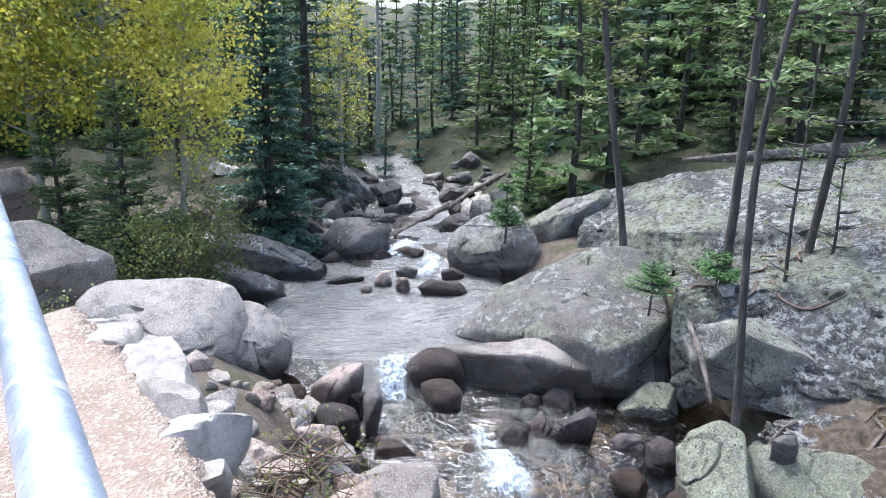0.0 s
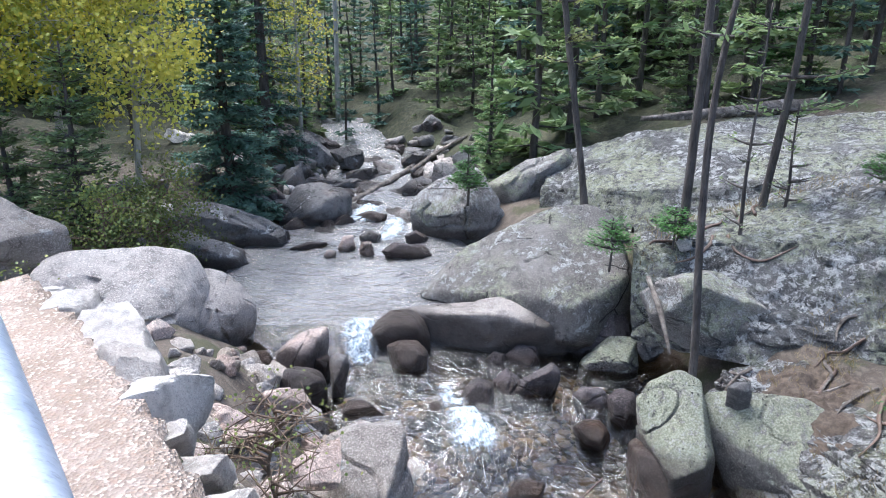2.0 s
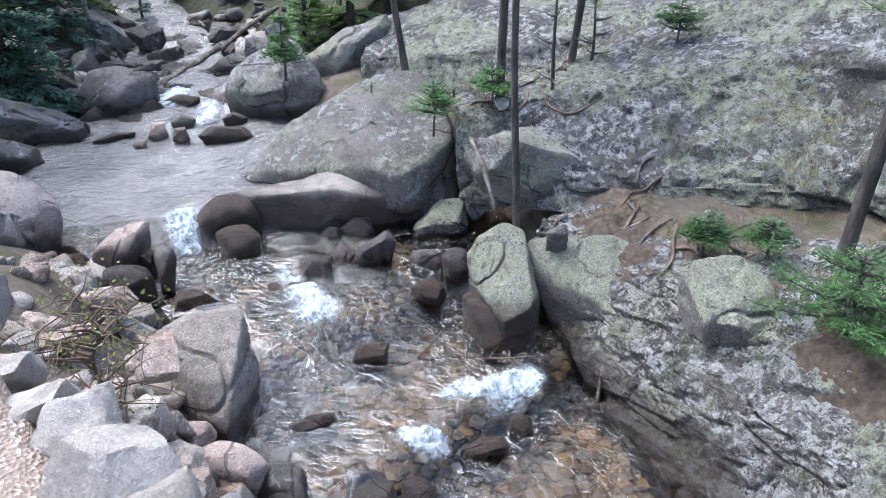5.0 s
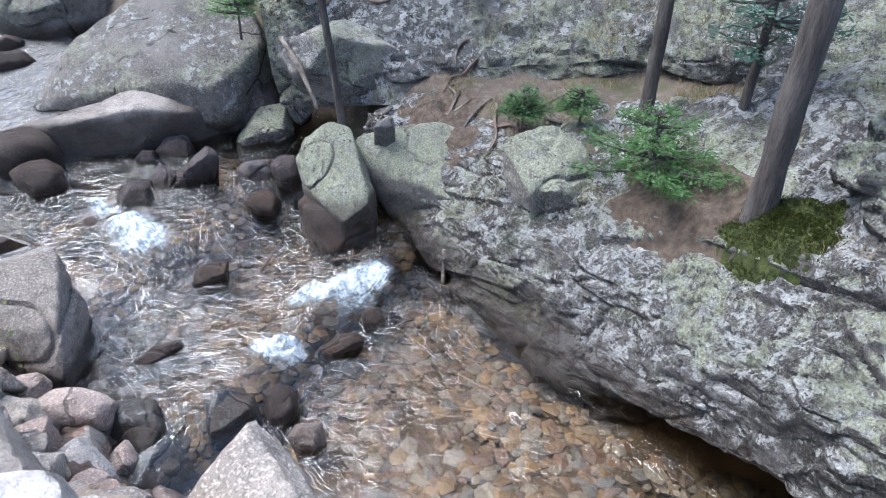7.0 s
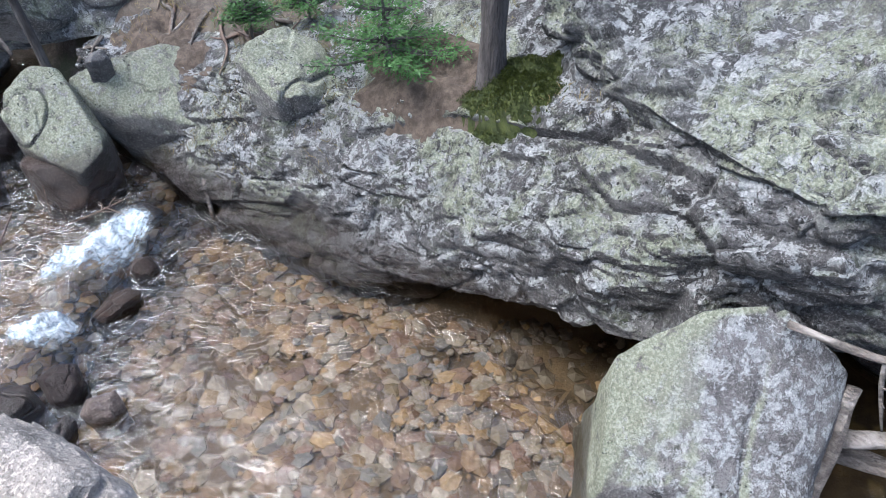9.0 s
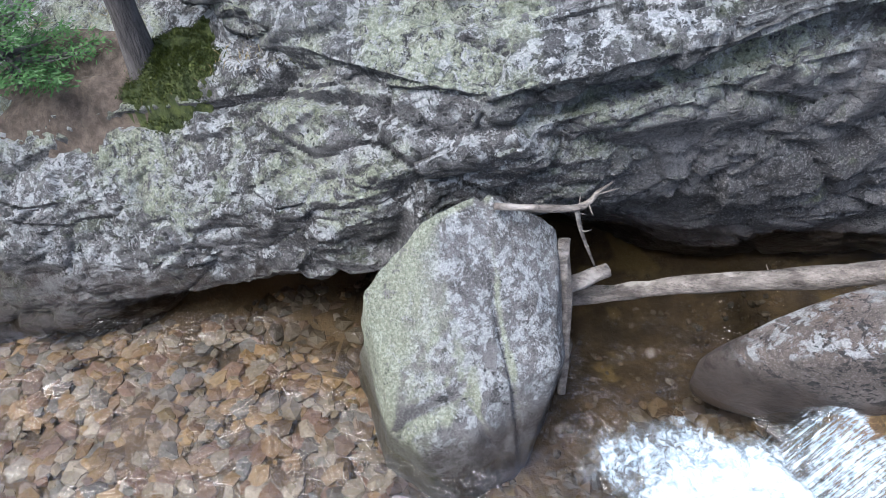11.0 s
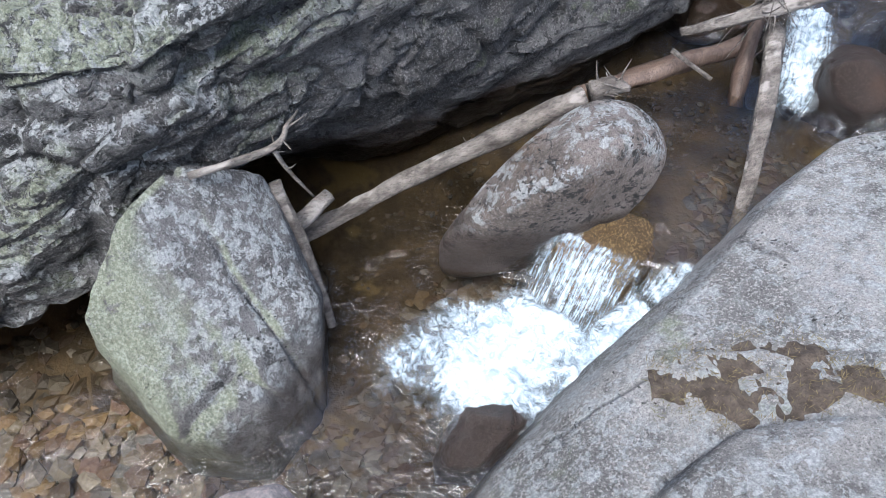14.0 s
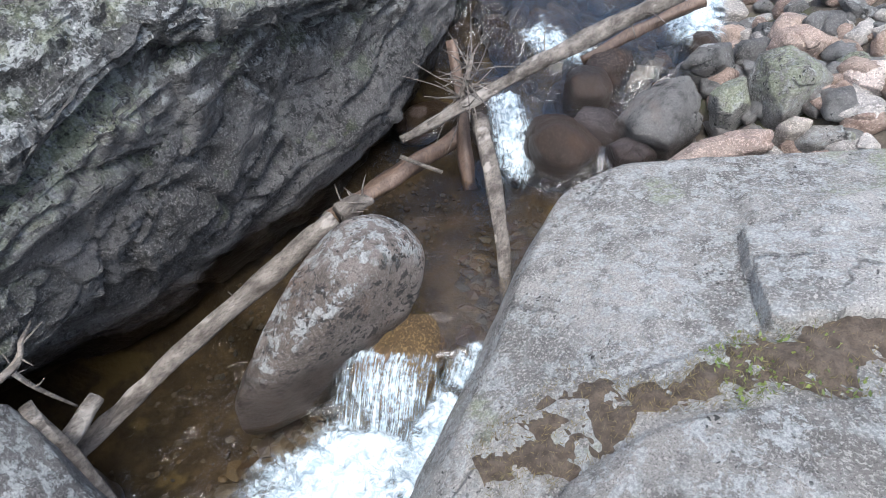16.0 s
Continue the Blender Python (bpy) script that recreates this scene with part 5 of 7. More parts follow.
faced_rock((1.48, -7.37, 1.65), 171.3, -25.2, [(-0.22, -0.04), (-0.14, 0.11), (0.15, 0.17), (0.26, -0.07), (0.01, -0.12)],
           0.60, "warm", "grey beige stone on the bank", 0.00, 768, sharp=16)
faced_rock((3.09, -7.64, 1.27), 158.8, -25.6, [(-0.18, -0.12), (-0.15, 0.09), (0.08, 0.16), (0.21, 0.01), (0.05, -0.13)],
           0.50, "wet", "dark wet stone in the upper falls", 1.50, 769, sharp=12)
faced_rock((-1.03, 12.15, 1.14), -4.8, -17.5, [(-0.17, -0.03), (-0.07, 0.16), (0.12, 0.18), (0.17, -0.05), (0.01, -0.18)],
           0.30, "warm", "red-brown stone in the upper pool", 0.95, 770)
faced_rock((-0.66, 11.91, 1.12), -3.2, -18.0, [(-0.13, -0.03), (-0.08, 0.15), (0.09, 0.15), (0.13, -0.03), (0.01, -0.15)],
           0.30, "warm", "broken reddish stone in the upper pool", 1.00, 771)
faced_rock((-1.31, 11.83, 1.07), -6.3, -18.3, [(-0.12, -0.01), (-0.03, 0.09), (0.12, 0.06), (0.08, -0.07), (-0.06, -0.09)],
           0.20, "warm", "small reddish stone in the upper pool", 0.90, 772)
faced_rock((0.06, 11.82, 1.12), 0.3, -18.1, [(-0.46, -0.00), (-0.24, 0.16), (0.32, 0.09), (0.46, -0.09), (0.18, -0.16), (-0.23, -0.10)],
           0.40, "dark", "dark slab of rock in the upper pool", 1.00, 773, sharp=20)
faced_rock((0.25, 12.62, 1.12), 1.1, -17.1, [(-0.23, 0.04), (-0.01, 0.15), (0.23, 0.02), (0.15, -0.15), (-0.14, -0.13)],
           0.30, "dark", "dark stone in the upper pool", 1.00, 774)
faced_rock((-1.74, 12.32, 1.06), -8.0, -17.6, [(-0.34, -0.01), (-0.02, 0.09), (0.34, 0.06), (0.29, -0.04), (-0.13, -0.09)],
           0.30, "dark", "low wet stone in the upper pool", 1.00, 775)
faced_rock((-0.63, 12.79, 1.12), -2.8, -16.9, [(-0.22, -0.00), (-0.00, 0.13), (0.22, 0.02), (0.16, -0.13), (-0.16, -0.13)],
           0.30, "grey", "grey stone in the upper pool", 1.00, 776)
faced_rock((-0.67, 13.79, 1.21), -2.8, -15.4, [(-0.36, 0.03), (-0.01, 0.14), (0.36, 0.07), (0.28, -0.12), (-0.24, -0.14)],
           0.40, "wet", "flat wet stone in the upper stream", 1.20, 777)
rock(1.28, 6.02, -0.01, 0.41, 0.29, 0.54, -9, 32, 10, "wet", "wet dark rock in the current", 0.25)
rock(1.05, 6.64, 0.20, 0.36, 0.25, 0.24, -6, 33, 8, "wet", "wet rounded rock in the current", 0.3)
rock(-1.34, 17.69, 1.37, 0.97, 0.78, 0.67, 4, 53, 12, "grey", "grey granite boulder upstream", 1.2)
rock(-1.33, 16.31, 1.07, 0.65, 0.52, 0.41, 5, 54, 10, "grey", "grey boulder in the upper stream", 1.2)
rock(-2.97, 14.45, 0.98, 0.86, 0.68, 0.62, 12, 56, 10, "dark", "dark rock under the spruce", 1.1)
rock(-5.30, 17.00, 2.10, 0.77, 0.61, 0.50, 17, 63, 12, "pale", "pale rock among the trees", 0)
rock(0.23, 17.90, 1.41, 0.73, 0.59, 0.45, -1, 64, 10, "grey", "grey granite boulder upstream", 1.3)
rock(-1.18, 4.53, 1.11, 0.69, 0.55, 0.46, 16, 65, 12, "warm", "pink granite boulder with a flat face", 0)
rock(-0.77, 5.06, 1.12, 0.49, 0.39, 0.40, 10, 70, 14, "warm", "stepped pinkish block on the bank", 0)
rock(-1.28, 5.27, 1.45, 0.62, 0.32, 0.27, 15, 71, 12, "warm", "pinkish block on the bank", 0)
rock(-0.52, 6.51, 0.95, 0.58, 0.34, 0.26, 6, 72, 12, "wet", "red-brown wet stones at the bank", 0.9)
rock(-1.25, 6.32, 1.13, 0.78, 0.27, 0.34, 12, 73, 12, "warm", "flat pinkish stone at the bank", 0.9)
rock(3.77, 7.86, 0.95, 1.68, 0.84, 1.23, -24, 75, 20, "lichen", "flat-faced rock wall block behind the trunk", 0)
rock(3.70, 8.43, 2.17, 0.24, 0.19, 0.17, -24, 76, 6, "pale", "small round stone on the soil", 0)


def variants(n, seed, sharp, mats, level=3, rough=1.2):
    """Meshes of unit rocks, shared by the loose stones."""
    out = []
    for k in range(n):
        rng = random.Random(seed + k)
        v, faces = rock_shape(1.0, rng.uniform(0.65, 1.0), rng.uniform(0.5, 0.85), seed + k, sharp, level, rough, 9)
        for mat in mats:
            me = bpy.data.meshes.new("stone")
            me.from_pydata([tuple(p) for p in v], [], faces)
            me.materials.append(MAT[mat])
            me.polygons.foreach_set("use_smooth", np.ones(len(me.polygons), dtype=bool))
            me.set_sharp_from_angle(angle=radians(28))
            out.append(me)
    return out


HEAPS = {}


def heap(meshes, x, y, size, rng, name, level, sink=0.25, tilt=18):
    """Adds a stone to a joined heap of many."""
    me = rng.choice(meshes)
    h = float(ground_height(np.array([x]), np.array([y]))[0])
    m = pose(x, y, h - sink * size, rng.uniform(-tilt, tilt), rng.uniform(-tilt, tilt), rng.uniform(0, 360)) @ Matrix.Diagonal((size, size, size, 1))
    v = np.zeros(len(me.vertices) * 3)
    me.vertices.foreach_get("co", v)
    v = v.reshape(-1, 3) @ np.array(m.to_3x3()).T + np.array(m.translation)
    HEAPS.setdefault((name, me.materials[0].name), []).append((v, [list(f.vertices) for f in me.polygons]))


def loose(meshes, x, y, size, rng, label, group, level, sink=0.25, z=None, tilt=18):
    ob = new("stone", rng.choice(meshes))
    h = float(ground_height(np.array([x]), np.array([y]))[0]) if z is None else z
    ob.matrix_world = pose(x, y, h - sink * size, rng.uniform(-tilt, tilt), rng.uniform(-tilt, tilt), rng.uniform(0, 360)) @ Matrix.Diagonal((size, size, size, 1))
    ob.color = (level / 4, 0, 0, 1)
    return tagged(ob, label, "stone", group)


# rubble of the near left bank
rng = random.Random(4)
rubble = variants(9, 300, 11, ("warm", "tan", "pale"), 4)
rubble_small = variants(8, 320, 11, ("warm", "tan", "pale"), 3)
for k in range(420):
    y = rng.uniform(2.2, 8.6)
    x = rng.uniform(float(terrace_edge(min(y, 4.7))) + (0.5 if y < 4.7 else -0.3), float(left_edge(y)) + 0.15)
    if y > 7 and x < -2.2:
        continue
    if k % 3:
        heap(rubble_small, x, y, rng.uniform(0.10, 0.34), rng, "rubble", 0, 0.25)
        continue
    loose(rubble, x, y, rng.uniform(0.26, 0.5), rng, "angular pinkish granite stone on the rubble bank", "bank rubble", 0, 0.3)
# stones at the near bank below the path
for k in range(46):
    y = rng.uniform(-1.2, 2.4)
    x = rng.uniform(0.15, 1.15)
    loose(rubble, x, y, rng.uniform(0.3, 0.55), rng, "pinkish granite stone on the steep bank", "bank rubble", 0, 0.3)
rock(0.42, 1.52, 1.9, 0.75, 0.6, 0.62, 20, 401, 12, "tan", "tan boulder jutting from the bank", 0)
rock(1.36, -0.34, 1.35, 0.5, 0.5, 1.1, 10, 402, 10, "warm", "pinkish boulder jutting from the bank", 0)

# boulder field upstream
grey = variants(8, 340, 11, ("grey", "grey", "pale", "dark"), 4)
grey_small = variants(6, 350, 11, ("grey", "grey", "pale"), 3)
for k in range(380):
    y = rng.uniform(13.2, 20.5)
    x = float(left_edge(y) + right_edge(y)) / 2 + rng.gauss(0, 1.25)
    if k % 4:
        heap(grey_small, x, y, rng.uniform(0.2, 0.55), rng, "upstream_stones", 0, 0.2)
    else:
        loose(grey, x, y, rng.uniform(0.55, 1.0), rng, "grey granite boulder in the upper stream", "upstream boulders", float(water_level(x, y)), 0.2)
for k in range(60):
    y = rng.uniform(9.5, 19)
    x = float(left_edge(y)) - rng.uniform(0.2, 3.6)
    heap(grey_small, x, y, rng.uniform(0.25, 0.8), rng, "upstream_stones", 0, 0.3)
# small stones along the edges of the upper pool and the rapids
pool = variants(7, 370, 11, ("wet", "dark", "wet"), 3)
for k in range(120):
    y = rng.uniform(5.0, 13.5)
    side = rng.random() < 0.5
    x = float(left_edge(y)) + rng.uniform(-0.1, 0.7) if side else float(right_edge(y)) - rng.uniform(-0.2, 0.8)
    heap(pool, x, y, rng.uniform(0.12, 0.34), rng, "shore_stones", 0, 0.2)
for k in range(170):
    y = rng.uniform(-12, -5.6)
    x = rng.uniform(float(left_edge(y)), float(right_edge(y)))
    heap(pool, x, y, rng.uniform(0.2, 0.7), rng, "shore_stones", 0, 0.05)
# downstream bank
bank = variants(7, 390, 11, ("grey", "pale", "lichen", "warm"), 4)
bank_small = variants(6, 380, 11, ("grey", "grey", "pale", "warm"), 3)
for k in range(820):
    y = rng.uniform(-11, -5.7)
    x = rng.uniform(-0.5, float(left_edge(y)) + 0.35)
    if k < 60:
        loose(bank, x, y, rng.uniform(0.28, 0.62), rng, "rounded grey stone of the downstream bank", "bank stones", float(water_level(x, y)), 0.25)
    else:
        heap(bank_small, x, y, rng.uniform(0.18, 0.42), rng, "bank_stones", 0, 0.2)

for (name, mat), pieces in HEAPS.items():
    vs, fs, n = [], [], 0
    for v, f in pieces:
        vs.append(v)
        fs.extend([[i + n for i in x] for x in f])
        n += len(v)
    ob = link_mesh(name, np.concatenate(vs), fs, bpy.data.materials[mat])
    ob.color = (0.2, 0, 0, 1)
    tagged(ob, "many small broken stones along the stream", "stones", kind="stuff")

# cobbles under the water: the larger ones singly, the fine ones as one bed
v1, f1 = sphere(1)
cob = []
for k in range(8):
    v, faces = rock_shape(1.0, 0.6 + 0.05 * k, 0.42, 500 + k, 11, 2, 1.2, 9)
    me = bpy.data.meshes.new("cobble")
    me.from_pydata([tuple(p) for p in v], [], faces)
    me.materials.append(M_COBBLE)
    me.polygons.foreach_set("use_smooth", np.ones(len(me.polygons), dtype=bool))
    cob.append((me, v, faces))


def in_stream(rng, lo, hi):
    y = rng.uniform(lo, hi)
    return rng.uniform(float(left_edge(y)) + 0.05, float(right_edge(y)) + 0.1), y


for k in range(290):
    x, y = in_stream(rng, 0.3, 6.5)
    s = 0.09 + 0.13 * rng.random() ** 1.8
    ob = new("cobble", cob[k % 8][0])
    z = float(water_level(x, y)) - 0.36
    ob.matrix_world = pose(x, y, z, rng.uniform(-25, 25), rng.uniform(-25, 25), rng.uniform(0, 360)) @ Matrix.Diagonal((s, s, s, 1))
    tagged(ob, "worn brown cobble on the stream bed", "cobble", "stream cobbles")
vs, fs, n = [], [], 0
grit = np.random.RandomState(9)
for k in range(13500):
    x, y = in_stream(rng, -5.5, 8.5)
    calm = y < 0.9 + 0.5 * math.sin(3 * x) and x > 3.2 + 0.4 * math.sin(2.3 * y)
    if calm and rng.random() < 0.62:
        continue
    s = (0.02 if calm else 0.04) + (0.05 if calm else 0.14) * rng.random() ** 2.0
    a = rng.uniform(0, 6.28)
    c, d = math.cos(a), math.sin(a)
    w = v1 * np.array([1.0, rng.uniform(0.5, 0.95), rng.uniform(0.25, 0.55)]) * s / 2
    w = np.sign(w) * np.abs(w / s) ** 0.8 * s * 0.85
    w = w * (1 + 0.6 * grit.rand(len(w))[:, None])
    w = np.stack([w[:, 0] * c - w[:, 1] * d + x, w[:, 0] * d + w[:, 1] * c + y, w[:, 2] + float(water_level(x, y)) - 0.325 + 0.03 * rng.random() - (0.3 * float(smooth((0.5 - y) / 2) * smooth((x - 3.2) / 1.2)))], -1)
    vs.append(w)
    fs.extend([[i + n for i in f] for f in f1])
    n += len(w)
pebbles = link_mesh("pebbles", np.concatenate(vs), fs, M_COBBLE, False)
pebbles.data.materials.append(M_COBBLE_DARK)
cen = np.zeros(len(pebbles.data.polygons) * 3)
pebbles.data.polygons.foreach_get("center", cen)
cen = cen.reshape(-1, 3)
# darker pebbles downstream and along the right wall
dark_zone = (cen[:, 1] < 0.2) | (cen[:, 0] > 3.3 + 0.3 * cen[:, 1])
pebbles.data.polygons.foreach_set("material_index", (dark_zone & (cen[:, 1] < 2.4)).astype(np.int32))
tagged(pebbles, "brown and orange pebbles on the stream bed", "pebbles", kind="stuff")


# ---- white water ----
def foam(points, width, seed, rise=0.06, label="white foaming water of a small fall", lift=0.03, ragged=1.0, sheet=0.0, slope=0.05):
    """A run of foam along a line of points (x, y, z), swelling in the middle."""
    nu, nv = 60, 34
    u, v = np.linspace(0, 1, nu), np.linspace(-1, 1, nv)
    line = curve_through(points, u)
    tang = np.gradient(line, axis=0)
    side = np.stack([tang[:, 1], -tang[:, 0], 0 * u], -1)
    side /= np.linalg.norm(side, axis=1)[:, None] + 1e-9
    ws = np.interp(u, np.linspace(0, 1, len(width)), width)
    g = line[:, None, :] + side[:, None, :] * (v[None, :, None] * ws[:, None, None] / 2)
    flat = g.reshape(-1, 3)
    edge = (1 - np.abs(v)[None, :] ** 1.6) * smooth(u / 0.15)[:, None] * smooth((1 - u) / 0.25)[:, None]
    g[..., 2] = np.maximum(g[..., 2], water_level(g[..., 0], g[..., 1]) + 0.01)
    g[..., 2] += lift + rise * edge + edge * (slope * fbm(flat * 5.0, seed, 6, 0.7)).reshape(nu, nv)
    ob = link_mesh("white_water", g.reshape(-1, 3), grid_faces(nu, nv), M_FOAM)
    uv = ob.data.uv_layers.new(name="flow")
    loops = np.zeros(len(ob.data.loops), dtype=np.int32)
    ob.data.loops.foreach_get("vertex_index", loops)
    length = float(np.linalg.norm(np.diff(line, axis=0), axis=1).sum())
    across, along = (v[None, :] * ws[:, None] / 2 + seed), np.repeat(u[:, None] * length, nv, 1)
    uv.data.foreach_set("uv", np.stack([across.reshape(-1)[loops], along.reshape(-1)[loops]], -1).reshape(-1))
    rim = ob.data.attributes.new("edge", "FLOAT", "POINT")
    rim.data.foreach_set("value", (edge * ragged).reshape(-1))
    combed = ob.data.attributes.new("sheet", "FLOAT", "POINT")
    combed.data.foreach_set("value", np.full(nu * nv, float(sheet)))
    return tagged(ob, label, "white water", "white water", "structure")


# the fall behind the slab: a combed sheet over the lip, the churn below it and torn strands beside it
foam([(3.02, -3.12, 0.40), (2.93, -2.98, 0.39), (2.84, -2.84, 0.24), (2.72, -2.66, 0.05), (2.64, -2.5, 0.02)], (0.95, 0.95, 0.95, 0.95, 0.9), 3, 0.02, ragged=0.72, sheet=0.8, slope=0.03)
foam([(2.84, -2.62, 0.10), (2.7, -2.4, 0.06), (2.58, -2.1, 0.03), (2.52, -1.75, 0.02), (2.55, -1.35, 0.0)], (0.75, 1.0, 1.15, 1.0, 0.7), 7, 0.10, ragged=1.45)
foam([(2.5, -3.25, 0.3), (2.36, -2.95, 0.15), (2.25, -2.6, 0.05), (2.15, -2.2, 0.02)], (0.3, 0.5, 0.6, 0.5), 9, 0.06, ragged=1.1)
foam([(2.62, -3.62, 0.42), (2.52, -3.4, 0.38), (2.42, -3.15, 0.2)], (0.2, 0.3, 0.35), 10, 0.03, ragged=0.7, sheet=0.4)
foam([(3.1, -2.25, 0.03), (2.95, -1.9, 0.02), (2.85, -1.5, 0.0), (2.85, -1.1, 0.0)], (0.4, 0.6, 0.6, 0.4), 8, 0.03, ragged=0.75)
# the run below the tilted block
foam([(2.95, 5.32, 0.27), (2.75, 5.2, 0.22), (2.5, 5.12, 0.06), (2.2, 5.08, 0.03), (1.85, 5.08, 0.02)], (0.35, 0.5, 0.55, 0.45, 0.25), 11, 0.06, ragged=0.95, sheet=0.4)
foam([(2.2, 5.3, 0.2), (2.0, 5.2, 0.08), (1.75, 5.1, 0.03)], (0.2, 0.3, 0.2), 12, 0.03, ragged=0.8)
foam([(1.72, 4.62, 0.12), (1.55, 4.62, 0.06), (1.38, 4.7, 0.02), (1.2, 4.82, 0.02)], (0.2, 0.36, 0.4, 0.2), 13, 0.04, ragged=0.9)
# the rapids in the middle
foam([(0.48, 7.75, 0.6), (0.55, 7.45, 0.55), (0.66, 7.2, 0.5)], (0.2, 0.3, 0.4), 14, 0.03, ragged=0.8)
foam([(0.66, 7.25, 0.5), (0.72, 6.95, 0.42), (0.78, 6.65, 0.32), (0.85, 6.35, 0.29)], (0.42, 0.6, 0.68, 0.5), 15, 0.06, ragged=1.05, sheet=0.4)
foam([(-0.55, 9.05, 0.98), (-0.6, 8.75, 0.92), (-0.62, 8.45, 0.72), (-0.6, 8.2, 0.64)], (0.35, 0.5, 0.5, 0.3), 17, 0.06, ragged=1.0)
# the falls downstream
foam([(4.3, -5.95, 0.92), (4.15, -5.8, 0.86), (3.9, -5.62, 0.58), (3.74, -5.48, 0.43), (3.6, -5.2, 0.42)], (0.3, 0.42, 0.5, 0.55, 0.3), 19, 0.06, ragged=1.05, sheet=0.4)
foam([(4.75, -6.9, 1.1), (4.45, -6.75, 1.08), (4.1, -6.8, 1.06), (3.8, -6.9, 1.06)], (0.3, 0.45, 0.4, 0.25), 21, 0.03, ragged=0.85)
foam([(3.7, -8.7, 1.7), (3.45, -8.2, 1.5), (3.25, -7.75, 1.28), (3.2, -7.4, 1.24)], (0.4, 0.6, 0.75, 0.4), 33, 0.06, ragged=1.0)
foam([(-0.6, 14.6, 1.2), (-0.8, 14.0, 1.1), (-0.9, 13.5, 1.02)], (0.5, 0.8, 0.5), 23, 0.04)
foam([(-0.1, 13.9, 1.15), (-0.2, 13.2, 1.05), (-0.5, 12.6, 1.02)], (0.4, 0.6, 0.4), 25, 0.04, ragged=0.85)


# ---- wood ----
def tube(points, radii, sides=9, seed=0, knots=0.14):
    """Vertices and faces of a tapering limb through points."""
    m = max(4, (9 if sides > 9 else 5) * (len(points) - 1))
    t = np.linspace(0, 1, m)
    line = curve_through(points, t) if len(points) > 1 else np.array(points)
    r = np.interp(t, np.linspace(0, 1, len(radii)), radii)
    tang = np.gradient(line, axis=0)
    tang /= np.linalg.norm(tang, axis=1)[:, None] + 1e-9
    ref = np.array([0.31, 0.95, 0.05]) if abs(tang[0, 2]) > 0.8 else np.array([0.0, 0.0, 1.0])
    a = np.cross(tang, ref)
    a /= np.linalg.norm(a, axis=1)[:, None] + 1e-9
    b = np.cross(tang, a)
    th = np.linspace(0, 2 * math.pi, sides, endpoint=False)
    ring = np.cos(th)[None, :, None] * a[:, None, :] + np.sin(th)[None, :, None] * b[:, None, :]
    wob = 1 + knots * fbm((line[:, None, :] * 3 + ring * 1.5).reshape(-1, 3), seed, 3).reshape(m, sides)
    v = line[:, None, :] + ring * (r[:, None] * wob)[..., None]
    v = np.concatenate([v.reshape(-1, 3), line[:1], line[-1:]])
    f = []
    for i in range(m - 1):
        for j in range(sides):
            k = (j + 1) % sides
            f.append([i * sides + j, i * sides + k, (i + 1) * sides + k, (i + 1) * sides + j])
    for j in range(sides):
        k = (j + 1) % sides
        f.append([m * sides, k, j])
        f.append([m * sides + 1, (m - 1) * sides + j, (m - 1) * sides + k])
    return v, f


def join(pieces):
    vs, fs, n = [], [], 0
    for v, f in pieces:
        vs.append(v)
        fs.extend([[i + n for i in x] for x in f])
        n += len(v)
    return np.concatenate(vs), fs


def log(points, radii, mat, label, name="log", twigs=0, seed=0, twig_len=0.3):
    rng = random.Random(seed)
    base = np.array(points[0], float)
    pts = [np.array(p, float) - base for p in points]
    root = new(name)
    root.location = base
    tagged(root, label, name.replace("_", " "), "driftwood")
    v, f = tube(pts, radii, 14, seed, 0.42)
    link_mesh("trunk", v, f, mat, parent=root)
    for k in range(twigs):
        t = rng.uniform(0.05, 0.95)
        p = curve_through(pts, np.array([t]))[0]
        d = np.array([rng.gauss(0, 1), rng.gauss(0, 1), rng.gauss(0.2, 0.8)])
        d = d / np.linalg.norm(d) * twig_len * rng.uniform(0.4, 1.2)
        bend = np.array([rng.gauss(0, 0.25), rng.gauss(0, 0.25), rng.gauss(0, 0.25)]) * twig_len
        v, f = tube([p, p + d * 0.5 + bend * 0.3, p + d + bend], (max(radii[0] * 0.16, 0.009), max(radii[0] * 0.1, 0.006), 0.003), 5, seed + k)
        link_mesh("branch", v, f, mat, parent=root)
    return root


log([(4.22, -0.85, 0.05), (4.2, -2.0, 0.42), (4.18, -2.9, 0.66), (4.14, -3.5, 0.84)], (0.06, 0.07, 0.08, 0.085), DEADWOOD, "weathered grey log wedged between boulder and rock wall", twigs=5, seed=2, twig_len=0.12)
log([(4.13, -3.55, 0.86), (4.1, -3.72, 0.9), (4.02, -3.85, 0.9)], (0.11, 0.1, 0.02), DEADWOOD, "splintered root end of the grey log", "log_stump", 18, 9, 0.24)
log([(4.29, -4.45, 1.1), (4.0, -5.3, 1.35), (3.7, -6.1, 1.6), (3.2, -7.1, 1.95)], (0.045, 0.06, 0.07, 0.08), DEADWOOD, "long pale bare log lying across the falls", twigs=14, seed=3, twig_len=0.35)
log([(4.06, -5.25, 1.08), (3.5, -4.85, 0.75), (2.7, -4.15, 0.2)], (0.07, 0.072, 0.05), DEADWOOD, "pale log standing in the water", seed=4)
log([(4.68, -3.8, 0.32), (4.55, -4.6, 0.45), (4.4, -5.4, 0.62)], (0.075, 0.085, 0.09), DARKWOOD, "dark wet log along the rock wall", seed=5)
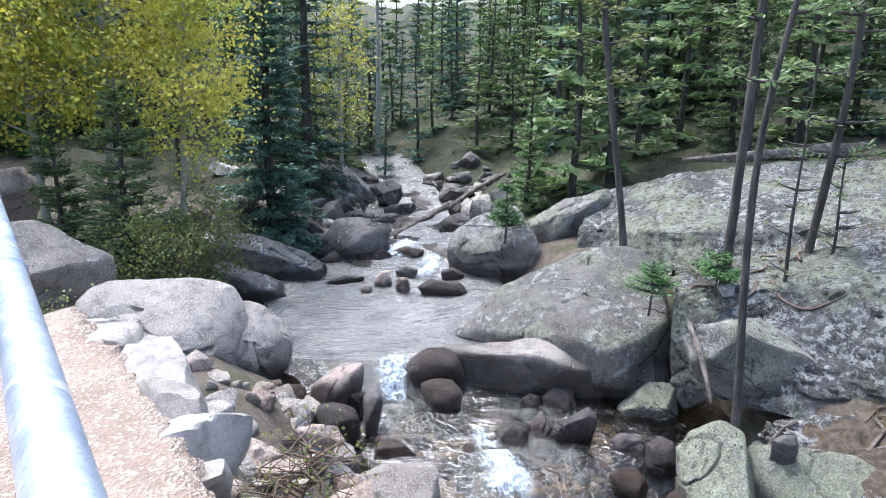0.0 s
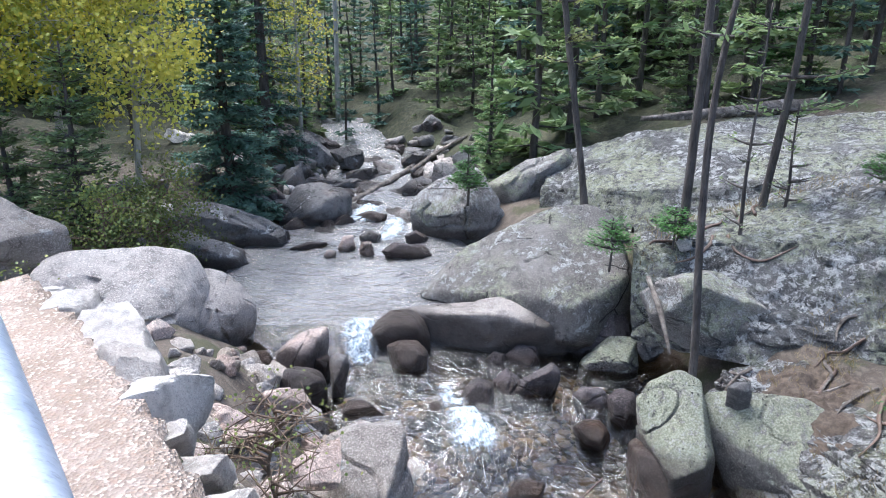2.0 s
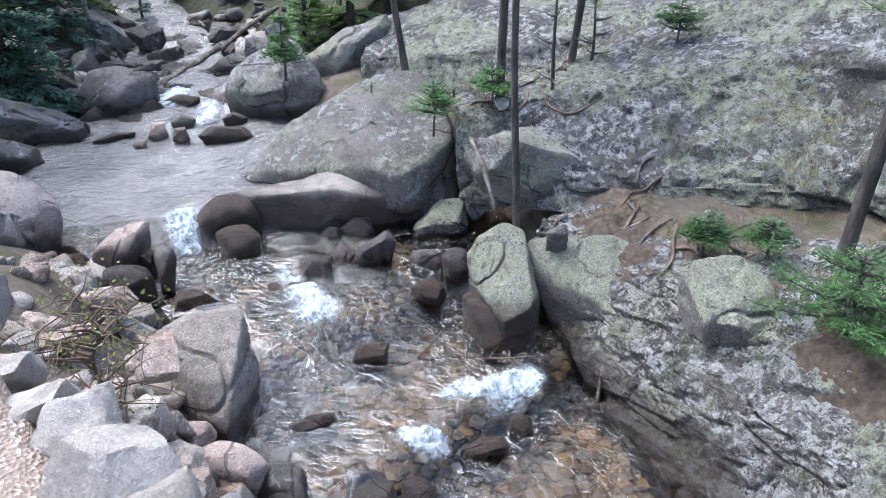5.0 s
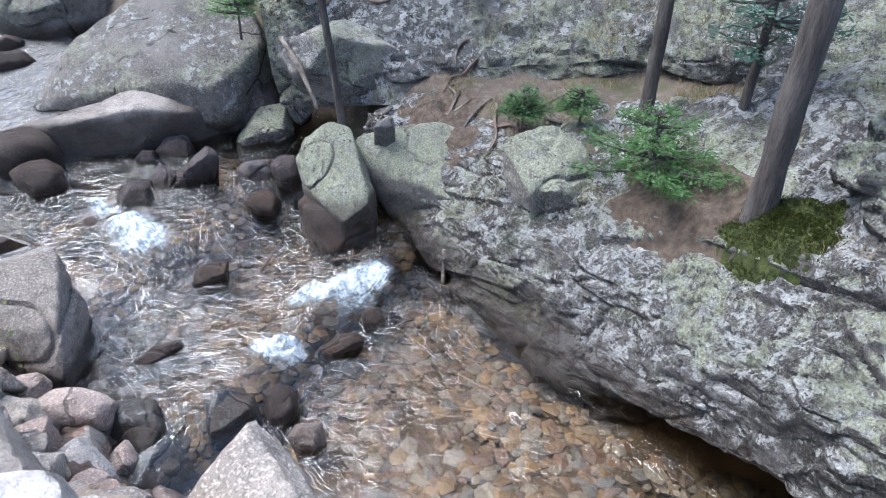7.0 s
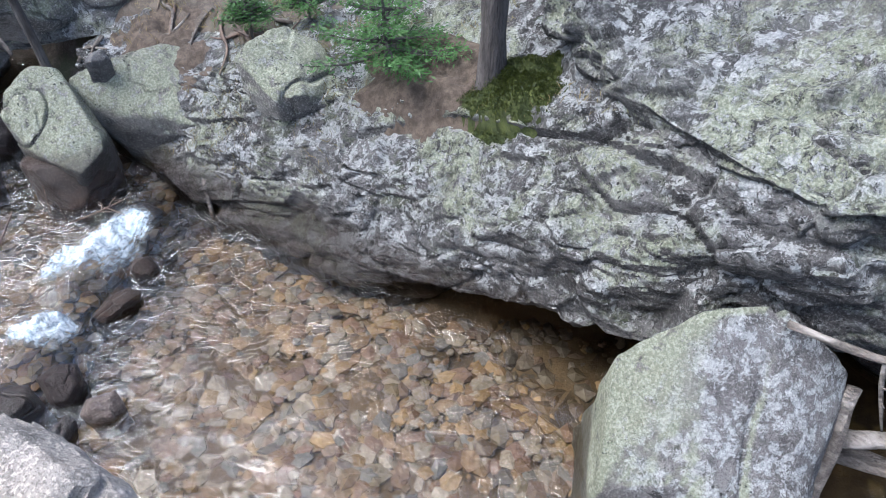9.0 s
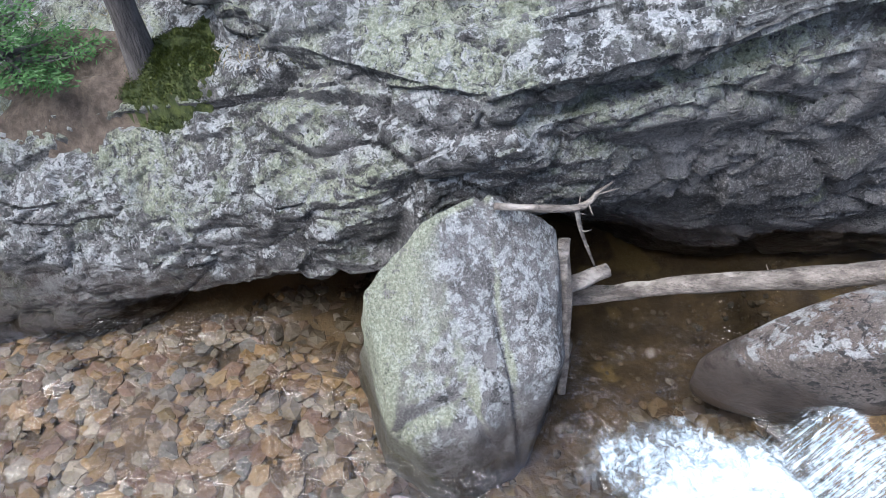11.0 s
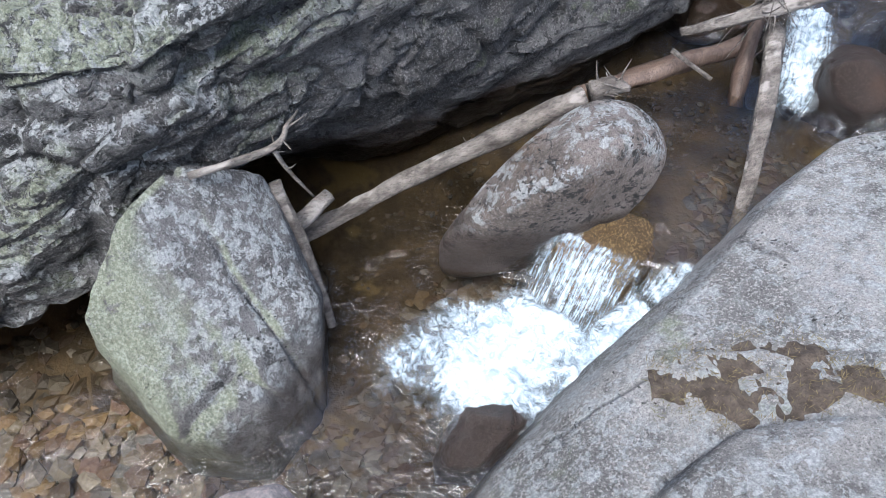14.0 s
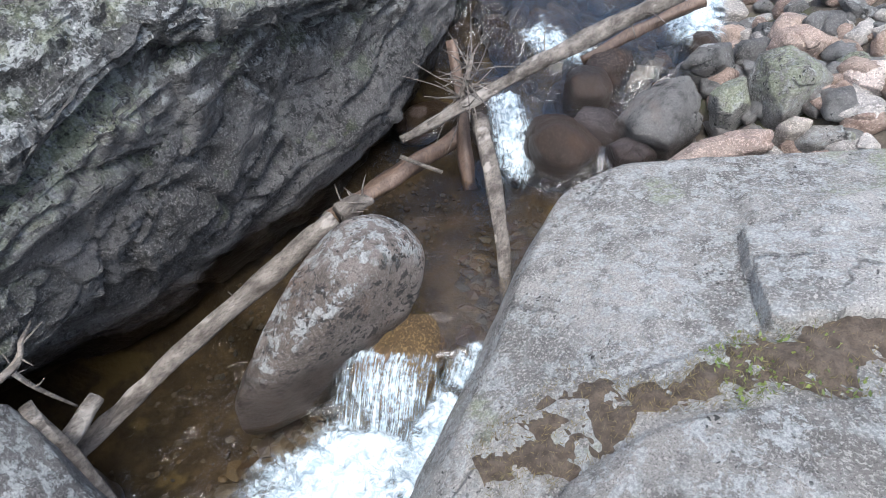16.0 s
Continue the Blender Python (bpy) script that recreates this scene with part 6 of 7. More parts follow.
log([(4.78, -5.65, 1.45), (4.4, -5.4, 0.9), (4.0, -5.1, 0.3)], (0.05, 0.065, 0.07), DARKWOOD, "dark upright log among the driftwood", twigs=4, seed=6)
log([(3.9, -6.7, 1.15), (3.6, -7.1, 1.4), (3.2, -7.7, 1.7)], (0.05, 0.055, 0.06), DARKWOOD, "brown log beside the falls", seed=7)
log([(4.5, -4.62, 0.72), (4.15, -4.85, 0.58)], (0.02, 0.018), DEADWOOD, "thin bare stick over the water", "stick", seed=8)
log([(4.16, -5.1, 1.2), (4.2, -5.2, 1.4), (4.25, -5.35, 1.6)], (0.05, 0.03, 0.012), DEADWOOD, "tangle of bare bleached roots", "root_tangle", 46, 10, 0.5)
log([(3.9, -0.4, 1.42), (4.0, -0.95, 1.36), (4.08, -1.1, 1.45), (4.22, -1.2, 1.42)], (0.024, 0.02, 0.016, 0.006), DEADWOOD, "bare forked branch on the boulder", "branch_wood", 3, 11, 0.16)
log([(4.0, -0.96, 1.36), (3.98, -1.02, 1.15), (3.94, -1.15, 0.85)], (0.016, 0.014, 0.008), DEADWOOD, "bare hanging branch beside the boulder", "branch_wood", 4, 12, 0.1)
log([(4.1, -0.92, 0.95), (3.8, -0.97, 0.5), (3.4, -1.0, -0.05)], (0.05, 0.045, 0.035), DEADWOOD, "short broken stick leaning on the boulder", "stick", seed=13)
log([(4.0, -0.94, 0.5), (4.2, -1.3, 0.52)], (0.05, 0.055), DEADWOOD, "short sawn piece of driftwood", "stick", seed=14)
log([(-1.2, 14.9, 1.2), (-0.4, 16.4, 1.35), (0.45, 18.0, 1.55)], (0.09, 0.08, 0.06), DEADWOOD, "bleached log lying across the upper stream", twigs=4, seed=15)
log([(0.2, 17.0, 1.5), (0.9, 17.6, 1.9), (1.7, 18.3, 2.2)], (0.06, 0.06, 0.04), DEADWOOD, "grey driftwood log upstream", twigs=8, seed=16, twig_len=0.5)
log([(5.0, 14.35, 3.15), (6.6, 14.8, 3.2), (8.4, 15.2, 3.28), (11.5, 16.2, 3.4)], (0.04, 0.11, 0.15, 0.17), DEADWOOD, "fallen grey tree trunk lying on the rock", "fallen_trunk", 6, 17, 0.5)
log([(2.2, 6.0, 0.1), (2.6, 5.5, 0.35), (2.9, 5.25, 0.5)], (0.012, 0.012, 0.006), DARKWOOD, "wet twigs caught under the block", "stick", 12, 18, 0.35)
log([(1.75, 5.85, 0.3), (2.1, 6.1, 0.42)], (0.012, 0.008), DARKWOOD, "thin twig stuck in the rapids", "stick", 0, 19)
log([(3.1, 8.05, 1.95), (3.12, 7.6, 1.7), (3.13, 7.2, 1.3)], (0.035, 0.035, 0.02), DEADWOOD, "split bleached root on the rock face", "root", 2, 20, 0.2)


# ---- trees ----
def quads(centre, along, across):
    """Small leaf-like diamonds."""
    n = len(centre)
    v = np.stack([centre - along * 0.5, centre + across * 0.5, centre + along * 0.5, centre - across * 0.5], 1).reshape(-1, 3)
    f = np.arange(n * 4).reshape(n, 4).tolist()
    return v, f


def conifer(seed, height, radius, trunk_r, bare, whorls, per, needles, size, mat, label, bark=None, droop=0.25, lean=(0, 0), thin=0.0, top=True, category="conifer tree"):
    """Trunk, drooping branches and needle sprays. bare: the part of the height without live branches."""
    rs = np.random.RandomState(seed)
    root = new("conifer")
    tagged(root, label, category, "conifers")
    bend = 0.05 * height * rs.normal(size=2)
    pts = [np.array((0, 0, -0.25)), np.array((0.02, 0, 0.15)), np.array((lean[0] * 0.3 + bend[0] * 0.2, lean[1] * 0.3 + bend[1] * 0.2, height * 0.33)), np.array((lean[0] * 0.66, lean[1] * 0.66, height * 0.66)), np.array((lean[0], lean[1], height))]
    v, f = tube(pts, (trunk_r * 1.35, trunk_r * 1.05, trunk_r * 0.85, trunk_r * 0.5, 0.012), 10, seed)
    link_mesh("trunk", v, f, bark or BARK, parent=root)
    sticks, cen, alo, acr = [], [], [], []
    for w in range(whorls):
        t = bare + (1 - bare) * (w + rs.rand() * 0.7) / whorls
        t = min(t, 0.985)
        p0 = curve_through(pts, np.array([0.1 + 0.9 * t]))[0]
        for b in range(per):
            if rs.rand() < thin:
                continue
            a = rs.uniform(0, 2 * math.pi)
            prof = (1 - t) ** 0.75 * (0.55 + 0.45 * min(1, (t - bare) / 0.15 + 0.4)) if top else 0.6 + 0.4 * rs.rand()
            L = radius * prof * rs.uniform(0.7, 1.12) + 0.08
            d = np.array([math.cos(a), math.sin(a), 0.15 - droop * (1 - t) * 1.2 + 0.5 * max(0, t - 0.8)])
            tip = p0 + d * L
            mid = p0 + d * L * 0.5 + np.array([0, 0, -droop * 0.10 * L])
            tip[2] += 0.10 * L
            sticks.append(tube([p0, mid, tip], (0.018 + 0.012 * L, 0.010, 0.003), 4, seed, 0))
            n = max(6, int(needles * L / radius))
            s = rs.rand(n) ** 0.75
            s = 0.12 + 0.88 * s
            line = (p0[None] * ((1 - s) ** 2)[:, None] + 2 * mid[None] * (s * (1 - s))[:, None] + tip[None] * (s ** 2)[:, None])
            sid = np.array([-d[1], d[0], 0])
            wd = rs.uniform(-1, 1, n)
            reach = 0.30 * L * (1.05 - s) + 0.05
            q = line + sid[None] * (wd * reach)[:, None] + rs.normal(size=(n, 3)) * 0.025 * np.array([1, 1, 1.2]) - np.array([0, 0, 1]) * (np.abs(wd) * reach * 0.25)[:, None]
            out = d[None] * 0.75 + sid[None] * (np.sign(wd) * 0.8)[:, None] + rs.normal(size=(n, 3)) * 0.35
            out /= np.linalg.norm(out, axis=1)[:, None]
            up = np.cross(out, rs.normal(size=(n, 3)) * 0.5 + np.array([0, 0, 1.0]))
            up /= np.linalg.norm(up, axis=1)[:, None] + 1e-9
            k = rs.uniform(0.7, 1.3, n) * size
            cen.append(q), alo.append(out * k[:, None]), acr.append(up * (k * 0.30)[:, None])
    if sticks:
        v, f = join(sticks)
        tagged(link_mesh("branch_frame", v, f, bark or BARK, parent=root), kind="stuff")
    if cen:
        v, f = quads(np.concatenate(cen), np.concatenate(alo), np.concatenate(acr))
        tagged(link_mesh("crown", v, f, mat, False, parent=root), kind="stuff")
    return root


def at_ground(x, y, dz=-0.05):
    return float(ground_height(np.array([x]), np.array([y]))[0]) + dz


def put(tree, x, y, z, turn=0, scale=1.0, tip=(0, 0)):
    tree.matrix_basis = pose(x, y, z, tip[0], tip[1], turn) @ Matrix.Diagonal((scale, scale, scale, 1))
    return tree


def broadleaf(seed, height, spread_r, trunk_r, limbs, leaves, size, mat, label, bark, start=0.3, lean=(0, 0), name="aspen_tree", category="aspen tree", clump=0.28):
    """Trunk with limbs and twigs, each tipped with clumps of leaves."""
    rs = np.random.RandomState(seed)
    root = new(name)
    tagged(root, label, category, "broadleaf trees")
    pts = [np.array((0, 0, -0.2)), np.array((lean[0] * 0.3 + rs.normal() * 0.05, lean[1] * 0.3, height * 0.35)), np.array((lean[0] * 0.7, lean[1] * 0.7 + rs.normal() * 0.06, height * 0.7)), np.array((lean[0], lean[1], height))]
    v, f = tube(pts, (trunk_r * 1.2, trunk_r, trunk_r * 0.6, 0.01), 9, seed)
    link_mesh("trunk", v, f, bark, parent=root)
    sticks, cen = [], []
    for b in range(limbs):
        t = start + (1 - start) * (b + rs.rand()) / limbs
        p0 = curve_through(pts, np.array([min(t, 0.97)]))[0]
        a = rs.uniform(0, 2 * math.pi)
        L = spread_r * (1.1 - 0.7 * (t - start) / (1 - start)) * rs.uniform(0.6, 1.1)
        d = np.array([math.cos(a), math.sin(a), rs.uniform(0.2, 0.75)])
        mid, tip = p0 + d * L * 0.5, p0 + d * L + np.array([0, 0, -0.08 * L])
        sticks.append(tube([p0, mid, tip], (0.012 + trunk_r * 0.22, 0.008, 0.003), 5, seed + b, 0))
        for c in range(5):
            s = rs.uniform(0.3, 1.0)
            q = p0 + (tip - p0) * s
            e = q + rs.normal(size=3) * np.array([1, 1, 0.7]) * clump * 1.1
            sticks.append(tube([q, (q + e) / 2 + rs.normal(size=3) * 0.02, e], (0.006, 0.004, 0.002), 3, seed, 0))
            m = max(3, int(leaves / (limbs * 5)))
            cen.append(e[None] + rs.normal(size=(m, 3)) * np.array([1, 1, 0.75]) * clump * rs.uniform(0.4, 1.0))
    v, f = join(sticks)
    tagged(link_mesh("limb_frame", v, f, bark, parent=root), kind="stuff")
    cen = np.concatenate(cen)
    n = len(cen)
    al = rs.normal(size=(n, 3))
    al /= np.linalg.norm(al, axis=1)[:, None]
    ac = np.cross(al, rs.normal(size=(n, 3)))
    ac /= np.linalg.norm(ac, axis=1)[:, None]
    k = rs.uniform(0.7, 1.25, n) * size
    v, f = quads(cen, al * k[:, None], ac * (k * 0.85)[:, None])
    tagged(link_mesh("crown", v, f, mat, False, parent=root), kind="stuff")
    return root


# left bank: spruce, aspens, young pines and willow
put(conifer(31, 5.8, 1.2, 0.10, 0.04, 36, 9, 120, 0.14, NEEDLE_BLUE, "dense blue-green spruce beside the stream", droop=0.45), -3.45, 13.9, at_ground(-3.45, 13.9))
put(conifer(32, 8.0, 1.2, 0.12, 0.08, 34, 7, 55, 0.16, NEEDLE_BLUE, "tall dark spruce behind the stream", droop=0.45), -3.3, 17.2, at_ground(-3.3, 17.2))
put(conifer(33, 2.9, 1.0, 0.06, 0.03, 20, 8, 80, 0.11, NEEDLE, "dark young pine on the bank", droop=0.1), -4.9, 10.6, at_ground(-4.9, 10.6))
put(conifer(34, 2.6, 0.75, 0.05, 0.03, 18, 7, 70, 0.11, NEEDLE, "dark young pine beside the aspens", droop=0.1), -6.1, 10.9, at_ground(-6.1, 10.9))
put(broadleaf(41, 5.4, 1.7, 0.06, 34, 11000, 0.075, ASPEN, "aspen tree with yellow-green autumn leaves", ASPENBARK, 0.32, (-0.3, 0.2)), -6.6, 11.4, at_ground(-6.6, 11.4))
put(broadleaf(42, 5.8, 1.7, 0.06, 34, 11000, 0.075, ASPEN, "slender aspen with yellowing leaves", ASPENBARK, 0.34, (0.2, 0.1)), -5.9, 12.2, at_ground(-5.9, 12.2))
put(broadleaf(43, 5.0, 1.3, 0.05, 30, 9000, 0.072, ASPEN_YELLOW, "leaning aspen with golden yellow leaves", ASPENBARK, 0.32, (0.5, -0.2)), -4.6, 12.0, at_ground(-4.6, 12.0))
put(broadleaf(44, 6.0, 1.8, 0.06, 34, 11000, 0.08, ASPEN, "aspen tree with green and yellow leaves", ASPENBARK, 0.3, (0.1, 0.1)), -8.2, 12.2, at_ground(-8.2, 12.2))
put(broadleaf(45, 4.6, 0.8, 0.05, 20, 1600, 0.08, ASPEN_YELLOW, "slim golden aspen behind the spruce", ASPENBARK, 0.3), -2.6, 18.0, at_ground(-2.6, 18.0))
put(broadleaf(46, 7.6, 1.2, 0.08, 20, 2200, 0.10, ASPEN, "tall aspen with a light green crown", ASPENBARK, 0.62), -2.2, 24.0, at_ground(-2.2, 24.0))
put(broadleaf(47, 1.5, 0.9, 0.02, 26, 3600, 0.05, WILLOW, "low willow bush turning yellow", TWIG, 0.05, name="willow_bush", category="bush", clump=0.2), -3.9, 10.9, at_ground(-3.9, 10.9))
put(broadleaf(48, 1.1, 0.8, 0.02, 22, 2600, 0.05, WILLOW, "green willow bush above the boulder", TWIG, 0.05, name="willow_bush", category="bush", clump=0.2), -4.3, 9.9, at_ground(-4.3, 9.9))
put(broadleaf(49, 0.5, 0.45, 0.012, 16, 900, 0.04, WILLOW, "small green shrub behind the path", TWIG, 0.05, name="shrub", category="shrub", clump=0.14), -4.4, 7.3, at_ground(-4.4, 7.3))
put(broadleaf(50, 0.75, 0.45, 0.012, 26, 420, 0.028, WILLOW, "sparse twiggy shrub on the rubble bank", TWIG, 0.05, name="shrub", category="shrub", clump=0.13), -0.85, 4.15, 1.75)

# right bank: single pines on the rocks
put(conifer(61, 8.5, 1.1, 0.058, 0.36, 14, 3, 46, 0.14, NEEDLE_OLIVE, "leaning pine with sparse yellow-green branches on the rock", lean=(-1.2, 0.3), thin=0.3, droop=0.0), 3.02, 11.22, 2.2)
put(conifer(62, 9.0, 1.0, 0.058, 0.45, 12, 3, 40, 0.14, NEEDLE, "grey-barked pine with dead lower branches", lean=(0.1, 0), thin=0.35, droop=0.0), 3.7, 8.63, 2.25)
put(conifer(63, 9.0, 1.0, 0.042, 0.5, 12, 3, 40, 0.14, NEEDLE, "slender pine with bare grey trunk on the shelf", lean=(0.45, 0.05), thin=0.35, droop=0.0), 3.2, 6.75, 1.3)
put(conifer(64, 9.0, 1.3, 0.055, 0.30, 16, 4, 60, 0.14, NEEDLE, "pine with dark green branches above the soil", lean=(0.1, 0), thin=0.2, droop=0.05), 5.16, 9.4, 2.35)
put(conifer(65, 3.0, 0.5, 0.025, 0.2, 10, 2, 6, 0.1, NEEDLE, "thin dead pine sapling with bare twigs", lean=(0.02, 0), thin=0.1, droop=0.0), 4.39, 8.43, 2.25)
put(conifer(66, 1.7, 0.4, 0.025, 0.2, 9, 2, 4, 0.1, NEEDLE, "small dead sapling with grey twigs", thin=0.1, droop=0.0), 5.35, 9.15, 2.3)
put(conifer(67, 6.0, 0.9, 0.07, 0.42, 14, 4, 50, 0.11, NEEDLE, "dark pine growing from the rock shelf", lean=(0.15, 0.1), thin=0.2), 5.7, 4.45, 1.75)
put(conifer(68, 8.0, 1.3, 0.115, 0.55, 12, 4, 50, 0.12, NEEDLE, "thick rough-barked pine on the mossy shelf", lean=(0.6, -0.1), thin=0.2), 4.97, 2.5, 1.72)
put(conifer(69, 3.6, 1.0, 0.045, 0.30, 15, 5, 150, 0.07, NEEDLE_BLUE, "young fir with layered green branches", droop=0.15), 6.1, 3.6, 1.9)
put(conifer(70, 0.7, 0.95, 0.03, 0.12, 7, 5, 240, 0.05, NEEDLE_YOUNG, "low green fir branches spreading over the shelf", droop=0.1), 4.9, 3.6, 1.5)
put(conifer(71, 0.4, 0.28, 0.012, 0.05, 7, 6, 60, 0.05, NEEDLE_YOUNG, "small bright green fir seedling", droop=0.0), 4.65, 5.2, 1.5)
put(conifer(72, 0.33, 0.26, 0.012, 0.05, 6, 6, 50, 0.05, NEEDLE_YOUNG, "small green fir seedling by the rock", droop=0.0), 5.15, 4.85, 1.58)
put(conifer(73, 0.5, 0.35, 0.012, 0.05, 7, 5, 50, 0.06, NEEDLE_YOUNG, "green pine seedling at the rock edge", droop=0.0), 2.75, 8.55, 2.1)
put(conifer(74, 0.45, 0.3, 0.012, 0.05, 7, 5, 50, 0.06, NEEDLE_YOUNG, "green pine seedling beside the trunk", droop=0.0), 3.55, 8.5, 2.3)
put(conifer(75, 0.9, 0.35, 0.02, 0.05, 9, 5, 50, 0.08, NEEDLE_YOUNG, "small green pine on a boulder", droop=0.0), 1.2, 12.4, 2.05)
put(conifer(76, 0.5, 0.35, 0.012, 0.05, 7, 5, 50, 0.06, NEEDLE_YOUNG, "green seedling on the upper slab", droop=0.0), 6.4, 8.6, 3.0)

# the forest behind: a few kinds, set out over the slopes
kinds = [
    conifer(81, 9.5, 1.5, 0.12, 0.14, 30, 7, 44, 0.26, NEEDLE, "tall dark green pine of the forest", droop=0.25),
    conifer(82, 11.0, 1.4, 0.13, 0.24, 30, 7, 44, 0.26, NEEDLE, "tall pine with bare lower trunk", droop=0.2),
    conifer(83, 8.0, 1.3, 0.10, 0.08, 30, 7, 46, 0.25, NEEDLE_BLUE, "dark spruce of the forest", droop=0.4),
    conifer(84, 10.0, 1.2, 0.11, 0.32, 26, 5, 40, 0.25, NEEDLE, "thin forest pine with grey trunk", droop=0.2, thin=0.2),
    conifer(85, 5.0, 1.2, 0.07, 0.05, 22, 7, 50, 0.22, NEEDLE_YOUNG, "young green pine at the forest edge", droop=0.15),
]
far_kinds = [
    conifer(91, 8.0, 1.7, 0.10, 0.10, 16, 5, 17, 0.55, NEEDLE, "distant dark green forest pine", droop=0.25),
    conifer(92, 9.0, 1.5, 0.11, 0.16, 16, 5, 17, 0.5, NEEDLE_BLUE, "distant dark spruce of the forest", droop=0.35),
    conifer(93, 7.5, 1.6, 0.10, 0.08, 15, 5, 17, 0.5, NEEDLE, "distant bushy pine on the slope", droop=0.2),
]
spots = []
tries = 0
while len(spots) < 245 and tries < 30000:
    tries += 1
    x, y = rng.uniform(-30, 34), 14.2 + 24 * rng.random() ** 1.4
    if abs(x) > 5 + 0.7 * y:
        continue
    cx = float(left_edge(y) + right_edge(y)) / 2
    if abs(x - cx) < (2.5 if y < 19.5 else 1.6 if y < 21.5 else 0):
        continue
    if 1.5 < x < 12 and y < 15.4:
        continue
    if -8.5 < x < -2.5 and y < 15.2:
        continue
    gap = 0.95 if y < 22 else 1.3
    if any((x - a) ** 2 + (y - b) ** 2 < gap * gap for a, b in spots):
        continue
    spots.append((x, y))
spots += [(rng.uniform(-4, 8), rng.uniform(21, 33)) for k in range(30)]
extra = [(13.5, 12.2), (12.2, 10.0), (10.8, 12.4), (14.5, 8.0), (12.0, 6.5), (13.8, 4.0), (10.6, 13.4), (-9.5, 13), (-10.5, 10.5), (-12, 12), (-11, 8), (-13, 15), (-14, 10), (12.5, 1.0), (13.0, -2.5), (12, -6), (-9, -8), (-7, -12), (2, -18), (7, -17), (-3, -16), (11, -12), (-12, -3)]
used = set()
for k, (x, y) in enumerate(spots + extra):
    near = (y < 20.5 and k % 3) or k >= len(spots)
    family = kinds if near else far_kinds
    kind = rng.choice((0, 0, 1, 1, 2, 3, 3, 4)) if near and k < len(spots) else rng.choice((0, 1, 2))
    m = pose(x, y, at_ground(x, y, -0.15), rng.uniform(-2, 2), rng.uniform(-2, 2), rng.uniform(0, 360))
    s = rng.uniform(0.5, 0.72) if abs(x + 1.5) < 0.22 * y else rng.uniform(0.75, 1.05)
    m = m @ Matrix.Diagonal((s, s, s, 1))
    if (near, kind) not in used:
        used.add((near, kind))
        family[kind].matrix_basis = m
    else:
        copy_thing(family[kind], m)


# the woods further up the slopes, past counting
fv, ff, n = [], [], 0
for k in range(120):
    y = rng.uniform(34, 58)
    x = rng.uniform(-0.85, 0.85) * y
    src = far_kinds[k % 3]
    z = at_ground(x, y, -0.2)
    s, a = rng.uniform(0.9, 1.25) * (0.5 if abs(x + 1.5) < 0.25 * y else 1.0), rng.uniform(0, 6.28)
    rot = np.array([[math.cos(a), -math.sin(a), 0], [math.sin(a), math.cos(a), 0], [0, 0, 1]])
    for part in src.children:
        if part.name.startswith("crown"):
            v = np.zeros(len(part.data.vertices) * 3)
            part.data.vertices.foreach_get("co", v)
            v = v.reshape(-1, 3) @ rot.T * s + np.array([x, y, z])
            fv.append(v)
            ff.append(np.arange(len(v)).reshape(-1, 4) + n)
            n += len(v)
woods = link_mesh("far_woods", np.concatenate(fv), np.concatenate(ff).tolist(), NEEDLE, False)
tagged(woods, "dark green conifer woods on the far slopes", "woods", kind="stuff")

# ---- soil, moss, grass, roots ----
def tufts(name, x0, x1, y0, y1, count, size, mat, label, seed, zfun):
    rs = np.random.RandomState(seed)
    p = np.stack([rs.uniform(x0, x1, count), rs.uniform(y0, y1, count)], -1)
    keep = fbm(np.concatenate([p * 1.4, np.zeros((count, 1))], 1), seed, 2) > -0.15
    p = p[keep]
    z = zfun(p[:, 0], p[:, 1])
    cen = np.concatenate([p, z[:, None]], 1)
    n = len(cen)
    al = rs.normal(size=(n, 3)) * 0.5 + np.array([0, 0, 0.8])
    al /= np.linalg.norm(al, axis=1)[:, None]
    ac = np.cross(al, rs.normal(size=(n, 3)))
    ac /= np.linalg.norm(ac, axis=1)[:, None]
    k = rs.uniform(0.5, 1.2, n) * size
    v, f = quads(cen + al * (k * 0.4)[:, None], al * k[:, None], ac * (k * 0.07)[:, None])
    ob = link_mesh(name, v, f, mat, False)
    return tagged(ob, label, name.replace("_", " "), kind="stuff")


def surface(ob, x, y):
    """Height of a rock's top at x, y."""
    hit, place, _, _ = ob.ray_cast(Vector((x, y, 20)), Vector((0, 0, -1)))
    return place[2] if hit else None


def on_rocks(xs, ys):
    out = []
    soil = ground_height(np.array(xs, float), np.array(ys, float))
    for x, y, g in zip(xs, ys, soil):
        z = [h for h in (surface(wall_right, x, y), surface(slab_upper, x, y)) if h is not None]
        out.append(max(z + [float(g)]))
    return np.array(out)


tufts("dry_grass", 3.6, 5.6, 3.6, 7.2, 2600, 0.11, GRASS, "dry grass and needles on the rock shelf", 3, on_rocks)
tufts("dry_grass", 4.6, 7.2, 4.0, 6.9, 5200, 0.13, GRASS, "dry grass and litter at the foot of the slab", 8, on_rocks)
tufts("dry_grass", 4.7, 6.2, 0.6, 3.2, 1500, 0.10, GRASS, "dry grass between the rocks", 4, on_rocks)
tufts("dry_grass", 3.0, 6.5, 8.3, 10.5, 1800, 0.12, GRASS, "sparse dry grass on the soil above the slab", 5, on_rocks)
tufts("dry_grass", -6.5, -2.6, 7.6, 13.5, 2600, 0.14, GRASS, "dry grass on the wooded bank", 6, ground_height)
near_slab = bpy.data.objects["rock_slab"]


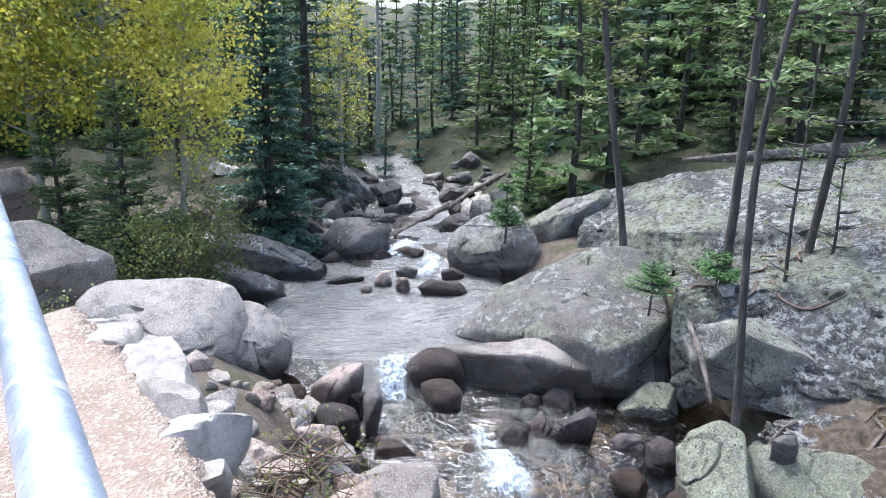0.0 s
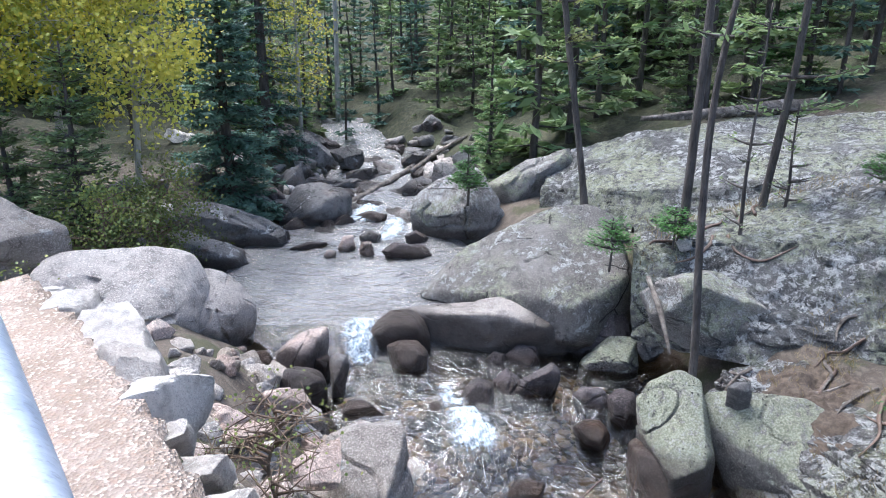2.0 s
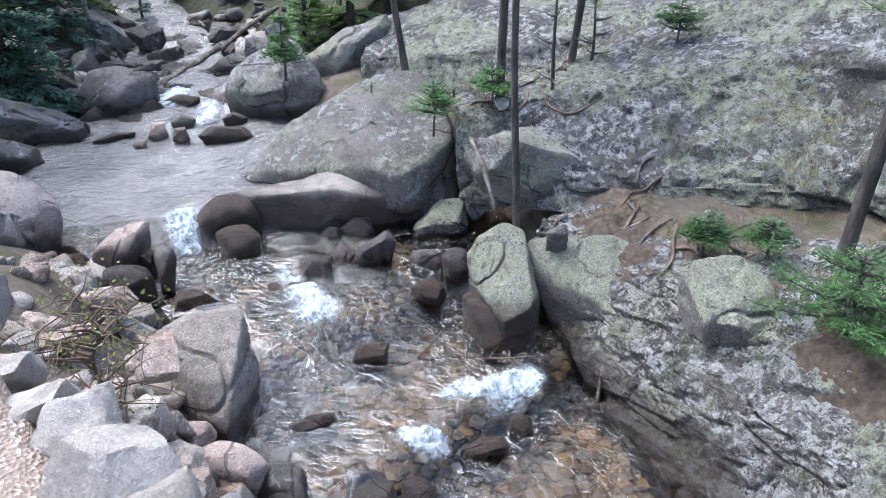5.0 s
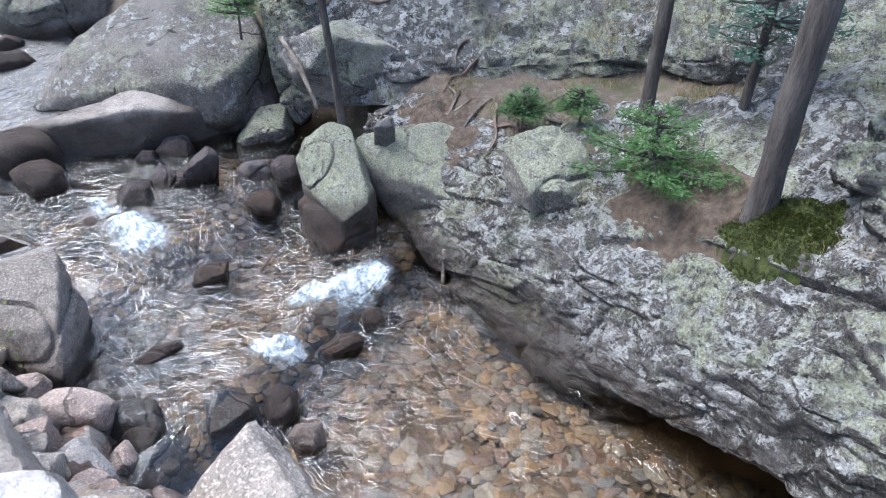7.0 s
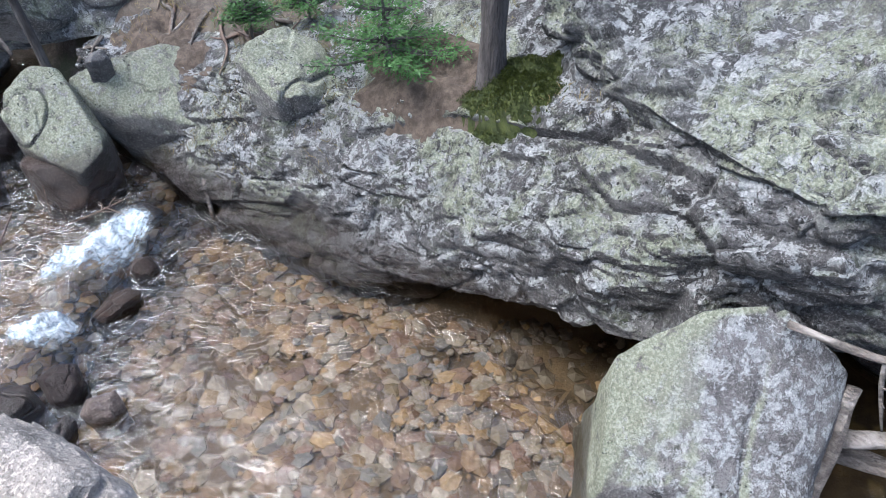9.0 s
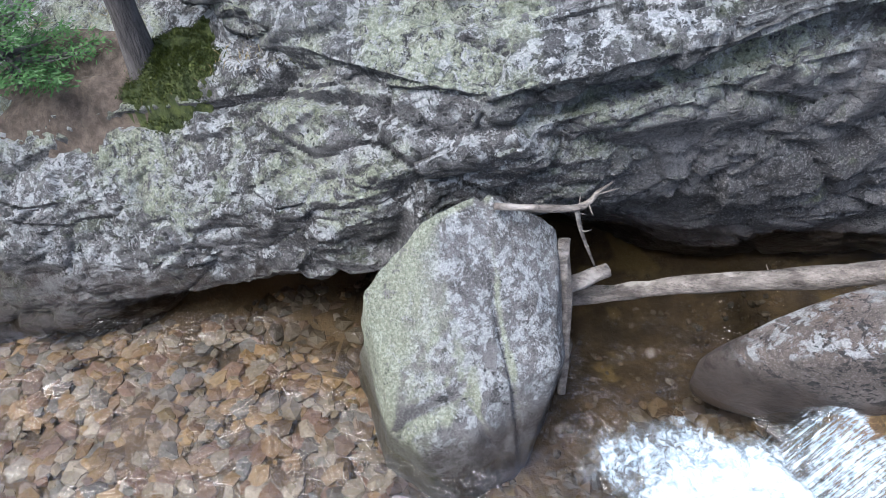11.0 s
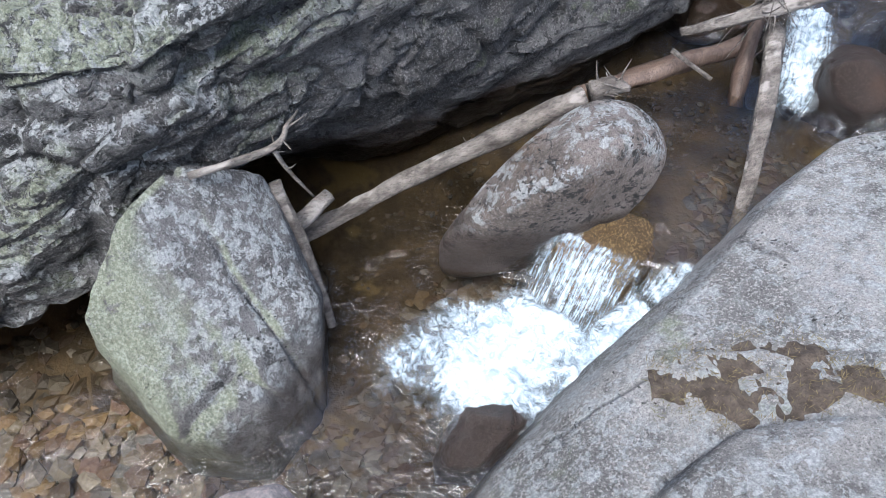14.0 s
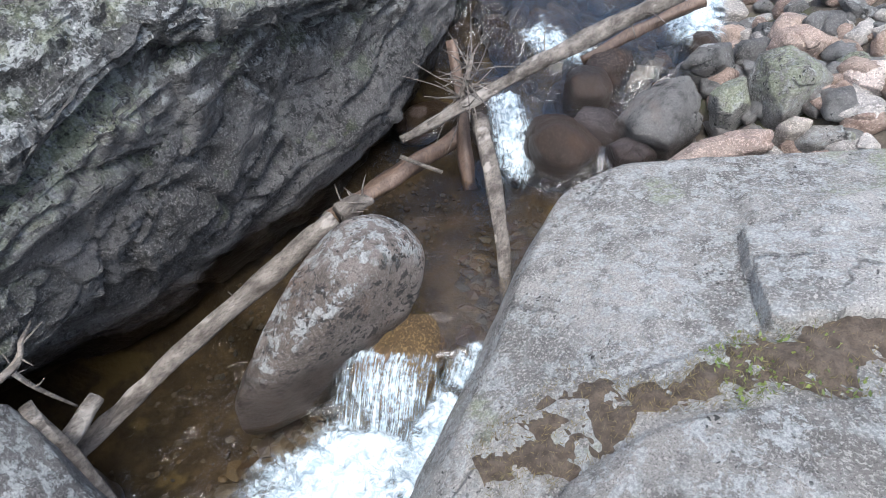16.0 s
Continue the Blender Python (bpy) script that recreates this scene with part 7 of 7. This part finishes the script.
def on_slab(xs, ys):
    inv = Matrix.Translation(-near_slab.location)
    out = []
    for x, y in zip(xs, ys):
        hit, place, _, _ = near_slab.ray_cast(inv @ Vector((x, y, 20)), Vector((0, 0, -1)))
        out.append(place[2] + near_slab.location[2] if hit else -3)
    return np.array(out)


strip = curve_through([(1.75, -2.6, 0), (1.5, -3.05, 0), (1.1, -3.5, 0), (0.75, -3.95, 0), (0.3, -4.5, 0), (-0.1, -4.9, 0)], np.linspace(0, 1, 160))
cross = np.linspace(-0.5, 0.5, 21)
tang = np.gradient(strip, axis=0)
side = np.stack([tang[:, 1], -tang[:, 0], 0 * tang[:, 0]], -1)
side /= np.linalg.norm(side, axis=1)[:, None]
wide = np.maximum(0.12, 0.40 + 0.35 * fbm(strip * 2.3, 5, 4))
strip = strip + side * (0.12 * fbm(strip * 2.0, 15, 3))[:, None]
g = strip[:, None, :] + side[:, None, :] * (cross[None, :, None] * wide[:, None, None])
zs = on_slab(g[..., 0].reshape(-1), g[..., 1].reshape(-1)).reshape(g.shape[:2])
g[..., 2] = zs + 0.035 * (1 - (2 * cross) ** 2)[None, :] - 0.018 + 0.03 * fbm(g.reshape(-1, 3) * 6, 9, 5, 0.7).reshape(zs.shape)
soil = link_mesh("soil_strip", g.reshape(-1, 3), grid_faces(*zs.shape), M_SOIL)
tagged(soil, "strip of brown soil and needles on the rock slab", "soil")
for name, mat, count, size in (("dry_grass", GRASS, 3200, 0.055), ("green_herb", WILLOW, 260, 0.04)):
    rs = np.random.RandomState(count)
    i = rs.randint(0, len(strip), count)
    if mat is WILLOW:
        i = rs.randint(78, 118, count)
    p = strip[i] + side[i] * ((rs.rand(count) - 0.5) * wide[i] * 1.25)[:, None]
    p[:, 2] = on_slab(p[:, 0], p[:, 1]) + 0.02
    al = rs.normal(size=(count, 3)) * 0.6 + np.array([0, 0, 0.8])
    al /= np.linalg.norm(al, axis=1)[:, None]
    ac = np.cross(al, rs.normal(size=(count, 3)))
    ac /= np.linalg.norm(ac, axis=1)[:, None]
    k = rs.uniform(0.5, 1.2, count) * size
    v, f = quads(p + al * (k * 0.4)[:, None], al * k[:, None], ac * (k * (0.09 if mat is GRASS else 0.5))[:, None])
    tagged(link_mesh(name, v, f, mat, False), "tufts growing in the crack of the slab", name.replace("_", " "), kind="stuff")


def soil_patch(cx, cy, rx, ry, lift, seed, label):
    """Soil lying in a hollow of the rock, thinning out to its rim."""
    u, a = np.linspace(0, 1, 26), np.linspace(0, 2 * math.pi, 64)
    U, A = np.meshgrid(u, a, indexing="ij")
    rim = 1 + 0.3 * vnoise(np.stack([np.cos(A), np.sin(A), 0 * A], -1).reshape(-1, 3) * 1.7, seed).reshape(A.shape)
    x, y = cx + rx * U * np.cos(A) * rim, cy + ry * U * np.sin(A) * rim
    z = on_rocks(x.reshape(-1), y.reshape(-1)).reshape(x.shape)
    z = z + lift * (1 - U ** 2) - 0.02 + 0.025 * fbm(np.stack([x, y, 0 * x], -1).reshape(-1, 3) * 5, seed, 4, 0.65).reshape(x.shape)
    return tagged(link_mesh("soil_patch", np.stack([x, y, z], -1).reshape(-1, 3), grid_faces(*x.shape), M_SOIL), label, "soil")


soil_patch(4.95, 3.15, 0.5, 0.85, 0.10, 5, "brown soil and needles under the fir and pine")
soil_patch(4.2, 6.2, 0.5, 0.7, 0.06, 6, "brown soil with dry grass on the rock shelf")
# moss cushion at the foot of the thick pine
moss = soil_patch(4.95, 2.25, 0.3, 0.48, 0.12, 15, "thick olive green moss cushion under the pine")
moss.name, moss["category"] = "moss_cushion", "moss"
moss.data.materials[0] = MOSS
mq = np.zeros(len(moss.data.vertices) * 3)
moss.data.vertices.foreach_get("co", mq)
mq = mq.reshape(-1, 3)
mrs = np.random.RandomState(5)
pick = mrs.randint(0, len(mq), 11000)
mal = mrs.normal(size=(11000, 3)) * 0.5 + np.array([-0.4, 0, 0.9])
mal /= np.linalg.norm(mal, axis=1)[:, None]
mac = np.cross(mal, mrs.normal(size=(11000, 3)))
mac /= np.linalg.norm(mac, axis=1)[:, None]
v, f = quads(mq[pick] + mrs.normal(size=(11000, 3)) * 0.02 * np.array([1, 1, 0.3]), mal * 0.04, mac * 0.012)
tagged(link_mesh("moss_fibre", v, f, MOSS_FIBRE, False, parent=moss), kind="stuff")
rr = random.Random(12)
for k in range(26):
    x, y = (rr.uniform(3.5, 5.2), rr.uniform(5.0, 7.0)) if k < 16 else (rr.uniform(3.0, 5.2), rr.uniform(8.4, 9.6))
    a = rr.uniform(0, 6.28)
    L = rr.uniform(0.3, 0.9)
    pts = []
    for i in range(4):
        px, py = x + math.cos(a) * L * i / 3, y + math.sin(a) * L * i / 3
        a += rr.uniform(-0.5, 0.5)
        pts.append((px, py, float(on_rocks([px], [py])[0]) + 0.02))
    log(pts, (0.022, 0.02, 0.015, 0.006), rr.choice((DEADWOOD, DARKWOOD)), "bare grey root winding over the soil", "root", 1, 200 + k, 0.12)

# ---- path edge and rail ----
edge_rng = random.Random(8)
edging = variants(6, 430, 26, ("edging",), 4, 0.5)
for k in range(13):
    y = 1.3 + 3.2 * k / 12
    x = float(terrace_edge(y))
    ob = new("edging_stone", edge_rng.choice(edging))
    s = edge_rng.uniform(0.36, 0.5) * (1.0 if y < 3.0 else 1.35)
    ob.matrix_world = pose(x + 0.04 + edge_rng.uniform(-0.04, 0.04), y, 2.86, edge_rng.uniform(-3, 3), edge_rng.uniform(-3, 3), 38 + edge_rng.uniform(-14, 14)) @ Matrix.Diagonal((s * 0.9, s * 1.1, 0.62, 1))
    tagged(ob, "pale flat stone edging the gravel path", "edging stone", "path edging")

rail = new("handrail")
rail.location = (-0.56, 0.872, 4.63)
tagged(rail, "scuffed blue-grey steel pipe handrail beside the path", "handrail")
axis = np.array([-0.517, 0.767, -0.042])
axis = axis / np.linalg.norm(axis)
v, f = tube([-axis * 0.9, axis * 0.0, axis * 0.66], (0.031, 0.031, 0.031), 24, 1, 0.0)
pipe = link_mesh("pipe", v, f, RAILPAINT, parent=rail)
v, f = tube([axis * 0.415, axis * 0.44], (0.0335, 0.0335), 24, 1, 0.0)
link_mesh("collar", v, f, RAILPAINT, parent=pipe)
v, f = tube([axis * 0.66, axis * 2.2], (0.031, 0.031), 24, 1, 0.0)
link_mesh("pipe", v, f, RAILPAINT, parent=rail)
v, f = tube([axis * 1.9 + np.array([0, 0, -0.02]), axis * 1.9 + np.array([0, 0, -1.55])], (0.026, 0.026), 18, 1, 0.0)
link_mesh("post", v, f, RAILPAINT, parent=rail)
